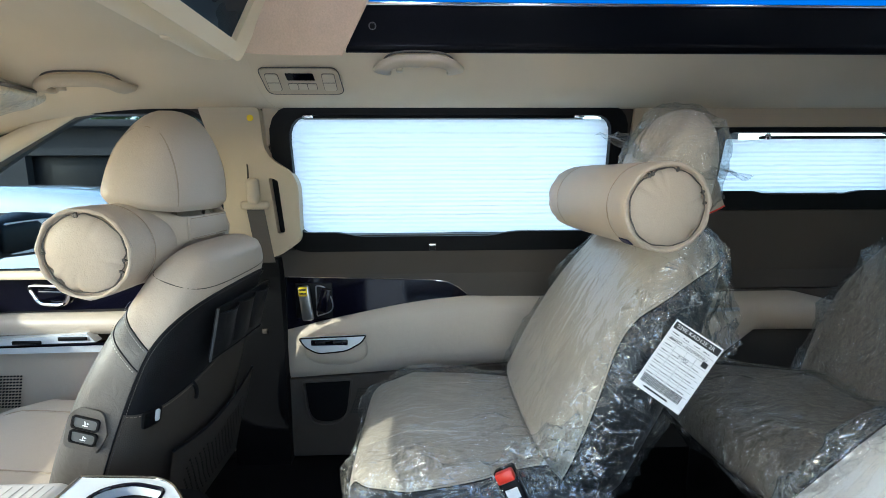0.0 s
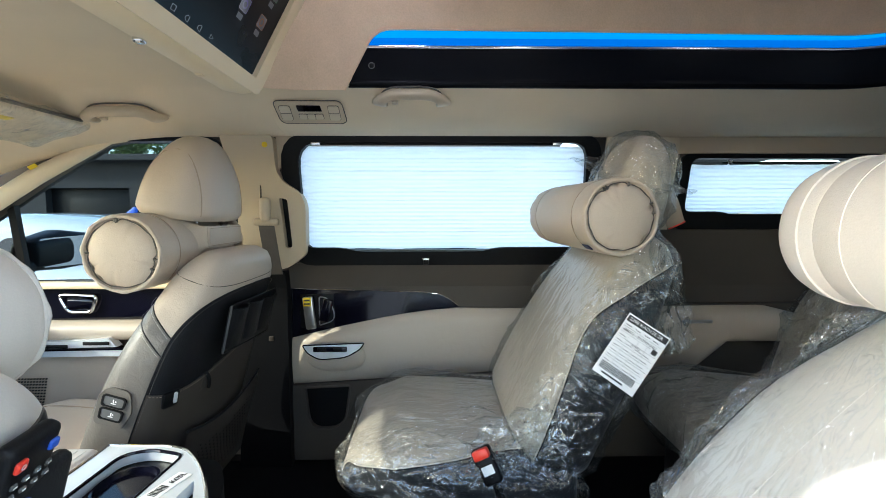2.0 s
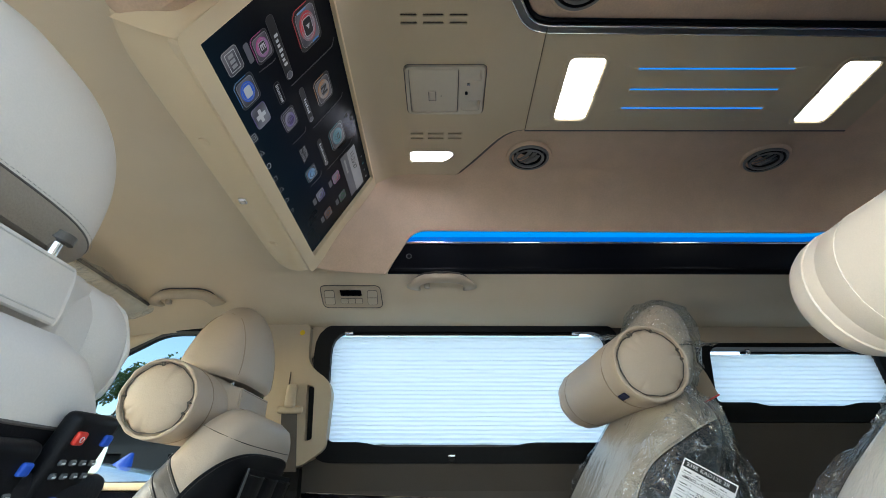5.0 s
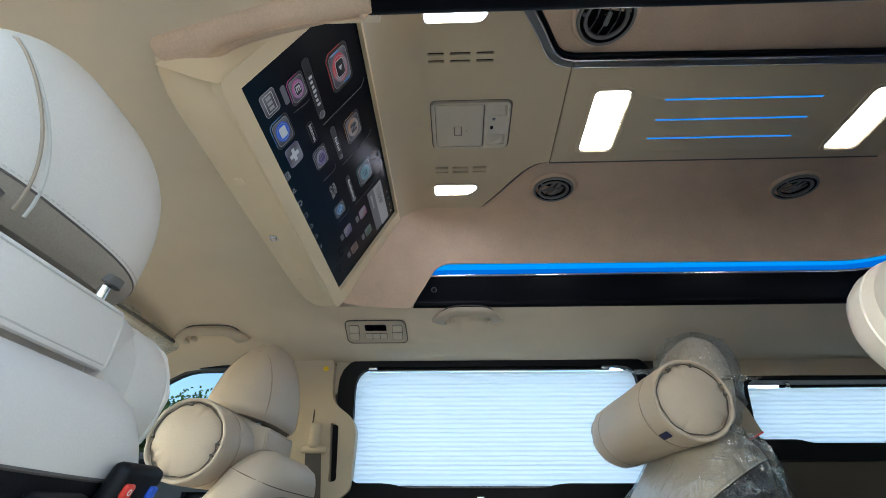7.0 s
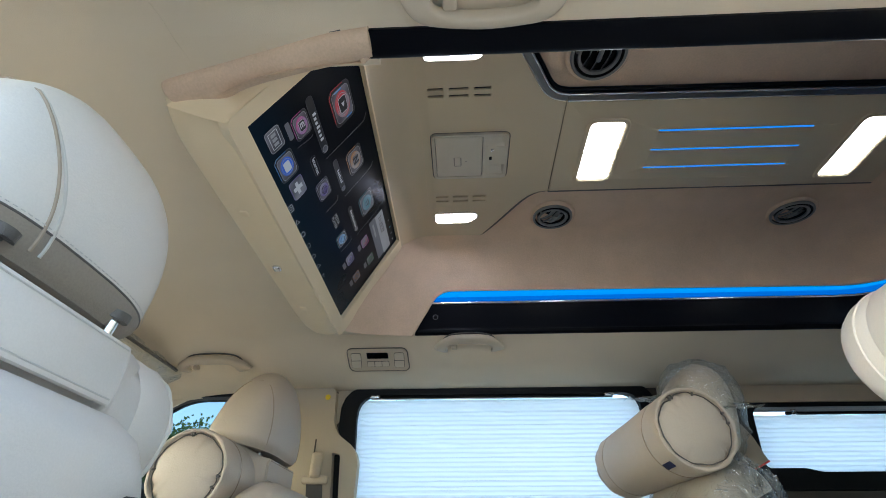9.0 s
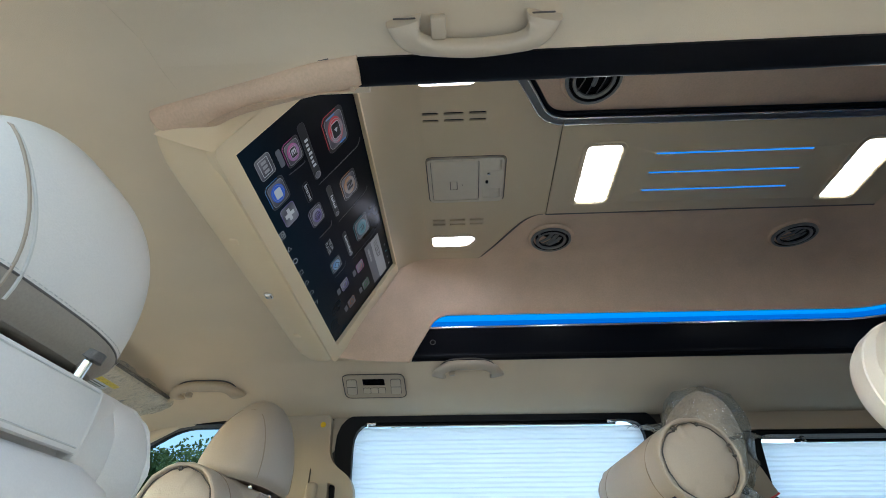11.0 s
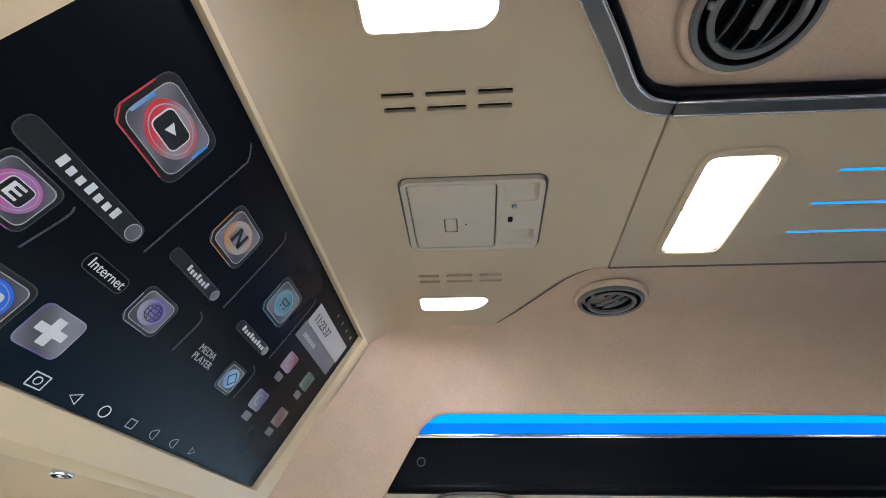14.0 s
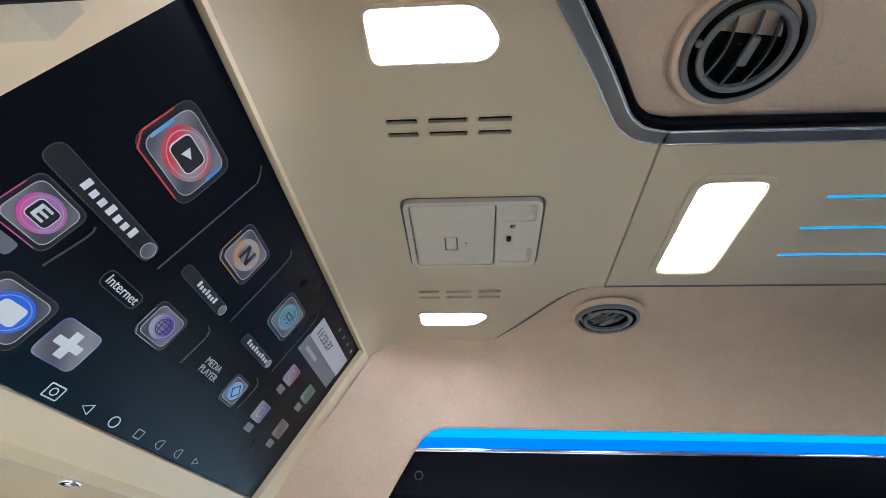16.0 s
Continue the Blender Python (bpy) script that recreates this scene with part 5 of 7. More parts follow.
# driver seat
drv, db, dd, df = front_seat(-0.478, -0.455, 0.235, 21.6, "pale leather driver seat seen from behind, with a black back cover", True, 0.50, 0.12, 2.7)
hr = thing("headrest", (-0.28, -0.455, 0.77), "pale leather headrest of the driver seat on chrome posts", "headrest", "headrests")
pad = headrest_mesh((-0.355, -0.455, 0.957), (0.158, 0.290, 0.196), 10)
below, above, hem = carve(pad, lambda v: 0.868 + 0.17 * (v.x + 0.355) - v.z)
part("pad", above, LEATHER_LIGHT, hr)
# Brown on the underside paints in the shade below the pale pad.
part("pad_base", below, BROWN, hr, "underside, its shade put in as brown leather")
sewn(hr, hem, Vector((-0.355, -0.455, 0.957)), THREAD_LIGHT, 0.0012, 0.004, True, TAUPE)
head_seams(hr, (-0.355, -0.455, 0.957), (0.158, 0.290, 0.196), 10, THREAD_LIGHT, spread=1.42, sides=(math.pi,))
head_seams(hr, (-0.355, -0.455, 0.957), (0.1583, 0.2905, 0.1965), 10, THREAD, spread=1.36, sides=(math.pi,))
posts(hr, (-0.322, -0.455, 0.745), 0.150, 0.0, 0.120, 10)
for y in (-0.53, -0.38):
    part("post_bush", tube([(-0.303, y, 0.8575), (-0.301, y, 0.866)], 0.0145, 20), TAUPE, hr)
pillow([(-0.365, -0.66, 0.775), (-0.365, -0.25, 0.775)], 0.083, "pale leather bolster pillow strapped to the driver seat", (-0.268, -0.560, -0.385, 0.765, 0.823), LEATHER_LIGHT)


# second row seats
def row_seat(dx, s, label, hx=0.0, lean=27.5, skin=None):
    yc = s * 0.405
    skin = skin or LEATHER
    st = thing("rear_seat", (0.2 + dx, yc, 0.0), label, "car seat", "second row seats")
    b = Vector((0.385 + dx, yc, 0.33))
    data, d, f = backrest(b, lean, 0.575, 0.262, 0.098, 0.10)
    mid = b + d * 0.28

    def flank(v):
        t, q = (v - b).dot(d), (v - b).dot(f)
        a = math.degrees(math.atan2(q / 0.10, max(abs(v.y - yc), 0.001) / 0.262))
        return 0.02 * (24 + 22 * min(1.0, max(t, 0.0) / 0.36) - 95 * max(0.0, (t - 0.25) / 0.285) ** 2.6 - a) / 10

    side, rest, seam = carve(data, flank)
    back, front, _ = carve(rest, lambda v: -0.06 - (v - b).dot(f))
    part("backrest", front, skin, st)
    part("back_panel", back, DOOR_DARK, st)
    part("bolster", side, CHARCOAL, st, "charcoal stitched bolster")
    sewn(st, seam, mid, GREY_PLASTIC, 0.0018, 0.006)
    for yy in (-0.115, 0.115):
        _, _, line = carve(front, lambda v: min(v.y - yc - yy * (1 - 0.25 * ((v - b).dot(d) / 0.5) ** 2), 9))
        sewn(st, line, mid, THREAD, 0.0004, 0.005, True, skin)
    seat = cushion([(-0.005 + dx, yc, 0.325), (0.06 + dx, yc, 0.332), (0.2 + dx, yc, 0.322), (0.40 + dx, yc, 0.305)], (0, 1, 0), (0, 0, 1), [0.235, 0.255, 0.262, 0.262], [0.062, 0.078, 0.08, 0.08], end=0.055)
    side, top, seam = carve(seat, lambda v: min(abs(v.y - yc) - 0.20, 0.352 - v.z + 0.03 * max(0.0, (v.x - dx) / 0.3)))
    part("seat_cushion", top, skin, st)
    part("cushion_side", side, CHARCOAL, st)
    sewn(st, seam, Vector((0.2 + dx, yc, 0.32)), GREY_PLASTIC, 0.0016, 0.006)
    for yy in (-0.12, 0.12):
        _, _, line = carve(top, lambda v: v.y - yc - yy)
        sewn(st, [[p_ for p_ in l_ if p_.z > 0.36] for l_ in line], Vector((0.2 + dx, yc, 0.32)), THREAD, 0.0010, 0.005, True, skin)
    part("seat_base", rbox((0.2 + dx, yc, 0.13), (0.36, 0.40, 0.22), 0.03), BLACK, st)
    wrap(data, 0.005, 0.013, 3.1 + s, st, lambda p: (0.215 - abs(p.y - yc)) / 0.03 if (Vector(p) - b).dot(f) > 0 else 0.0)
    wrap(seat, 0.004, 0.016, 7.7 + s, st, lambda p: min((0.19 - abs(p.y - yc)) / 0.05, (0.24 + dx - p.x) / 0.06, (p.z - 0.36) / 0.03))
    hd = thing("headrest", (0.61 + dx, yc, 0.82), "beige headrest wrapped in clear plastic film", "headrest", "headrests")
    pad = headrest_mesh((0.655 + dx + hx, yc, 0.975), (0.15, 0.26, 0.215), 14, taper=-0.05)
    part("pad", pad, skin, hd)
    posts(hd, (0.625 + dx + hx, yc, 0.80), 0.125, 0.0, 0.10, 14)
    part("film", crinkle(pad, 0.008, 0.014, 1.3 + s), FILM, hd, "clear crinkled protective plastic film")
    return st


def flap(a, b, c, d_, seed, n=22):
    """A loose crumpled piece of film between four corners."""
    a, b, c, d_ = (Vector(v) for v in (a, b, c, d_))
    rows = []
    for i in range(n + 1):
        row = []
        for j in range(n + 1):
            s, t = i / n, j / n
            p = a.lerp(b, s).lerp(d_.lerp(c, s), t)
            q = Vector((s * 5 + seed, t * 4, seed))
            e = 1 + 0.25 * noise.noise(q * 2)
            row.append(p + Vector((0.010 * noise.noise(q * 1.7), 0.045 * (abs(noise.noise(q)) - 0.2) + 0.02 * abs(noise.noise(q * 3.1)), 0.012 * noise.noise(q * 2.3 + Vector((5, 0, 0))))) * e)
        rows.append(row)
    return loft(rows, cap=False, closed=False)


far_seat = row_seat(0.0, 1, "beige and charcoal second row seat wrapped in clear plastic film", -0.012)
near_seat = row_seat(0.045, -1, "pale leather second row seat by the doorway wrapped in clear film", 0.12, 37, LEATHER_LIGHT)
FARP = pillow([(0.535, 0.190, 0.880), (0.515, 0.625, 0.882)], 0.083, "beige leather bolster pillow strapped to a second row headrest")
tag_ = rbox((0.4770, 0.226, 0.8148), (0.0025, 0.040, 0.014), 0.0006, 1, Euler((0, radians(-49), 0)).to_matrix().to_4x4())
part("fabric_tag", tag_, NAVY, FARP, "small navy fabric tag")
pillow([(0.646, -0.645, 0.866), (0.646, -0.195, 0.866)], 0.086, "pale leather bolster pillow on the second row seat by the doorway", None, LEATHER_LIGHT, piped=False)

for k, (a, b, c, d_) in enumerate((((0.60, 0.20, 0.84), (0.69, 0.24, 0.80), (0.72, 0.22, 0.60), (0.63, 0.17, 0.58)), ((0.20, 0.14, 0.42), (0.37, 0.14, 0.52), (0.42, 0.12, 0.40), (0.24, 0.12, 0.34)), ((0.52, 0.52, 1.04), (0.70, 0.52, 1.05), (0.72, 0.22, 0.93), (0.58, 0.24, 0.93)))):
    part("film", flap(a, b, c, d_, 2.3 * k + 1), FILM, far_seat, "clear crinkled protective plastic film")
for k, (a, b, c, d_) in enumerate((((0.60, -0.155, 0.64), (0.68, -0.165, 0.745), (0.74, -0.22, 0.775), (0.65, -0.18, 0.68)), ((0.49, -0.14, 0.48), (0.59, -0.14, 0.62), (0.62, -0.18, 0.64), (0.52, -0.17, 0.48)))):
    part("film", flap(a, b, c, d_, 3.1 * k + 9), FILM, near_seat, "clear crinkled protective plastic film")

# third row
for s in (1, -1):
    yc = s * 0.36
    st = thing("third_row_seat", (1.1, yc, 0.0), "brown-grey third row seat wrapped in clear plastic film", "car seat", "third row seats")
    data, d, f = backrest((1.20, yc, 0.30), 20, 0.55, 0.25, 0.09, 0.09)
    part("backrest", data, BROWN, st)
    part("film", crinkle(data, 0.006, 0.018, 11 + s), FILM, st)
    seat = cushion([(0.78, yc, 0.36), (0.86, yc, 0.365), (1.2, yc, 0.33)], (0, 1, 0), (0, 0, 1), [0.23, 0.25, 0.25], [0.065, 0.075, 0.075], end=0.05)
    part("seat_cushion", seat, BROWN, st)
    part("film", crinkle(seat, 0.006, 0.016, 17 + s), FILM, st)
    part("seat_base", rbox((1.0, yc, 0.15), (0.36, 0.38, 0.26), 0.03), BLACK, st)

# ---- sliding door, its window and blind ----
BLIND = bpy.data.materials.new("pleated_blind")
BLIND.use_nodes = True
nd, ln = BLIND.node_tree.nodes, BLIND.node_tree.links
nd.remove(nd["Principled BSDF"])
bt, bd, bx = nd.new("ShaderNodeBsdfTranslucent"), nd.new("ShaderNodeBsdfDiffuse"), nd.new("ShaderNodeMixShader")
bt.inputs[0].default_value = bd.inputs[0].default_value = (0.95, 0.95, 0.94, 1)
ln.new(bt.outputs[0], bx.inputs[1]), ln.new(bd.outputs[0], bx.inputs[2])
bx.inputs[0].default_value = 0.22
ln.new(bx.outputs[0], nd["Material Output"].inputs[0])


def pleats(x0, x1, z0, z1, off, step=0.0066, n=40):
    rows, k = [], 0
    z = z1
    while z > z0:
        amp = (0.0016 + 0.0016 * noise.noise(Vector((k * 1.7, 5.0, 2.0)))) * (1 if k % 2 else -1)
        rows.append([Vector((x0 + (x1 - x0) * i / n, side_y(z) + off + amp, z + 0.0022 * noise.noise(Vector((i * 0.3, k * 0.7, 0))) + (0.004 * math.exp(-i / 2.5) if x0 < 0 else 0) * noise.noise(Vector((i, k * 0.25, 3))) * 4)) for i in range(n + 1)])
        z -= step * (1 + 0.45 * noise.noise(Vector((k * 0.9, 1.0, 8.0))))
        k += 1
    return loft(rows, cap=False, closed=False)


def frame_strip(outer, hole, inset, thick, mat_, parent, name="window_frame"):
    return part(name, plate(outer, [hole], on_side(1, inset), thick), mat_, parent, smooth=False)


door = thing("sliding_door", (0.17, 0.81, 0.02), "closed sliding door with dark upper trim, beige armrest and blind", "car door")
so = round_poly([(-0.335, 1.136), (0.675, 1.136), (0.672, 0.715), (-0.325, 0.715)], [0.10, 0.08, 0.07, 0.07])
si = round_poly([(-0.278, 1.108), (0.625, 1.108), (0.640, 0.775), (0.36, 0.775), (0.30, 0.762), (-0.10, 0.762), (-0.16, 0.775), (-0.278, 0.775)], [0.07, 0.05, 0.03, 0.03, 0.02, 0.02, 0.03, 0.03])
frame_strip(so, si, 0.020, 0.022, BLACK, door)
part("glass", plate(SLIDE_WINDOW, [], on_side(1, -0.03), 0.004), GLASS, door, smooth=False).visible_shadow = False
part("blind", pleats(-0.29, 0.655, 0.765, 1.100, 0.012), BLIND, door, "drawn white pleated sun blind, lit from outside", smooth=False)
part("blind_rail", rbox((0.155, side_y(1.105) - 0.004, 1.1055), (0.78, 0.012, 0.009), 0.003), BLACK, door)
part("blind_rail_edge", rbox((0.155, side_y(1.099) - 0.008, 1.0990), (0.78, 0.006, 0.004), 0.001), SATIN, door)
for x in (-0.222, 0.532):
    part("blind_clip", rbox((x, side_y(1.107) - 0.014, 1.1065), (0.030, 0.012, 0.012), 0.003), CHROME, door, "small bright blind clip")
part("blind_hook", rbox((0.118, side_y(0.735) - 0.024, 0.736), (0.022, 0.016, 0.008), 0.002), CHROME, door, "small chrome hook")
part("blind_hook_foot", rbox((0.118, side_y(0.725) - 0.022, 0.725), (0.018, 0.012, 0.016), 0.003), BLACK, door)


def arm_top(x):
    """Upper line of the beige armrest panel."""
    xs = [(-0.345, 0.462), (-0.2, 0.497), (0.0, 0.538), (0.12, 0.556), (0.23, 0.564), (0.5, 0.560), (0.7, 0.555)]
    for (a, p), (b, q) in zip(xs, xs[1:]):
        if x <= b:
            t = max(0, (x - a) / (b - a))
            return p + (q - p) * t
    return xs[-1][1]


def arm_bot(x):
    return 0.302 + 0.055 * (x + 0.33)


def bulged(x0, x1, top, bot, deep, edge, nx=36, nz=12):
    """A padded panel on the right wall between two lines."""
    rows = []
    for i in range(nx + 1):
        x = x0 + (x1 - x0) * i / nx
        row = []
        for j in range(nz + 1):
            t = j / nz
            z = bot(x) + (top(x) - bot(x)) * t
            k = min(1, min(t, 1 - t) / 0.16)
            k = math.sin(k * math.pi / 2)
            e = min(1, min(i, nx - i) / 1.5)
            row.append(Vector((x, side_y(z) - edge - deep * (0.55 * k + 0.45 * math.sin(math.pi * t) ** 0.7) * (0.4 + 0.6 * e), z)))
        row = [Vector((x, side_y(bot(x)), bot(x)))] + row + [Vector((x, side_y(top(x)), top(x)))]
        rows.append(row)
    rows = [[Vector((v.x, side_y(v.z), v.z)) for v in rows[0]]] + rows + [[Vector((v.x, side_y(v.z), v.z)) for v in rows[-1]]]
    return loft(rows, cap=False, closed=False)


part("armrest", bulged(-0.342, 0.695, arm_top, arm_bot, 0.028, 0.010), LEATHER, door, "beige padded armrest panel")
line = [(-0.342 + 1.037 * i / 20, arm_top(-0.342 + 1.037 * i / 20)) for i in range(21)]
gl_line = [p for p in line if p[0] <= 0.21]
part("upper_trim", plate([(-0.342, 0.722), (0.695, 0.722)] + [(x, z + 0.002) for x, z in reversed(line) if x > 0.235] + [(0.232, 0.568), (0.20, 0.595), (0.165, 0.614), (0.10, 0.622), (-0.342, 0.636)], [], on_side(1, 0.016), 0.02), DOOR_DARK, door, "dark taupe upper door trim", smooth=False)
part("gloss_insert", plate([(x, z + 0.001) for x, z in gl_line] + [(0.230, 0.567), (0.198, 0.593), (0.163, 0.611), (0.10, 0.619), (-0.342, 0.633)], [], on_side(1, 0.012), 0.016), PIANO, door, "gloss black door insert", smooth=False)
part("insert_line", tube([(x, side_y(z) - 0.0165, z) for x, z in [(-0.340, 0.6345), (-0.1, 0.6265), (0.10, 0.6205), (0.164, 0.6125), (0.199, 0.5945), (0.231, 0.568)]], 0.0016, 6), CHROME, door, "thin bright line")
part("handle_well", rbox((-0.255, side_y(0.55) - 0.012, 0.556), (0.115, 0.006, 0.115), 0.02, 3), BLACK, door)
part("door_handle", rbox((-0.277, side_y(0.56) - 0.030, 0.553), (0.036, 0.014, 0.112), 0.007, 3, Euler((0, radians(-6), 0)).to_matrix().to_4x4()), SATIN, door, "satin silver door handle with a yellow tag")
part("handle_tag", rbox((-0.282, side_y(0.59) - 0.039, 0.592), (0.026, 0.003, 0.030), 0.001), YELLOW, door, "yellow tag with printed lines")
for k in range(2):
    part("tag_print", rbox((-0.282, side_y(0.59) - 0.0412, 0.598 - 0.012 * k), (0.020, 0.001, 0.005), 0.0), INK, door)
lever_line = round_poly([(-0.246, 0.606), (-0.222, 0.604), (-0.196, 0.560), (-0.196, 0.524), (-0.246, 0.508)], [0.006, 0.02, 0.03, 0.02, 0.006])
part("lever_rim", tube([(x, side_y(0.56) - 0.020, z) for x, z in lever_line], 0.0022, 6, True), SATIN, door, "thin satin rim")
part("lock_lever", rbox((-0.222, side_y(0.56) - 0.024, 0.560), (0.034, 0.012, 0.080), 0.012, 3, Euler((0, radians(14), 0)).to_matrix().to_4x4()), PIANO, door)
# switch cup
cup = []
for i in range(13):
    a = math.pi * i / 12
    w = math.sin(a) ** 0.7 if 0 < i < 12 else 0.02
    cup.append(ring((-0.186 - 0.098 * math.cos(a), 0.778, 0.405), (0, 1, 0), (0, 0, 1), 0.034 * w, 0.052 * w, 2.4, 18))
part("switch_cup", loft(cup), LEATHER, door)
part("switch_bezel", plate(round_poly([(-0.292, 0.453), (-0.088, 0.459), (-0.102, 0.438), (-0.148, 0.413), (-0.236, 0.406), (-0.276, 0.428)], [0.006, 0.006, 0.02, 0.02, 0.02, 0.02]), [], lambda a, b, d: (a, 0.737 + (b - 0.43) * 0.16 + d, b), 0.012), SILVER, door, "pale silver window switch bezel")
part("switch_pad", rbox((-0.200, 0.7375, 0.440), (0.112, 0.008, 0.018), 0.006, 3), PIANO, door)
part("bezel_edge", tube([(x, 0.7365 + (z - 0.43) * 0.16, z) for x, z in round_poly([(-0.292, 0.453), (-0.088, 0.459), (-0.102, 0.438), (-0.148, 0.413), (-0.236, 0.406), (-0.276, 0.428)], [0.006, 0.006, 0.02, 0.02, 0.02, 0.02])], 0.0022, 6, True), PIANO, door)
for x in (-0.222, -0.170):
    part("switch", rbox((x - 0.004, 0.7335, 0.441), (0.030, 0.006, 0.010), 0.003), BLACK, door)
# lower door with its pocket
pk = round_poly([(-0.300, 0.292), (-0.145, 0.298), (-0.165, 0.150), (-0.285, 0.140)], [0.01, 0.01, 0.055, 0.055])
low = [(-0.342, 0.04), (0.70, 0.04), (0.70, arm_bot(0.70) - 0.002), (-0.342, arm_bot(-0.342) - 0.002)]
part("lower_panel", plate(low, [pk], on_side(1, 0.024), 0.022), DOOR_DARK, door, "dark plastic lower door panel", smooth=False)
part("pocket_back", plate(pk, [], on_side(1, 0.005), 0.003), BLACK, door, smooth=False)
part("pocket_lip", tube([(a, side_y(b) - 0.026, b) for a, b in pk], 0.004, 6, True), DOOR_DARK, door)
dots = []
for i in range(12):
    for j in range(10):
        x, z = -0.150 + i * 0.008 + j * 0.003, 0.185 + j * 0.009
        dots.append(rbox((x, side_y(z) - 0.0245, z), (0.0038, 0.002, 0.0038), 0.0))
tagged(part("speaker_holes", join(*dots), BLACK, door), kind="stuff")

# B pillar, grip and seat belt
pil = thing("door_pillar", (-0.40, 0.80, 0.02), "beige upper and black lower door pillar with grab slot", "pillar")
slot = round_poly([(-0.343, 0.940), (-0.318, 0.932), (-0.315, 0.780), (-0.338, 0.775)], 0.008)
outl = round_poly([(-0.505, 1.128), (-0.345, 1.128), (-0.345, 1.00), (-0.278, 0.955), (-0.262, 0.92), (-0.272, 0.755), (-0.300, 0.735), (-0.345, 0.705), (-0.430, 0.700), (-0.50, 0.70), (-0.470, 0.95)], [0.0, 0.02, 0.04, 0.05, 0.03, 0.03, 0.03, 0.02, 0.0, 0.01, 0.08])
part("upper_trim", plate(outl, [slot], on_side(1, 0.040), 0.038), PLASTIC, pil, "beige plastic upper trim with grab slot", smooth=False)
part("corner_fill", plate([(-0.344, 1.140), (-0.230, 1.140), (-0.344, 1.026)], [], on_side(1, 0.012), 0.010), PLASTIC, pil, smooth=False)
part("slot_back", plate(round_poly([(-0.347, 0.944), (-0.314, 0.936), (-0.311, 0.776), (-0.342, 0.771)], 0.008), [], on_side(1, 0.012), 0.004), BLACK, pil, smooth=False)
part("lower_trim", plate([(-0.520, 0.02), (-0.346, 0.02), (-0.346, 0.699), (-0.498, 0.699)], [], on_side(1, 0.045), 0.04), BLACK, pil, "black lower pillar trim", smooth=False)
part("bolt_cover", rbox((-0.402, side_y(0.5) - 0.046, 0.470), (0.016, 0.004, 0.016), 0.004), DOOR_DARK, pil)
part("sticker", tube([(-0.370, side_y(1.098) - 0.0405, 1.098), (-0.370, side_y(1.098) - 0.042, 1.098)], 0.0085, 16), YELLOW, pil, "round yellow sticker")
belt = thing("seat_belt", (-0.385, 0.74, 0.70), "grey seat belt hanging from its beige loop", "seat belt")
part("height_slide", rbox((-0.397, side_y(0.95) - 0.044, 0.945), (0.004, 0.004, 0.12), 0.001), DOOR_DARK, belt)
part("belt_anchor", rbox((-0.385, side_y(0.90) - 0.056, 0.902), (0.034, 0.026, 0.075), 0.012, 3), PLASTIC, belt)
part("belt_loop", rbox((-0.385, side_y(0.87) - 0.056, 0.862), (0.082, 0.018, 0.024), 0.009, 3), PLASTIC, belt)
part("webbing", loft([[Vector((x, y, z)) for x, y, z in ((-0.410 + o, side_y(zz) - 0.062, zz), (-0.362 + o, side_y(zz) - 0.058, zz), (-0.362 + o, side_y(zz) - 0.0565, zz), (-0.410 + o, side_y(zz) - 0.0605, zz))] for zz, o in ((0.868, 0), (0.80, 0.004), (0.74, 0.008), (0.69, 0.012))]), TAUPE, belt)

rows = []
for i in range(13):
    t = i / 12
    c = Vector((0.728 + 0.072 * t, 0.470 - 0.012 * t, 1.005 - 0.150 * t))
    w, bend = 0.030 - 0.008 * t, 0.006 * math.sin(2.5 * math.pi * t)
    rows.append([c + Vector((k * w, 0.004 * (k * k) + bend + e, k * 0.010)) for k, e in ((-1, 0), (-0.5, 0), (0, 0), (0.5, 0), (1, 0), (1, 0.003), (0, 0.003), (-1, 0.003))])
part("strap", loft(rows), TAN, FARP, "tan strap behind the wrapped headrest")
part("strap_end", tube([rows[-1][0], rows[-1][2], rows[-1][4]], 0.0022, 8), RED, FARP, "red stitched end")

# ---- far front door ----
fd = thing("front_door", (-1.0, 0.81, 0.02), "closed front passenger door with gloss trim and chrome strip", "car door")
fo = round_poly([(-0.855, 1.126), (-0.512, 1.126), (-0.462, 1.02), (-0.485, 0.655), (-1.54, 0.640), (-1.54, 0.765), (-1.10, 1.006)], [0.06, 0.06, 0.05, 0.02, 0.02, 0.02, 0.12])
part("window_seal", plate(fo, [FRONT_WINDOW], on_side(1, 0.008), 0.014), BLACK, fd, smooth=False)
part("glass", plate(FRONT_WINDOW, [], on_side(1, -0.03), 0.004), FRONT_GLASS, fd, smooth=False).visible_shadow = False
part("quarter_post", plate([(-1.26, 0.66), (-1.235, 0.66), (-1.215, 0.93), (-1.24, 0.917)], [], on_side(1, -0.012), 0.02), BLACK, fd, smooth=False)
part("sill", rbox((-1.02, 0.795, 0.650), (1.02, 0.05, 0.022), 0.008), HOUSING, fd)
part("gloss_trim", plate([(-1.55, 0.53), (-0.50, 0.545), (-0.50, 0.635), (-1.55, 0.635)], [], on_side(1, 0.012), 0.012), PIANO, fd, "gloss black trim", smooth=False)
part("handle_ring", tube([(x, 0.790, z) for x, z in round_poly([(-1.115, 0.618), (-0.985, 0.612), (-1.01, 0.556), (-1.085, 0.560)], 0.02)], 0.006, 8, True), CHROME, fd, "chrome handle surround")
part("handle", rbox((-1.045, 0.792, 0.588), (0.085, 0.012, 0.030), 0.006), PIANO, fd)
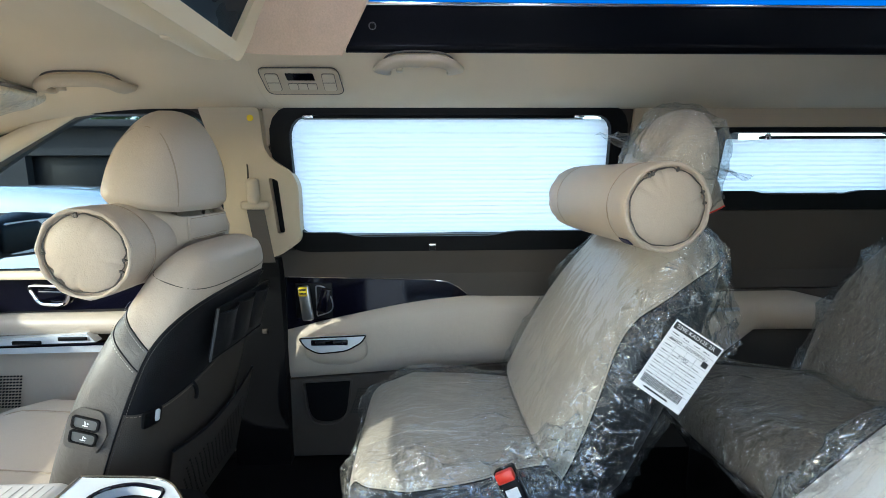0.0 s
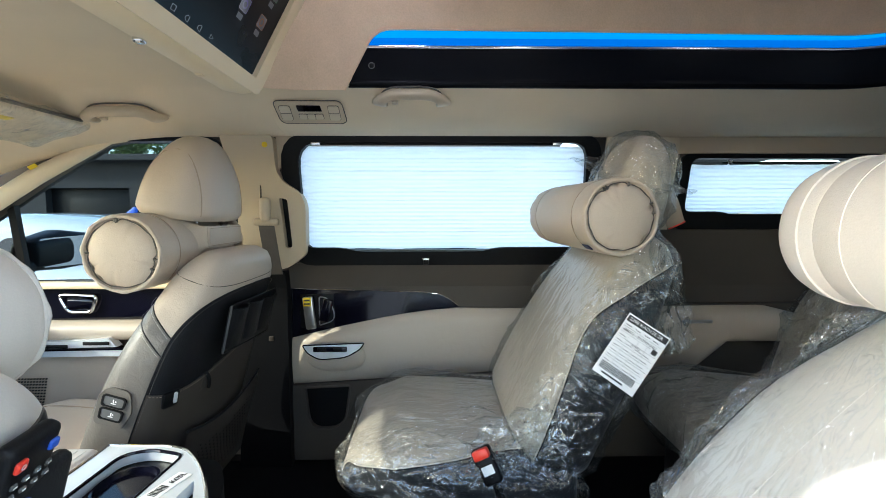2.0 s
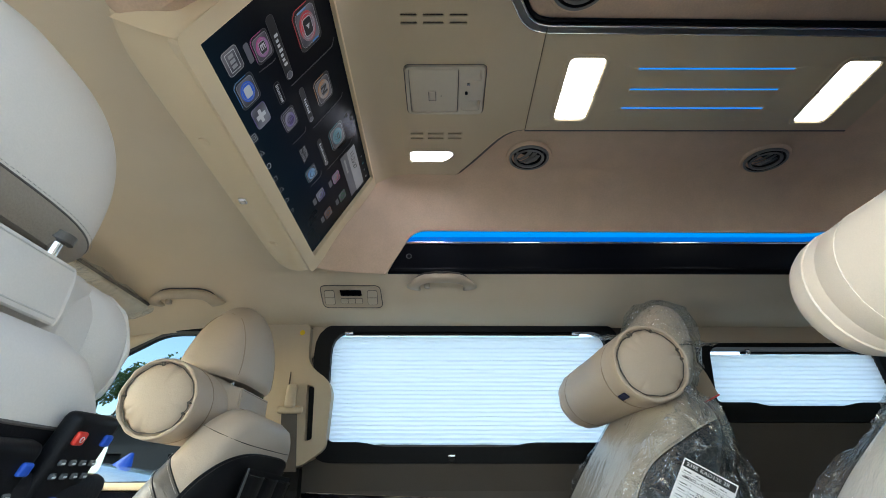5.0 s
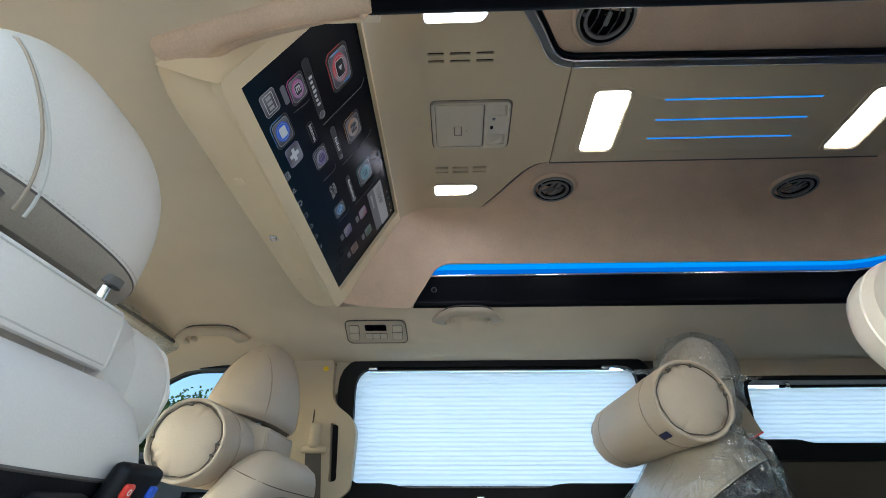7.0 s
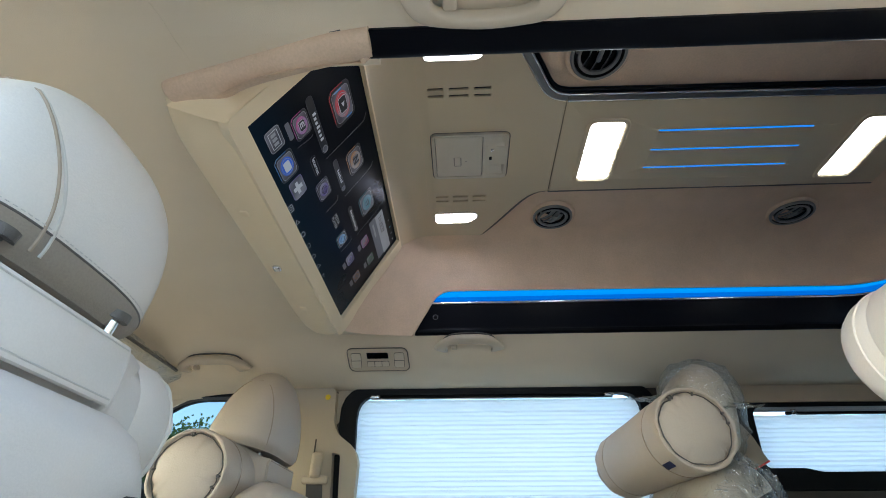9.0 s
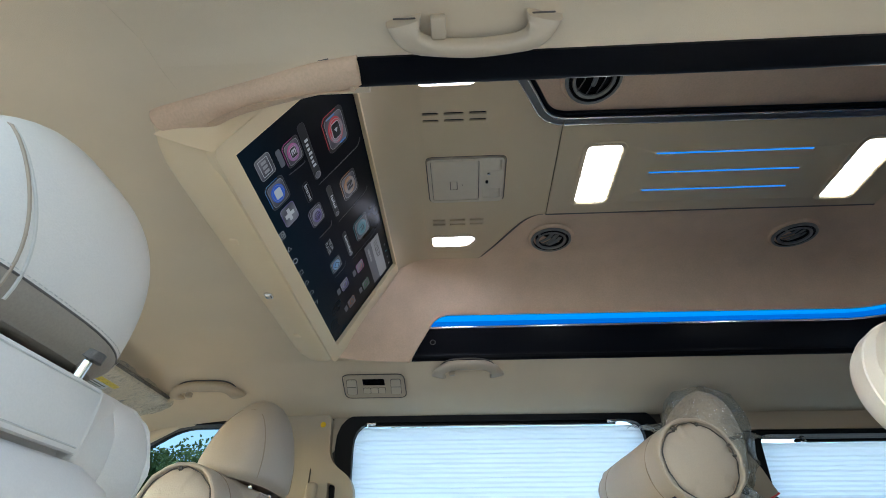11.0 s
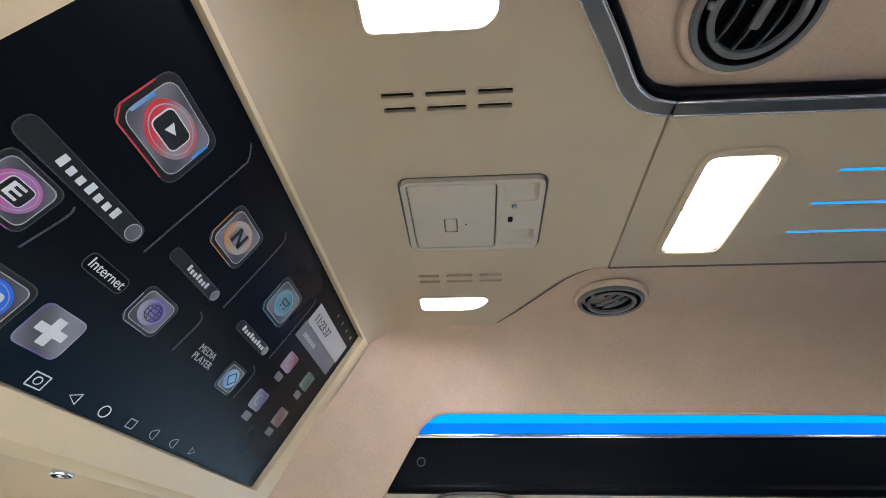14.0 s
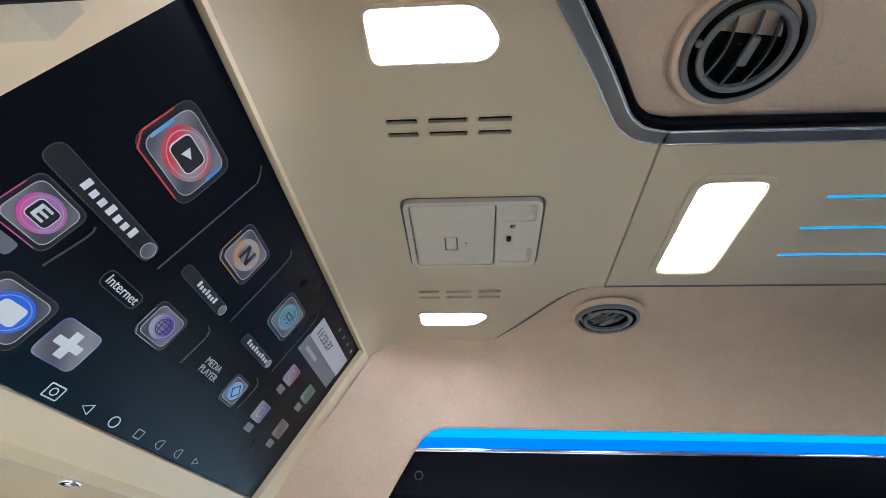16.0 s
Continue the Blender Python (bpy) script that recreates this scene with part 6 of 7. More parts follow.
part("armrest", bulged(-1.56, -0.50, lambda x: 0.528, lambda x: 0.462, 0.045, 0.012, 20, 8), LEATHER, fd)
part("chrome_strip", plate([(-1.56, 0.414), (-0.60, 0.421), (-0.60, 0.446), (-1.56, 0.430)], [], lambda a, b, d: (a, 0.750 + d, b), 0.03), SILVER, fd, "broad pale silver strip")
part("switch_plate", plate([(-1.56, 0.436), (-0.90, 0.452), (-0.925, 0.480), (-1.02, 0.474), (-1.56, 0.448)], [], lambda a, b, d: (a, 0.744 + d, b), 0.03), SILVER, fd, "pale silver switch plate")
part("strip_gap", plate([(-1.56, 0.430), (-0.60, 0.446), (-0.60, 0.450), (-1.56, 0.436)], [], lambda a, b, d: (a, 0.747 + d, b), 0.03), PIANO, fd)
for x, z in ((-1.10, 0.4545), (-0.965, 0.4645)):
    part("switch", rbox((x, 0.742, z), (0.085, 0.006, 0.012), 0.003), BLACK, fd)
part("lower_panel", bulged(-1.56, -0.50, lambda x: 0.425, lambda x: 0.05, 0.02, 0.012, 16, 8), LEATHER, fd)
dots = [rbox((-1.27 + i * 0.010 + j * 0.002, 0.775, 0.235 + j * 0.010), (0.004, 0.004, 0.004), 0.0) for i in range(10) for j in range(11)]
tagged(part("speaker_holes", join(*dots), BLACK, fd), kind="stuff")

# ---- quarter panel beside the third row ----
qp = thing("quarter_panel", (1.2, 0.80, 0.02), "dark quarter panel with beige armrest and blind window", "side panel")
qo = round_poly([(0.925, 1.075), (1.60, 1.075), (1.62, 0.835), (0.925, 0.835)], 0.04)
qi = round_poly([(0.968, 1.062), (1.512, 1.062), (1.548, 0.893), (1.42, 0.893), (1.37, 0.882), (1.13, 0.882), (1.09, 0.893), (0.968, 0.893)], [0.03, 0.03, 0.02, 0.02, 0.02, 0.02, 0.02, 0.02])
part("window_frame", plate(qo, [qi], on_side(1, 0.014), 0.016), BLACK, qp, smooth=False)
part("glass", plate(REAR_WINDOW, [], on_side(1, -0.03), 0.004), GLASS, qp, smooth=False).visible_shadow = False
part("blind", pleats(0.962, 1.56, 0.885, 1.044, 0.012), BLIND, qp, "white pleated sun blind, drawn most of the way up", smooth=False)
part("blind_rail", rbox((1.30, side_y(1.048) + 0.006, 1.0485), (0.44, 0.012, 0.009), 0.003), BLACK, qp)
part("blind_clip", rbox((1.10, side_y(1.046) - 0.002, 1.050), (0.014, 0.012, 0.018), 0.003), CHROME, qp)
part("upper_trim", plate([(0.705, 0.58), (2.15, 0.58), (2.15, 0.832), (0.705, 0.832)], [], on_side(1, 0.016), 0.016), DOOR_DARK, qp, smooth=False)
part("corner_trim", plate([(0.69, 0.833), (0.922, 0.833), (0.922, 1.127), (0.69, 1.127)], [], on_side(1, 0.012), 0.012), PLASTIC, qp, smooth=False)
part("header_trim", plate([(0.923, 1.077), (2.15, 1.077), (2.15, 1.135), (0.923, 1.135)], [], on_side(1, 0.012), 0.012), PLASTIC, qp, "beige trim over the window", smooth=False)
part("armrest", bulged(0.72, 1.56, lambda x: 0.572 - 0.25 * max(0, x - 1.28), lambda x: (0.33 + 0.11 * min(1, max(0, (x - 1.02) / 0.12))), 0.065, 0.014, 40, 10), LEATHER, qp)
part("armrest_line", rbox((1.02, 0.728, 0.528), (0.10, 0.010, 0.012), 0.004), SATIN, qp, "satin strip")
part("lower_panel", plate([(0.705, 0.03), (2.15, 0.03), (2.15, 0.575), (0.705, 0.575)], [], on_side(1, 0.020), 0.02), DOOR_DARK, qp, smooth=False)


# ---- grab handles, control panel, visor ----
def grab(place, length, inward, outward, label, reach=1.0):
    """A folded roof handle: feet at place, bar towards inward, standing off along outward."""
    g = thing("grab_handle", place, label, "grab handle", "roof grab handles")
    o, X = Vector(place), Vector((1, 0, 0))
    Y = Vector(inward).normalized()
    N = (Vector(outward) - Y * Vector(outward).dot(Y)).normalized()
    at = lambda x, y, n: o + X * x + Y * y * reach + N * n * reach
    h = length / 2
    line = smooth_line([(-h + 0.018, 0.000, 0.004), (-h + 0.021, 0.010, 0.012), (-h + 0.030, 0.0205, 0.017), (-h + 0.048, 0.0275, 0.0175), (-h + 0.074, 0.0305, 0.018), (0, 0.031, 0.019), (h - 0.074, 0.0305, 0.018), (h - 0.048, 0.0275, 0.0175), (h - 0.030, 0.0205, 0.017), (h - 0.021, 0.010, 0.012), (h - 0.018, 0.000, 0.004)], 5)
    n = len(line)
    rr = []
    for i, p in enumerate(line):
        a, b = line[max(i - 1, 0)], line[min(i + 1, n - 1)]
        d = (b - a).normalized()
        dv = X * d.x + Y * d.y + N * d.z
        e = min(i, n - 1 - i) / (n * 0.30)
        w = max(0.0090 if reach == 1.0 else 0.0125, 0.0215 - 0.0125 * min(1, e) ** 1.1)
        rr.append(ring(at(*p), N, dv.cross(N).normalized(), 0.0105 if reach == 1.0 else 0.0125, w, 3.0, 18))
    part("bar", loft(rr), PLASTIC, g)
    if reach != 1.0:
        # A taupe tube imitates the line of shade behind the bar.
        rim = [at(x, y + 0.0065, 0.006) for x, y, _ in line[4:-4]]
        part("gap_shade", tube(rim, 0.0022, 6), TAUPE, g, "taupe strip for the shade behind the handle")
    for s in (1, -1) if reach == 1.0 else ():
        part("foot_slot", rbox(at(s * (h - 0.020), -0.0045, 0.0085), (0.026, 0.002, 0.002), 0.0008), TAUPE, g)
    part("coat_hook", rbox(at(-h + 0.058, 0.008, 0.009), (0.018, 0.026, 0.012) if reach == 1.0 else (0.016, 0.016, 0.014), 0.003, 3), PLASTIC, g)
    return g


grab((0.087, 0.496, 1.1855), 0.205, (0, -0.80, 0.60), (0, -0.6, -0.8), "beige grab handle on the headliner above the sliding door", 1.5)
grab((-0.692, 0.541, 1.1515), 0.225, (0, -0.80, 0.60), (0, -0.6, -0.8), "beige grab handle on the headliner above the front door", 1.5)
grab((0.100, -0.542, 1.197), 0.197, (0, 0.97, 0.23), (0, 0.23, -0.97), "beige grab handle above the open doorway")

cp = thing("climate_panel", (-0.19, 0.515, 1.165), "beige rear climate control panel with a dark display", "control panel")
cc, cu_, cv = Vector((-0.188, 0.517, 1.1655)), Vector((1, 0, 0)), Vector((0, 0.80, -0.60))
cn = Vector((0, -0.60, -0.80))


def on_panel(a, b, d):
    return cc + cu_ * a + cv * b + cn * d


part("faceplate", plate(round_poly([(-0.092, -0.036), (0.086, -0.036), (0.092, 0.038), (-0.086, 0.038)], 0.018), [], lambda a, b, d: on_panel(a, b, d), 0.006), PLASTIC, cp)
part("outline", tube([on_panel(a, b, 0.004) for a, b in round_poly([(-0.094, -0.038), (0.088, -0.038), (0.094, 0.040), (-0.088, 0.040)], 0.018)], 0.0015, 6, True), TAUPE, cp)
part("display", plate(round_poly([(-0.034, -0.024), (0.030, -0.024), (0.032, -0.004), (-0.032, -0.004)], 0.002, 2), [], lambda a, b, d: on_panel(a, b, d), 0.0072), PIANO, cp, "small dark display")
for x in (-0.066, 0.064):
    part("rocker", plate(round_poly([(x - 0.014, -0.022), (x + 0.014, -0.022), (x + 0.014, 0.026), (x - 0.014, 0.026)], 0.006), [], lambda a, b, d: on_panel(a, b, d), 0.0085), MODULE, cp)
    part("rocker_gap", plate(round_poly([(x - 0.0155, -0.0235), (x + 0.0155, -0.0235), (x + 0.0155, 0.0275), (x - 0.0155, 0.0275)], 0.007), [], lambda a, b, d: on_panel(a, b, d), 0.0068), TAUPE, cp)
for x in (-0.066, 0.064):
    part("rocker_line", rbox(on_panel(x, 0.002, 0.0086), (0.027, 0.0014, 0.0014), 0.0), TAUPE, cp)
for k in range(3):
    x = -0.022 + 0.022 * k
    part("button", plate(round_poly([(x - 0.010, 0.006), (x + 0.010, 0.006), (x + 0.010, 0.022), (x - 0.010, 0.022)], 0.003), [], lambda a, b, d: on_panel(a, b, d), 0.0085), MODULE, cp)
    part("button_gap", plate(round_poly([(x - 0.0113, 0.0047), (x + 0.0113, 0.0047), (x + 0.0113, 0.0233), (x - 0.0113, 0.0233)], 0.003), [], lambda a, b, d: on_panel(a, b, d), 0.0068), TAUPE, cp)

vis = thing("sun_visor", (-0.885, 0.335, 1.10), "folded beige sun visor with a yellow warning label", "sun visor")
VM = Euler((0, radians(-17), 0)).to_matrix().to_4x4()
on_visor = lambda a, b, d: Vector((-0.885, 0.335, 1.113)) + (VM @ Vector((a, b, d)))
part("visor_board", rbox(on_visor(0, 0, 0), (0.160, 0.400, 0.020), 0.009, 3, VM), LINER, vis)
part("edge_seam", tube([on_visor(0.081, -0.19, 0.004), on_visor(0.081, 0.192, 0.004)], 0.005, 8), TAUPE, vis, "dark hinge edge")
part("warning_label", rbox(on_visor(0.030, -0.02, -0.0105), (0.016, 0.100, 0.001), 0.0, 1, VM), YELLOW, vis, "yellow warning strip")
part("label_sheet", rbox(on_visor(0.004, -0.03, -0.0105), (0.034, 0.085, 0.001), 0.0, 1, VM), PAPER, vis, "white label sheet")
for k in range(4):
    part("label_print", rbox(on_visor(0.014 - 0.007 * k, -0.025, -0.0115), (0.002, 0.060 - 0.008 * k, 0.0006), 0.0, 1, VM), INK, vis)

vx, vz = VM @ Vector((1, 0, 0)), VM @ Vector((0, 0, 1))
board = loft([ring(on_visor(0, -0.205 + 0.041 * k, 0), vx, vz, 0.083, 0.013, 7, 28) for k in range(11)])
part("film", crinkle(board, 0.002, 0.007, 21.0), FILM, vis, "clear crinkled protective plastic film")
part("label_mark", tube([on_visor(0.004 + 0.013 * math.cos(k * math.pi / 12), -0.090 + 0.013 * math.sin(k * math.pi / 12), -0.0115) for k in range(24)], 0.0014, 6, True), INK, vis, "printed ring mark")

# A pillar of the far side
part("a_pillar", tube([(-0.84, 0.700, 1.130), (-1.10, 0.716, 1.005), (-1.40, 0.73, 0.83), (-1.62, 0.75, 0.70)], [0.018, 0.026, 0.030, 0.032], 12), LINER, fd, "beige windscreen pillar")

part("sticker", rbox((-1.086, 0.694, 1.031), (0.026, 0.003, 0.020), 0.001, 1, Euler((radians(43), radians(-25), 0)).to_matrix().to_4x4()), YELLOW, fd, "yellow sticker")

solid("windscreen", plate([(-0.74, 0.0), (0.74, 0.0), (0.66, 0.615), (-0.66, 0.615)], [], lambda a, b, d: (-1.745 + b * 0.755 - 0.65 * d, a, 0.705 + b * 0.655 + 0.75 * d), 0.005), WINDSCREEN, "tinted curved windscreen glass", "windscreen", "structure")

# dashboard and console
dash = thing("dashboard", (-1.5, 0, 0.3), "brown dashboard across the front of the cabin", "dashboard")
part("dash_body", cushion([(-1.52, -0.78, 0.52), (-1.52, 0, 0.53), (-1.52, 0.78, 0.52)], (1, 0, 0), (0, 0, 1), [0.16, 0.17, 0.16], [0.16, 0.17, 0.16], 3.0), BROWN, dash)

con = thing("centre_console", (-0.55, 0, 0.02), "centre console with a pale lid, chrome trim and cup holder", "console")
part("console_body", plate(round_poly([(-0.90, -0.13), (-0.215, -0.13), (-0.20, -0.03), (-0.262, 0.085), (-0.90, 0.085)], 0.05), [], lambda a, b, d: (a, b, 0.02 + d), 0.408), BLACK, con)
part("console_lid", rbox((-0.640, -0.03, 0.436), (0.330, 0.215, 0.040), 0.014, 3), LEATHER_LIGHT, con, "pale padded lid")
for k in range(9):
    part("lid_stitch", tube([(-0.62 + 0.016 * k, -0.10, 0.4562), (-0.62 + 0.016 * k, 0.06, 0.4562)], 0.0008, 5), THREAD_LIGHT, con)
outer_frame = round_poly([(-0.469, -0.140), (-0.175, -0.140), (-0.226, -0.043), (-0.271, 0.023), (-0.325, 0.078), (-0.469, 0.086)], [0.004, 0.02, 0.10, 0.10, 0.05, 0.004])
cup_hole = round_poly([(-0.424, -0.118), (-0.318, -0.118), (-0.312, 0.0), (-0.309, 0.048), (-0.377, 0.068), (-0.421, 0.050)], [0.02, 0.02, 0.05, 0.02, 0.03, 0.03])
slot_hole = round_poly([(-0.256, -0.122), (-0.208, -0.122), (-0.249, -0.034)], [0.006, 0.006, 0.006])
part("chrome_frame", plate(outer_frame, [cup_hole, slot_hole], lambda a, b, d: (a, b, 0.434 + d), 0.020), SILVER, con, "broad pale silver frame")
part("frame_edge", tube([(x, y, 0.453) for x, y in outer_frame], 0.0035, 8, True), CHROME, con, "polished edge")
part("cup_edge", tube([(x, y, 0.453) for x, y in cup_hole], 0.003, 8, True), PIANO, con)
part("cup_well", plate(round_poly([(-0.462, -0.135), (-0.20, -0.135), (-0.262, 0.015), (-0.33, 0.07), (-0.462, 0.075)], 0.01), [], lambda a, b, d: (a, b, 0.4285 + d), 0.004), BLACK, con)
part("cup_holder", loft([ring((-0.368, -0.022, 0.4335), (1, 0, 0), (0, 1, 0), 0.046, 0.055, 2.2, 32), ring((-0.368, -0.022, 0.443), (1, 0, 0), (0, 1, 0), 0.045, 0.054, 2.2, 32), ring((-0.368, -0.022, 0.443), (1, 0, 0), (0, 1, 0), 0.041, 0.050, 2.2, 32), ring((-0.368, -0.022, 0.434), (1, 0, 0), (0, 1, 0), 0.039, 0.048, 2.2, 32)]), PIANO, con)
part("code_label", rbox((-0.284, -0.050, 0.4545), (0.026, 0.075, 0.001), 0.0, 1, Euler((0, 0, -0.30)).to_matrix().to_4x4()), PAPER, con, "small white code label")
KM = Matrix.Translation((-0.277, -0.030, 0.4556)) @ Euler((0, 0, radians(73))).to_matrix().to_4x4()
text("K05L", 0.014, INK, KM, "lettering", con)
for k in range(9):
    o_ = Vector((-0.2895, -0.066, 0.4556)) + Vector((0.296, 0.955, 0)) * (-0.012 + 0.0032 * k)
    part("code_bar", rbox(o_, (0.015, 0.0010 + 0.0006 * (k % 3), 0.0006), 0.0, 1, Euler((0, 0, -0.30)).to_matrix().to_4x4()), INK, con)

# seat details: front passenger
sb = thing("seat_switch", (-0.51, 0.16, 0.48), "taupe seat control plate with two black buttons on the bolster", "seat switch")
on_bolster = lambda a, b, d: (-0.511 + a * 0.96 + b * 0.28, 0.1635 + 0.0 * a - d + 0.35 * max(0.0, -0.028 - a), 0.494 - a * 0.28 + b * 0.96)
part("plate", plate(round_poly([(-0.034, -0.040), (0.026, -0.040), (0.040, 0.0), (0.026, 0.042), (-0.016, 0.042), (-0.034, 0.020)], 0.012), [], on_bolster, 0.004), TAUPE, sb)
for y_, lab_ in ((0.014, 0), (-0.014, 1)):
    box_ = lambda w, h: round_poly([(-w, y_ - h), (w, y_ - h), (w * 1.06, y_ + h * 0.7), (w * 0.9, y_ + h), (-w, y_ + h)], 0.006, 3)
    part("button_rim", plate(box_(0.0235, 0.0125), [box_(0.020, 0.0098)], lambda a, b, d: on_bolster(a, b, 0.004 + d), 0.0035), BLACK, sb)
    part("button", plate(box_(0.0195, 0.0094), [], lambda a, b, d: on_bolster(a, b, 0.004 + d), 0.0022), GREY_PLASTIC, sb)
    spot = lambda a, b, d: on_bolster(a, b, 0.0064 + d)
    part("mark", plate(round_poly([(-0.0040, y_ - 0.0045), (0.0060, y_ - 0.0045), (0.0060, y_ - 0.0027), (-0.0040, y_ - 0.0027)], 0.0006, 2), [], spot, 0.0006), WHITE, sb)
    part("mark", plate(round_poly([(0.0000, y_ - 0.0020), (0.0018, y_ - 0.0020), (0.0004 + 0.002 * lab_, y_ + 0.0050), (-0.0016 + 0.002 * lab_, y_ + 0.0050)], 0.0006, 2), [], spot, 0.0006), WHITE, sb)
    part("mark", plate(round_poly([(0.0036, y_ - 0.0004), (0.0072, y_ + 0.0016), (0.0036, y_ + 0.0036)], 0.0005, 2), [], spot, 0.0006), WHITE, sb)

org = thing("seat_pocket", (-0.35, 0.44, 0.55), "black leather organiser with three pockets on the passenger seat back", "organiser")
OU, OV = Vector((-0.012, 1.0, -0.03)).normalized(), Vector((-0.27, 0, -0.96)).normalized()
ON = Vector((0.96, 0, -0.27))
O0 = Vector((-0.326, 0.285, 0.680))
on_org = lambda a, b, d: O0 + OU * a + OV * b + ON * (d + 0.004)
part("backing", plate(round_poly([(0, 0), (0.315, 0), (0.325, 0.130), (0.014, 0.118)], 0.006, 3), [], on_org, 0.004), BLACK_SOFT, org)
for k in range(3):
    w = 0.094
    a0 = 0.012 + 0.102 * k
    rows = []
    for i in range(9):
        t = i / 8
        rows.append([Vector(on_org(a0 + 0.012 * t + w * j / 10, 0.012 + 0.100 * t, 0.003 + (0.014 - 0.006 * t) * math.sin(math.pi * j / 10) ** 0.6 + 0.002 * noise.noise(Vector((j * 0.6, i * 0.5, k * 3.0))))) for j in range(11)])
    part("pocket", loft(rows, cap=False, closed=False), BLACK_SOFT, org)
    part("pocket_edge", tube(rows[0], 0.0022, 6), BLACK, org)
part("trim_edge", tube([on_org(0.002, 0.0, 0.004), on_org(0.008, 0.06, 0.005), on_org(0.015, 0.119, 0.005)], 0.0026, 6), GREY_PLASTIC, org)
part("trim_edge", tube([on_org(0.015, 0.119, 0.005), on_org(0.17, 0.127, 0.006), on_org(0.324, 0.131, 0.005)], 0.0022, 6), BLACK, org)
lev = thing("seat_hook", (-0.40, 0.19, 0.49), "small white hook in a recess of the dark seat back", "hook")
LM_ = Euler((0, radians(14), radians(-22))).to_matrix().to_4x4()
part("recess", rbox((-0.417, 0.199, 0.496), (0.012, 0.038, 0.036), 0.005, 2, LM_), BLACK, lev)
part("tab", rbox((-0.4085, 0.203, 0.498), (0.008, 0.009, 0.024), 0.003, 2, LM_), WHITE, lev, "white tab")
knob = thing("seat_hook", (-0.39, 0.33, 0.48), "black folding hook on the seat back", "hook")
part("plate", rbox((-0.398, 0.308, 0.498), (0.005, 0.034, 0.044), 0.010, 3, Euler((0, radians(15), 0)).to_matrix().to_4x4()), DOOR_DARK, knob)
part("arm", tube(smooth_line([(-0.392, 0.302, 0.518), (-0.386, 0.304, 0.506), (-0.387, 0.308, 0.490), (-0.392, 0.314, 0.478)], 4), 0.0045, 10), BLACK, knob)
net = thing("back_pocket", (-0.42, 0.44, 0.30), "dark map pocket low on the passenger seat back", "pocket")
rows = []
for i in range(21):
    y = 0.222 + 0.41 * i / 20
    zt = 0.412 - 0.034 * math.sin(math.pi * i / 20)
    rows.append([Vector((-0.402 - 0.24 * (0.40 - (zt - (zt - 0.16) * j / 8)) + 0.008 * math.sin(math.pi * min(j / 8 + 0.35, 1)) * math.sin(math.pi * (i + 1) / 22) ** 0.4, y, zt - (zt - 0.16) * j / 8)) for j in range(9)])
part("pouch", loft(rows, cap=False, closed=False), DOOR_DARK, net)
part("rim", tube([r[0] for r in rows], 0.0035, 8), BLACK_SOFT, net)
holes_ = []
for i in range(17):
    for j in range(12):
        y, z = 0.29 + 0.018 * i + 0.009 * (j % 2), 0.20 + 0.013 * j
        ii = (y - 0.222) / 0.41
        zt = 0.412 - 0.034 * math.sin(math.pi * ii)
        if z < zt - 0.05 and ii < 0.97:
            bulge_ = 0.008 * math.sin(math.pi * min((zt - z) / (zt - 0.16) + 0.35, 1)) * math.sin(math.pi * (ii * 20 + 1) / 22) ** 0.4
            holes_.append(rbox((-0.402 - 0.24 * (0.40 - z) + bulge_, y, z), (0.003, 0.0034, 0.0034), 0.0))
tagged(part("mesh_holes", join(*holes_), BLACK, net), kind="stuff")

# driver seat: organiser with two remote controls
dor = thing("seat_organiser", (-0.19, -0.47, 0.45), "black organiser on the back of the driver seat", "organiser")
part("back_panel", rbox((-0.268, -0.47, 0.545), (0.020, 0.36, 0.21), 0.012, 3, Euler((0, radians(16), 0)).to_matrix().to_4x4()), BLACK_SOFT, dor)
part("pocket", rbox((-0.252, -0.50, 0.510), (0.036, 0.30, 0.13), 0.014, 3, Euler((0, radians(14), 0)).to_matrix().to_4x4()), BLACK_SOFT, dor)


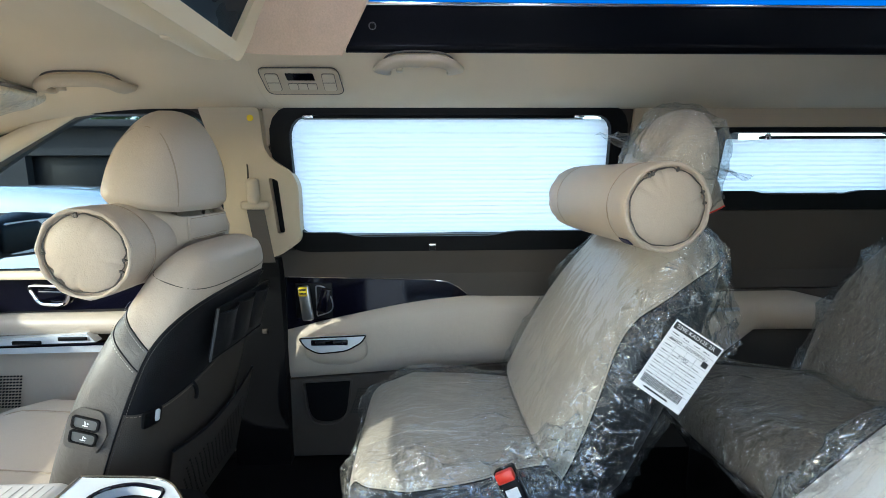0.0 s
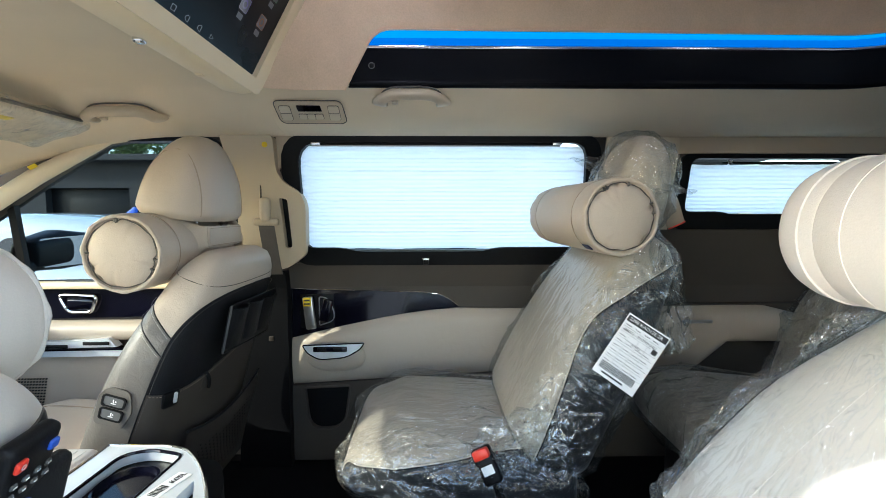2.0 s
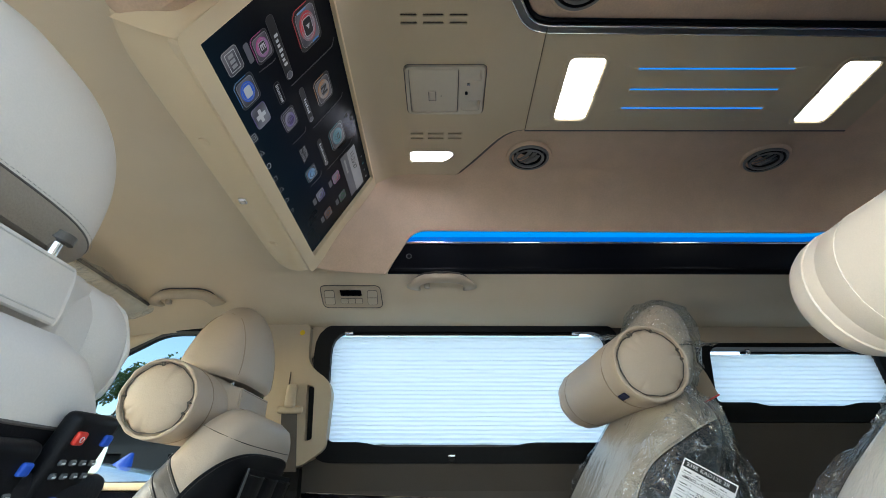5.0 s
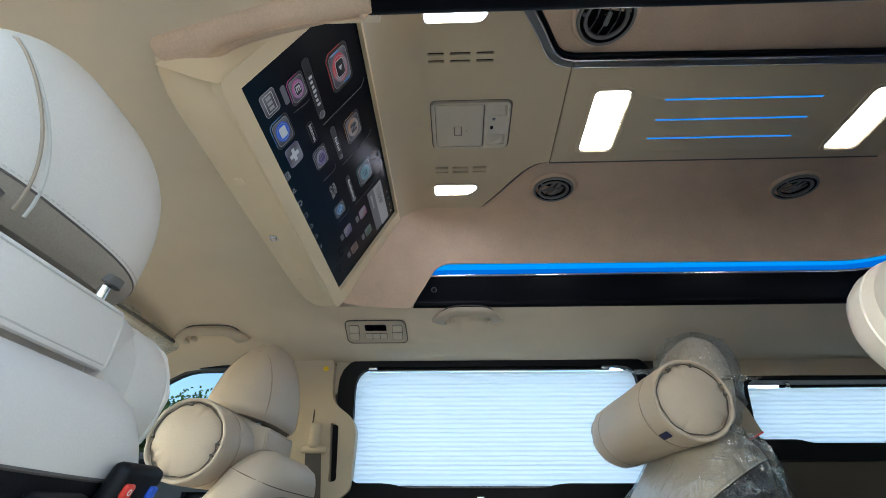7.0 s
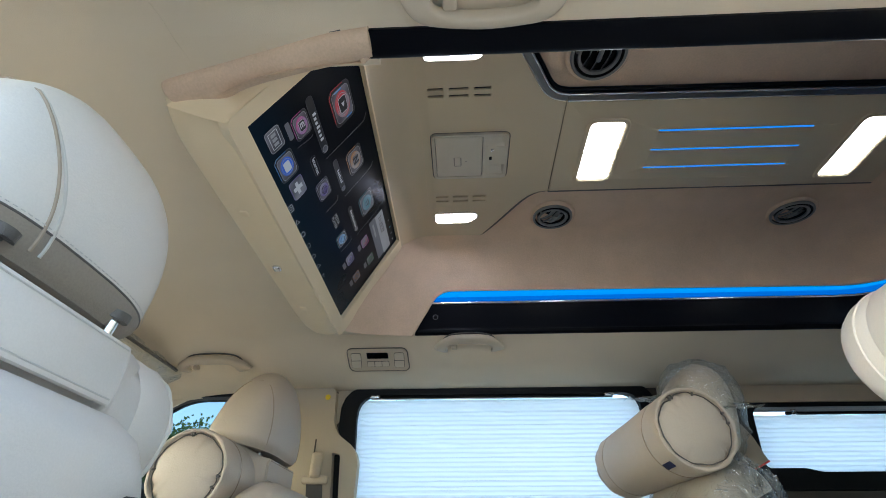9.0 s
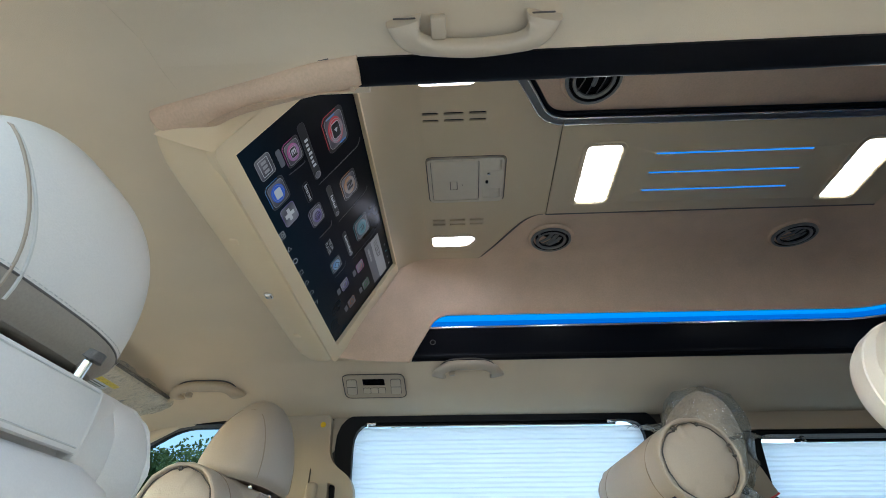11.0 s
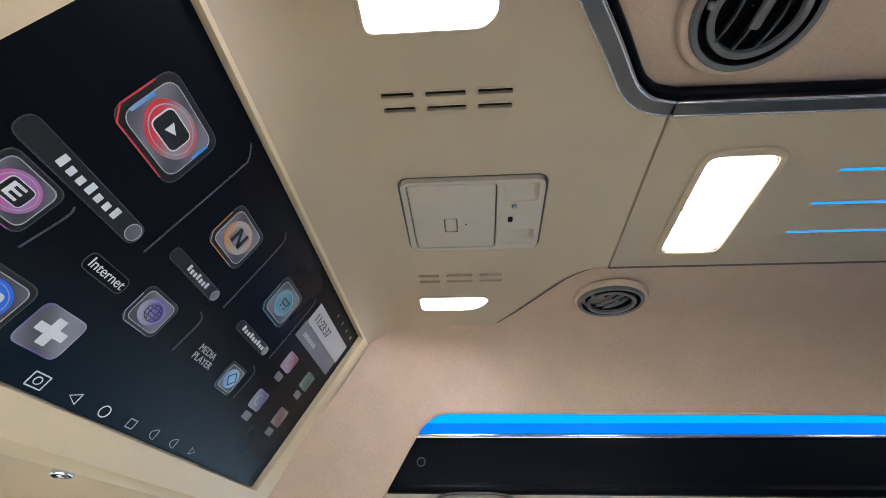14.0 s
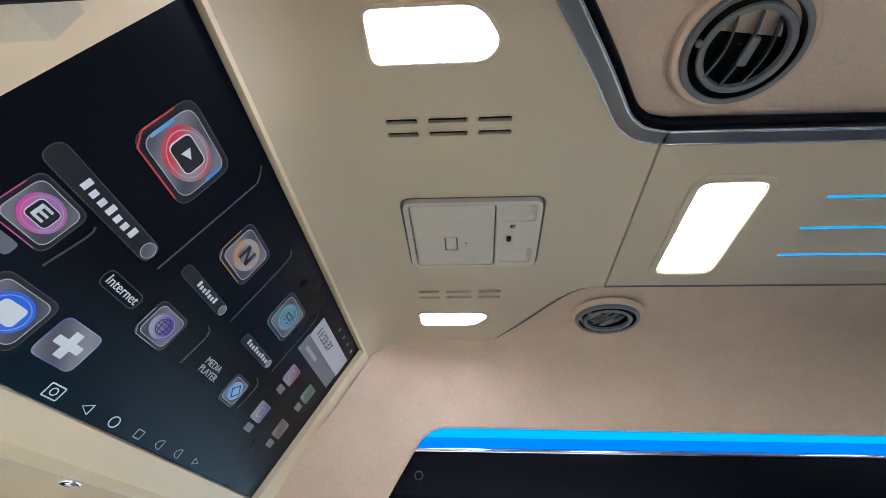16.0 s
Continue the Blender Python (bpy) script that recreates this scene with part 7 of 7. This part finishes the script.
def remote(red, label):
    rm = thing("remote_control", red, label, "remote control", "remote controls")
    c = Vector(red)
    dn_ = Vector((-0.37, 0.02, -0.93)).normalized()
    rt = Vector((-0.05, 0.99, 0.10))
    rt = (rt - dn_ * rt.dot(dn_)).normalized()
    nn = dn_.cross(rt).normalized()
    if nn.x < 0:
        nn = -nn
    at = lambda a, b, h: c + rt * a + dn_ * b + nn * h
    M = Matrix((rt, dn_, nn)).transposed().to_4x4()
    part("case", rbox(at(0.019, 0.064, -0.010), (0.060, 0.165, 0.018), 0.007, 3, M), BLACK, rm)
    part("power_key", rbox(at(0, 0, 0.000), (0.0125, 0.0115, 0.005), 0.0052, 4, M), RED, rm, "red power key")
    part("power_mark", tube([at(0.0022 * math.cos(k * math.pi / 8), 0.0022 * math.sin(k * math.pi / 8), 0.0026) for k in range(16)], 0.0004, 6, True), WHITE, rm)
    part("blue_key", rbox(at(0.038, 0.0, 0.000), (0.0115, 0.0105, 0.005), 0.0050, 4, M), BLUE, rm, "blue key")
    for r in range(2):
        for k in range(4):
            part("key", rbox(at(-0.001 + 0.0133 * k, 0.020 + 0.011 * r, 0.000), (0.007, 0.005, 0.003), 0.001, 1, M), GREY_PLASTIC, rm)
            part("key_mark", rbox(at(-0.001 + 0.0133 * k, 0.020 + 0.011 * r, 0.0018), (0.004, 0.0015, 0.0005), 0.0, 1, M), WHITE, rm)
    part("dial", loft([ring(at(0.019, 0.066, -0.001), rt, dn_, 0.018, 0.018, 2, 24), ring(at(0.019, 0.066, 0.003), rt, dn_, 0.016, 0.016, 2, 24)]), BLUE, rm, "round blue dial")
    return rm


remote((-0.214, -0.374, 0.670), "black remote control with red and blue keys in the organiser")
remote((-0.223, -0.442, 0.643), "second black remote control tucked into the organiser")

# second row: paper label, buckle, belt
lab = thing("seat_label", (0.535, 0.11, 0.53), "white printed parts label stuck on the wrapped seat", "label")
L0, L1, L2 = Vector((0.535, 0.138, 0.689)), Vector((0.605, 0.112, 0.642)), Vector((0.466, 0.120, 0.574))
lu, lv = (L1 - L0), (L2 - L0)
LW, LH = lu.length, lv.length
lu, lv = lu.normalized(), (lv - lu.normalized() * lv.dot(lu.normalized())).normalized()
lnn = lu.cross(lv).normalized()
if lnn.y > 0:
    lnn = -lnn
on_label = lambda a, b, d: L0 + lu * a + lv * b + lnn * (0.006 + d)
part("sheet", plate([(0, 0), (LW, 0), (LW, LH), (0, LH)], [], on_label, 0.0006), PAPER, lab, smooth=False)
bar = lambda a, b, w, h: part("print", plate([(a, b), (a + w, b), (a + w, b + h), (a, b + h)], [], lambda p, q, d: on_label(p, q, 0.0008 + d), 0.0003), INK, lab, smooth=False)
bar(0.002, 0.003, LW - 0.004, 0.013)
LM = Matrix((lu, -lv, lnn)).transposed().to_4x4()
put = lambda s_, a, b, z, m_: text(s_, z, m_, Matrix.Translation(on_label(a, b, 0.0014)) @ LM, "lettering", lab, 0.0001)
put("239E KAD12E 2R", LW * 0.47, 0.0095, 0.0098, PAPER)
put("89002 - R0390KNU", LW * 0.48, 0.033, 0.0085, INK)
put("KNU", LW * 0.50, 0.052, 0.0085, INK)
random.seed(5)
for r in range(8):
    y = 0.021 + r * 0.0115
    bar(0.004, y + 0.0055, LW - 0.008, 0.0004)
    for x in (0.006, 0.026, 0.046, 0.064):
        if r not in (1, 2) or x < 0.02:
            for q in range(3):
                bar(x + 0.0042 * q, y + 0.0006 * random.random(), 0.0022 + 0.0014 * random.random(), 0.0018)
for x in (0.023, 0.0435, 0.0615):
    bar(x, 0.040, 0.0004, 0.078)
bar(LW - 0.016, 0.036, 0.010, 0.010)
x = 0.006
while x < LW - 0.012:
    w = random.choice((0.0006, 0.0010, 0.0016))
    bar(x, LH - 0.028, w, 0.015)
    x += w + random.choice((0.0006, 0.0010))
bar(0.016, LH - 0.009, 0.045, 0.003)

bk = thing("belt_buckle", (0.255, 0.135, 0.33), "black seat belt buckle with a red button", "buckle")
BM = Euler((radians(-14), radians(-28), radians(-10))).to_matrix().to_4x4()
part("body", rbox((0.252, 0.138, 0.375), (0.042, 0.026, 0.075), 0.007, 3, BM), BLACK, bk)
part("button", rbox((0.238, 0.131, 0.402), (0.034, 0.018, 0.020), 0.004, 2, BM), RED, bk, "red release button")
part("tag", rbox((0.252, 0.1235, 0.372), (0.024, 0.002, 0.018), 0.0, 1, BM), PAPER, bk)
part("stalk", tube([(0.268, 0.142, 0.348), (0.285, 0.146, 0.29), (0.295, 0.15, 0.2)], 0.012, 8), BLACK, bk)

# ---- ground ----
solid("ground", rbox((0, 0, -0.55), (300, 300, 0.1), 0.0), mat("concrete_ground", (0.32, 0.31, 0.29), 0.9, bump=0.4, scale=30, vary=0.2, big=0.5), "pale concrete car park ground", "ground", "structure")


# ---- outside ----
def car(x, y, paint, label):
    """A parked car, its nose towards -x."""
    c = thing("parked_car", (x, y, -0.5), label, "car", "parked cars")
    lower, n = [], 15
    for i in range(n):
        t = i / (n - 1)
        px = x - 2.2 + 4.4 * t
        h = 0.30 + 0.12 * math.sin(math.pi * t) ** 0.5
        w = 0.88 * (0.80 + 0.20 * math.sin(math.pi * min(max(t, 0.06), 0.94)) ** 0.4)
        lower.append(ring((px, y, -0.5 + 0.22 + h), (0, 1, 0), (0, 0, 1), w, h, 5, 28))
    part("body", loft(lower), paint, c)
    cab = []
    for i in range(9):
        t = i / 8
        px = x - 1.05 + 2.75 * t
        top = 0.06 + 0.46 * math.sin(math.pi * (0.12 + 0.80 * t)) ** 0.6
        cab.append(ring((px, y, 0.33 + top / 2), (0, 1, 0), (0, 0, 1), 0.74 - 0.10 * (top / 0.5), top / 2 + 0.05, 4.5, 24))
    part("cabin", loft(cab), paint, c)
    for s in (-1, 1):
        for a, b in ((-0.62, 0.12), (0.20, 0.95)):
            part("side_window", plate(round_poly([(x + a, 0.38), (x + b, 0.38), (x + b - 0.06, 0.70), (x + a + 0.14, 0.70)], 0.05), [], lambda p, q, d: (p, y + s * (0.775 - 0.14 * (q - 0.38) / 0.35 + d), q), 0.012), PIANO, c)
    part("windscreen", plate([(-0.62, 0), (0.62, 0), (0.52, 0.55), (-0.52, 0.55)], [], lambda p, q, d: (x - 1.02 + q * 0.86 - d * 0.5, y + p, 0.44 + q * 0.50 + d), 0.02), PIANO, c)
    for a in (-1.4, 1.4):
        for s in (-1, 1):
            wh = part("wheel", tube([(x + a, y + s * 0.70, -0.18), (x + a, y + s * 0.90, -0.18)], 0.32, 28), BLACK, c)
            part("rim", tube([(x + a, y + s * 0.895, -0.18), (x + a, y + s * 0.91, -0.18)], 0.21, 24), SATIN, wh)
    part("aerial_fin", loft([ring((x + 0.9, y, 0.84), (1, 0, 0), (0, 1, 0), 0.10, 0.03, 2, 12), ring((x + 0.97, y, 0.95), (1, 0, 0), (0, 1, 0), 0.02, 0.006, 2, 12)]), BLUE, c)
    return c


CAR_WHITE = mat("white_car_paint", (0.80, 0.80, 0.80), 0.25, vary=0.03, coat=1.0)
car(-3.6, 3.6, CAR_WHITE, "white parked car seen through the front window")
car(-0.4, 3.9, CAR_WHITE, "white parked car beyond the sliding door")

mir = thing("door_mirror", (-1.25, 0.95, 0.70), "black door mirror with sky in its glass", "mirror")
part("housing", cushion([(-1.30, 0.90, 0.745), (-1.29, 1.0, 0.755), (-1.28, 1.12, 0.75)], (1, 0, 0), (0, 0, 1), [0.05, 0.065, 0.05], [0.06, 0.075, 0.065], 3.0), BLACK, mir)
part("mirror_glass", plate(round_poly([(0.895, 0.695), (1.115, 0.695), (1.125, 0.81), (0.895, 0.80)], 0.03), [], lambda a, b, d: (-1.236 + 0.30 * (a - 1.0) + d, a, b), 0.006), CHROME, mir, "mirror glass")
part("arm", tube([(-1.28, 0.84, 0.70), (-1.29, 0.92, 0.71)], 0.025, 10), BLACK, mir)

hall = thing("building", (-8.0, 14.0, -0.5), "long dark grey hall behind the parked cars", "building")
HALL = mat("dark_hall", (0.022, 0.022, 0.025), 0.8, bump=0.3, scale=4, vary=0.25, big=0.6)
part("wall", plate([(-26, -0.5), (10, -0.5), (10, 2.5), (-26, 2.5)], [round_poly([(-20 + 4 * k, -0.4), (-17.4 + 4 * k, -0.4), (-17.4 + 4 * k, 1.7), (-20 + 4 * k, 1.7)], 0.02, 1) for k in range(7)], lambda a, b, d: (a, 14.0 + d, b), 0.4), HALL, hall, smooth=False)
part("roof", rbox((-8, 16, 2.6), (37, 5, 0.2), 0.03), HALL, hall)
for k in range(7):
    part("door", rbox((-18.7 + 4 * k, 14.3, 0.65), (2.7, 0.1, 2.2), 0.02), BLACK, hall)

LEAF = mat("leaves", (0.10, 0.15, 0.04), 0.6, vary=0.35, scale=3, big=0.8)
BARK = mat("bark", (0.10, 0.075, 0.05), 0.9, bump=0.6, scale=20, vary=0.2)


def tree(x, y, h, seed):
    rnd = random.Random(seed)
    t = thing("tree", (x, y, -0.5), "green leafy tree behind the hall", "tree", "trees")
    part("trunk", tube([(x, y, -0.5), (x + 0.1, y, h * 0.3), (x - 0.1, y + 0.1, h * 0.65)], [0.28, 0.20, 0.09], 10), BARK, t)
    clumps = []
    for k in range(9):
        a, r = rnd.uniform(0, 6.28), rnd.uniform(0.5, 1.0) * h * 0.30
        p = Vector((x + r * math.cos(a), y + r * math.sin(a), h * rnd.uniform(0.42, 0.95)))
        part("limb", tube([(x, y, h * rnd.uniform(0.25, 0.5)), p], [0.08, 0.02], 6), BARK, t)
        clumps.append((p, rnd.uniform(0.5, 0.95) * h * 0.2))
    vs, fs = [], []
    for p, r in clumps:
        for _ in range(900):
            d = Vector((rnd.gauss(0, 1), rnd.gauss(0, 1), rnd.gauss(0, 0.8))).normalized() * r * rnd.uniform(0.4, 1.1) ** 0.5
            c = p + d
            u = Vector((rnd.gauss(0, 1), rnd.gauss(0, 1), rnd.gauss(0, 1))).normalized() * 0.085
            w = u.orthogonal().normalized() * 0.045
            i = len(vs)
            vs += [c - u, c + w, c + u, c - w]
            fs.append((i, i + 1, i + 2, i + 3))
    me = bpy.data.meshes.new("crown")
    me.from_pydata([tuple(v) for v in vs], [], fs)
    me.materials.append(LEAF)
    cr = new("crown", me)
    cr.parent, cr.matrix_parent_inverse = t, t.matrix_world.inverted()


for x, y, h, sd in ((-14.5, 19.5, 5.6, 1), (-10.8, 20.5, 7.4, 2), (-19.5, 21.0, 5.2, 3), (-6.5, 21.5, 6.4, 4), (-2.0, 22.0, 6.6, 5), (3.5, 21.0, 6.0, 6)):
    tree(x, y, h, sd)
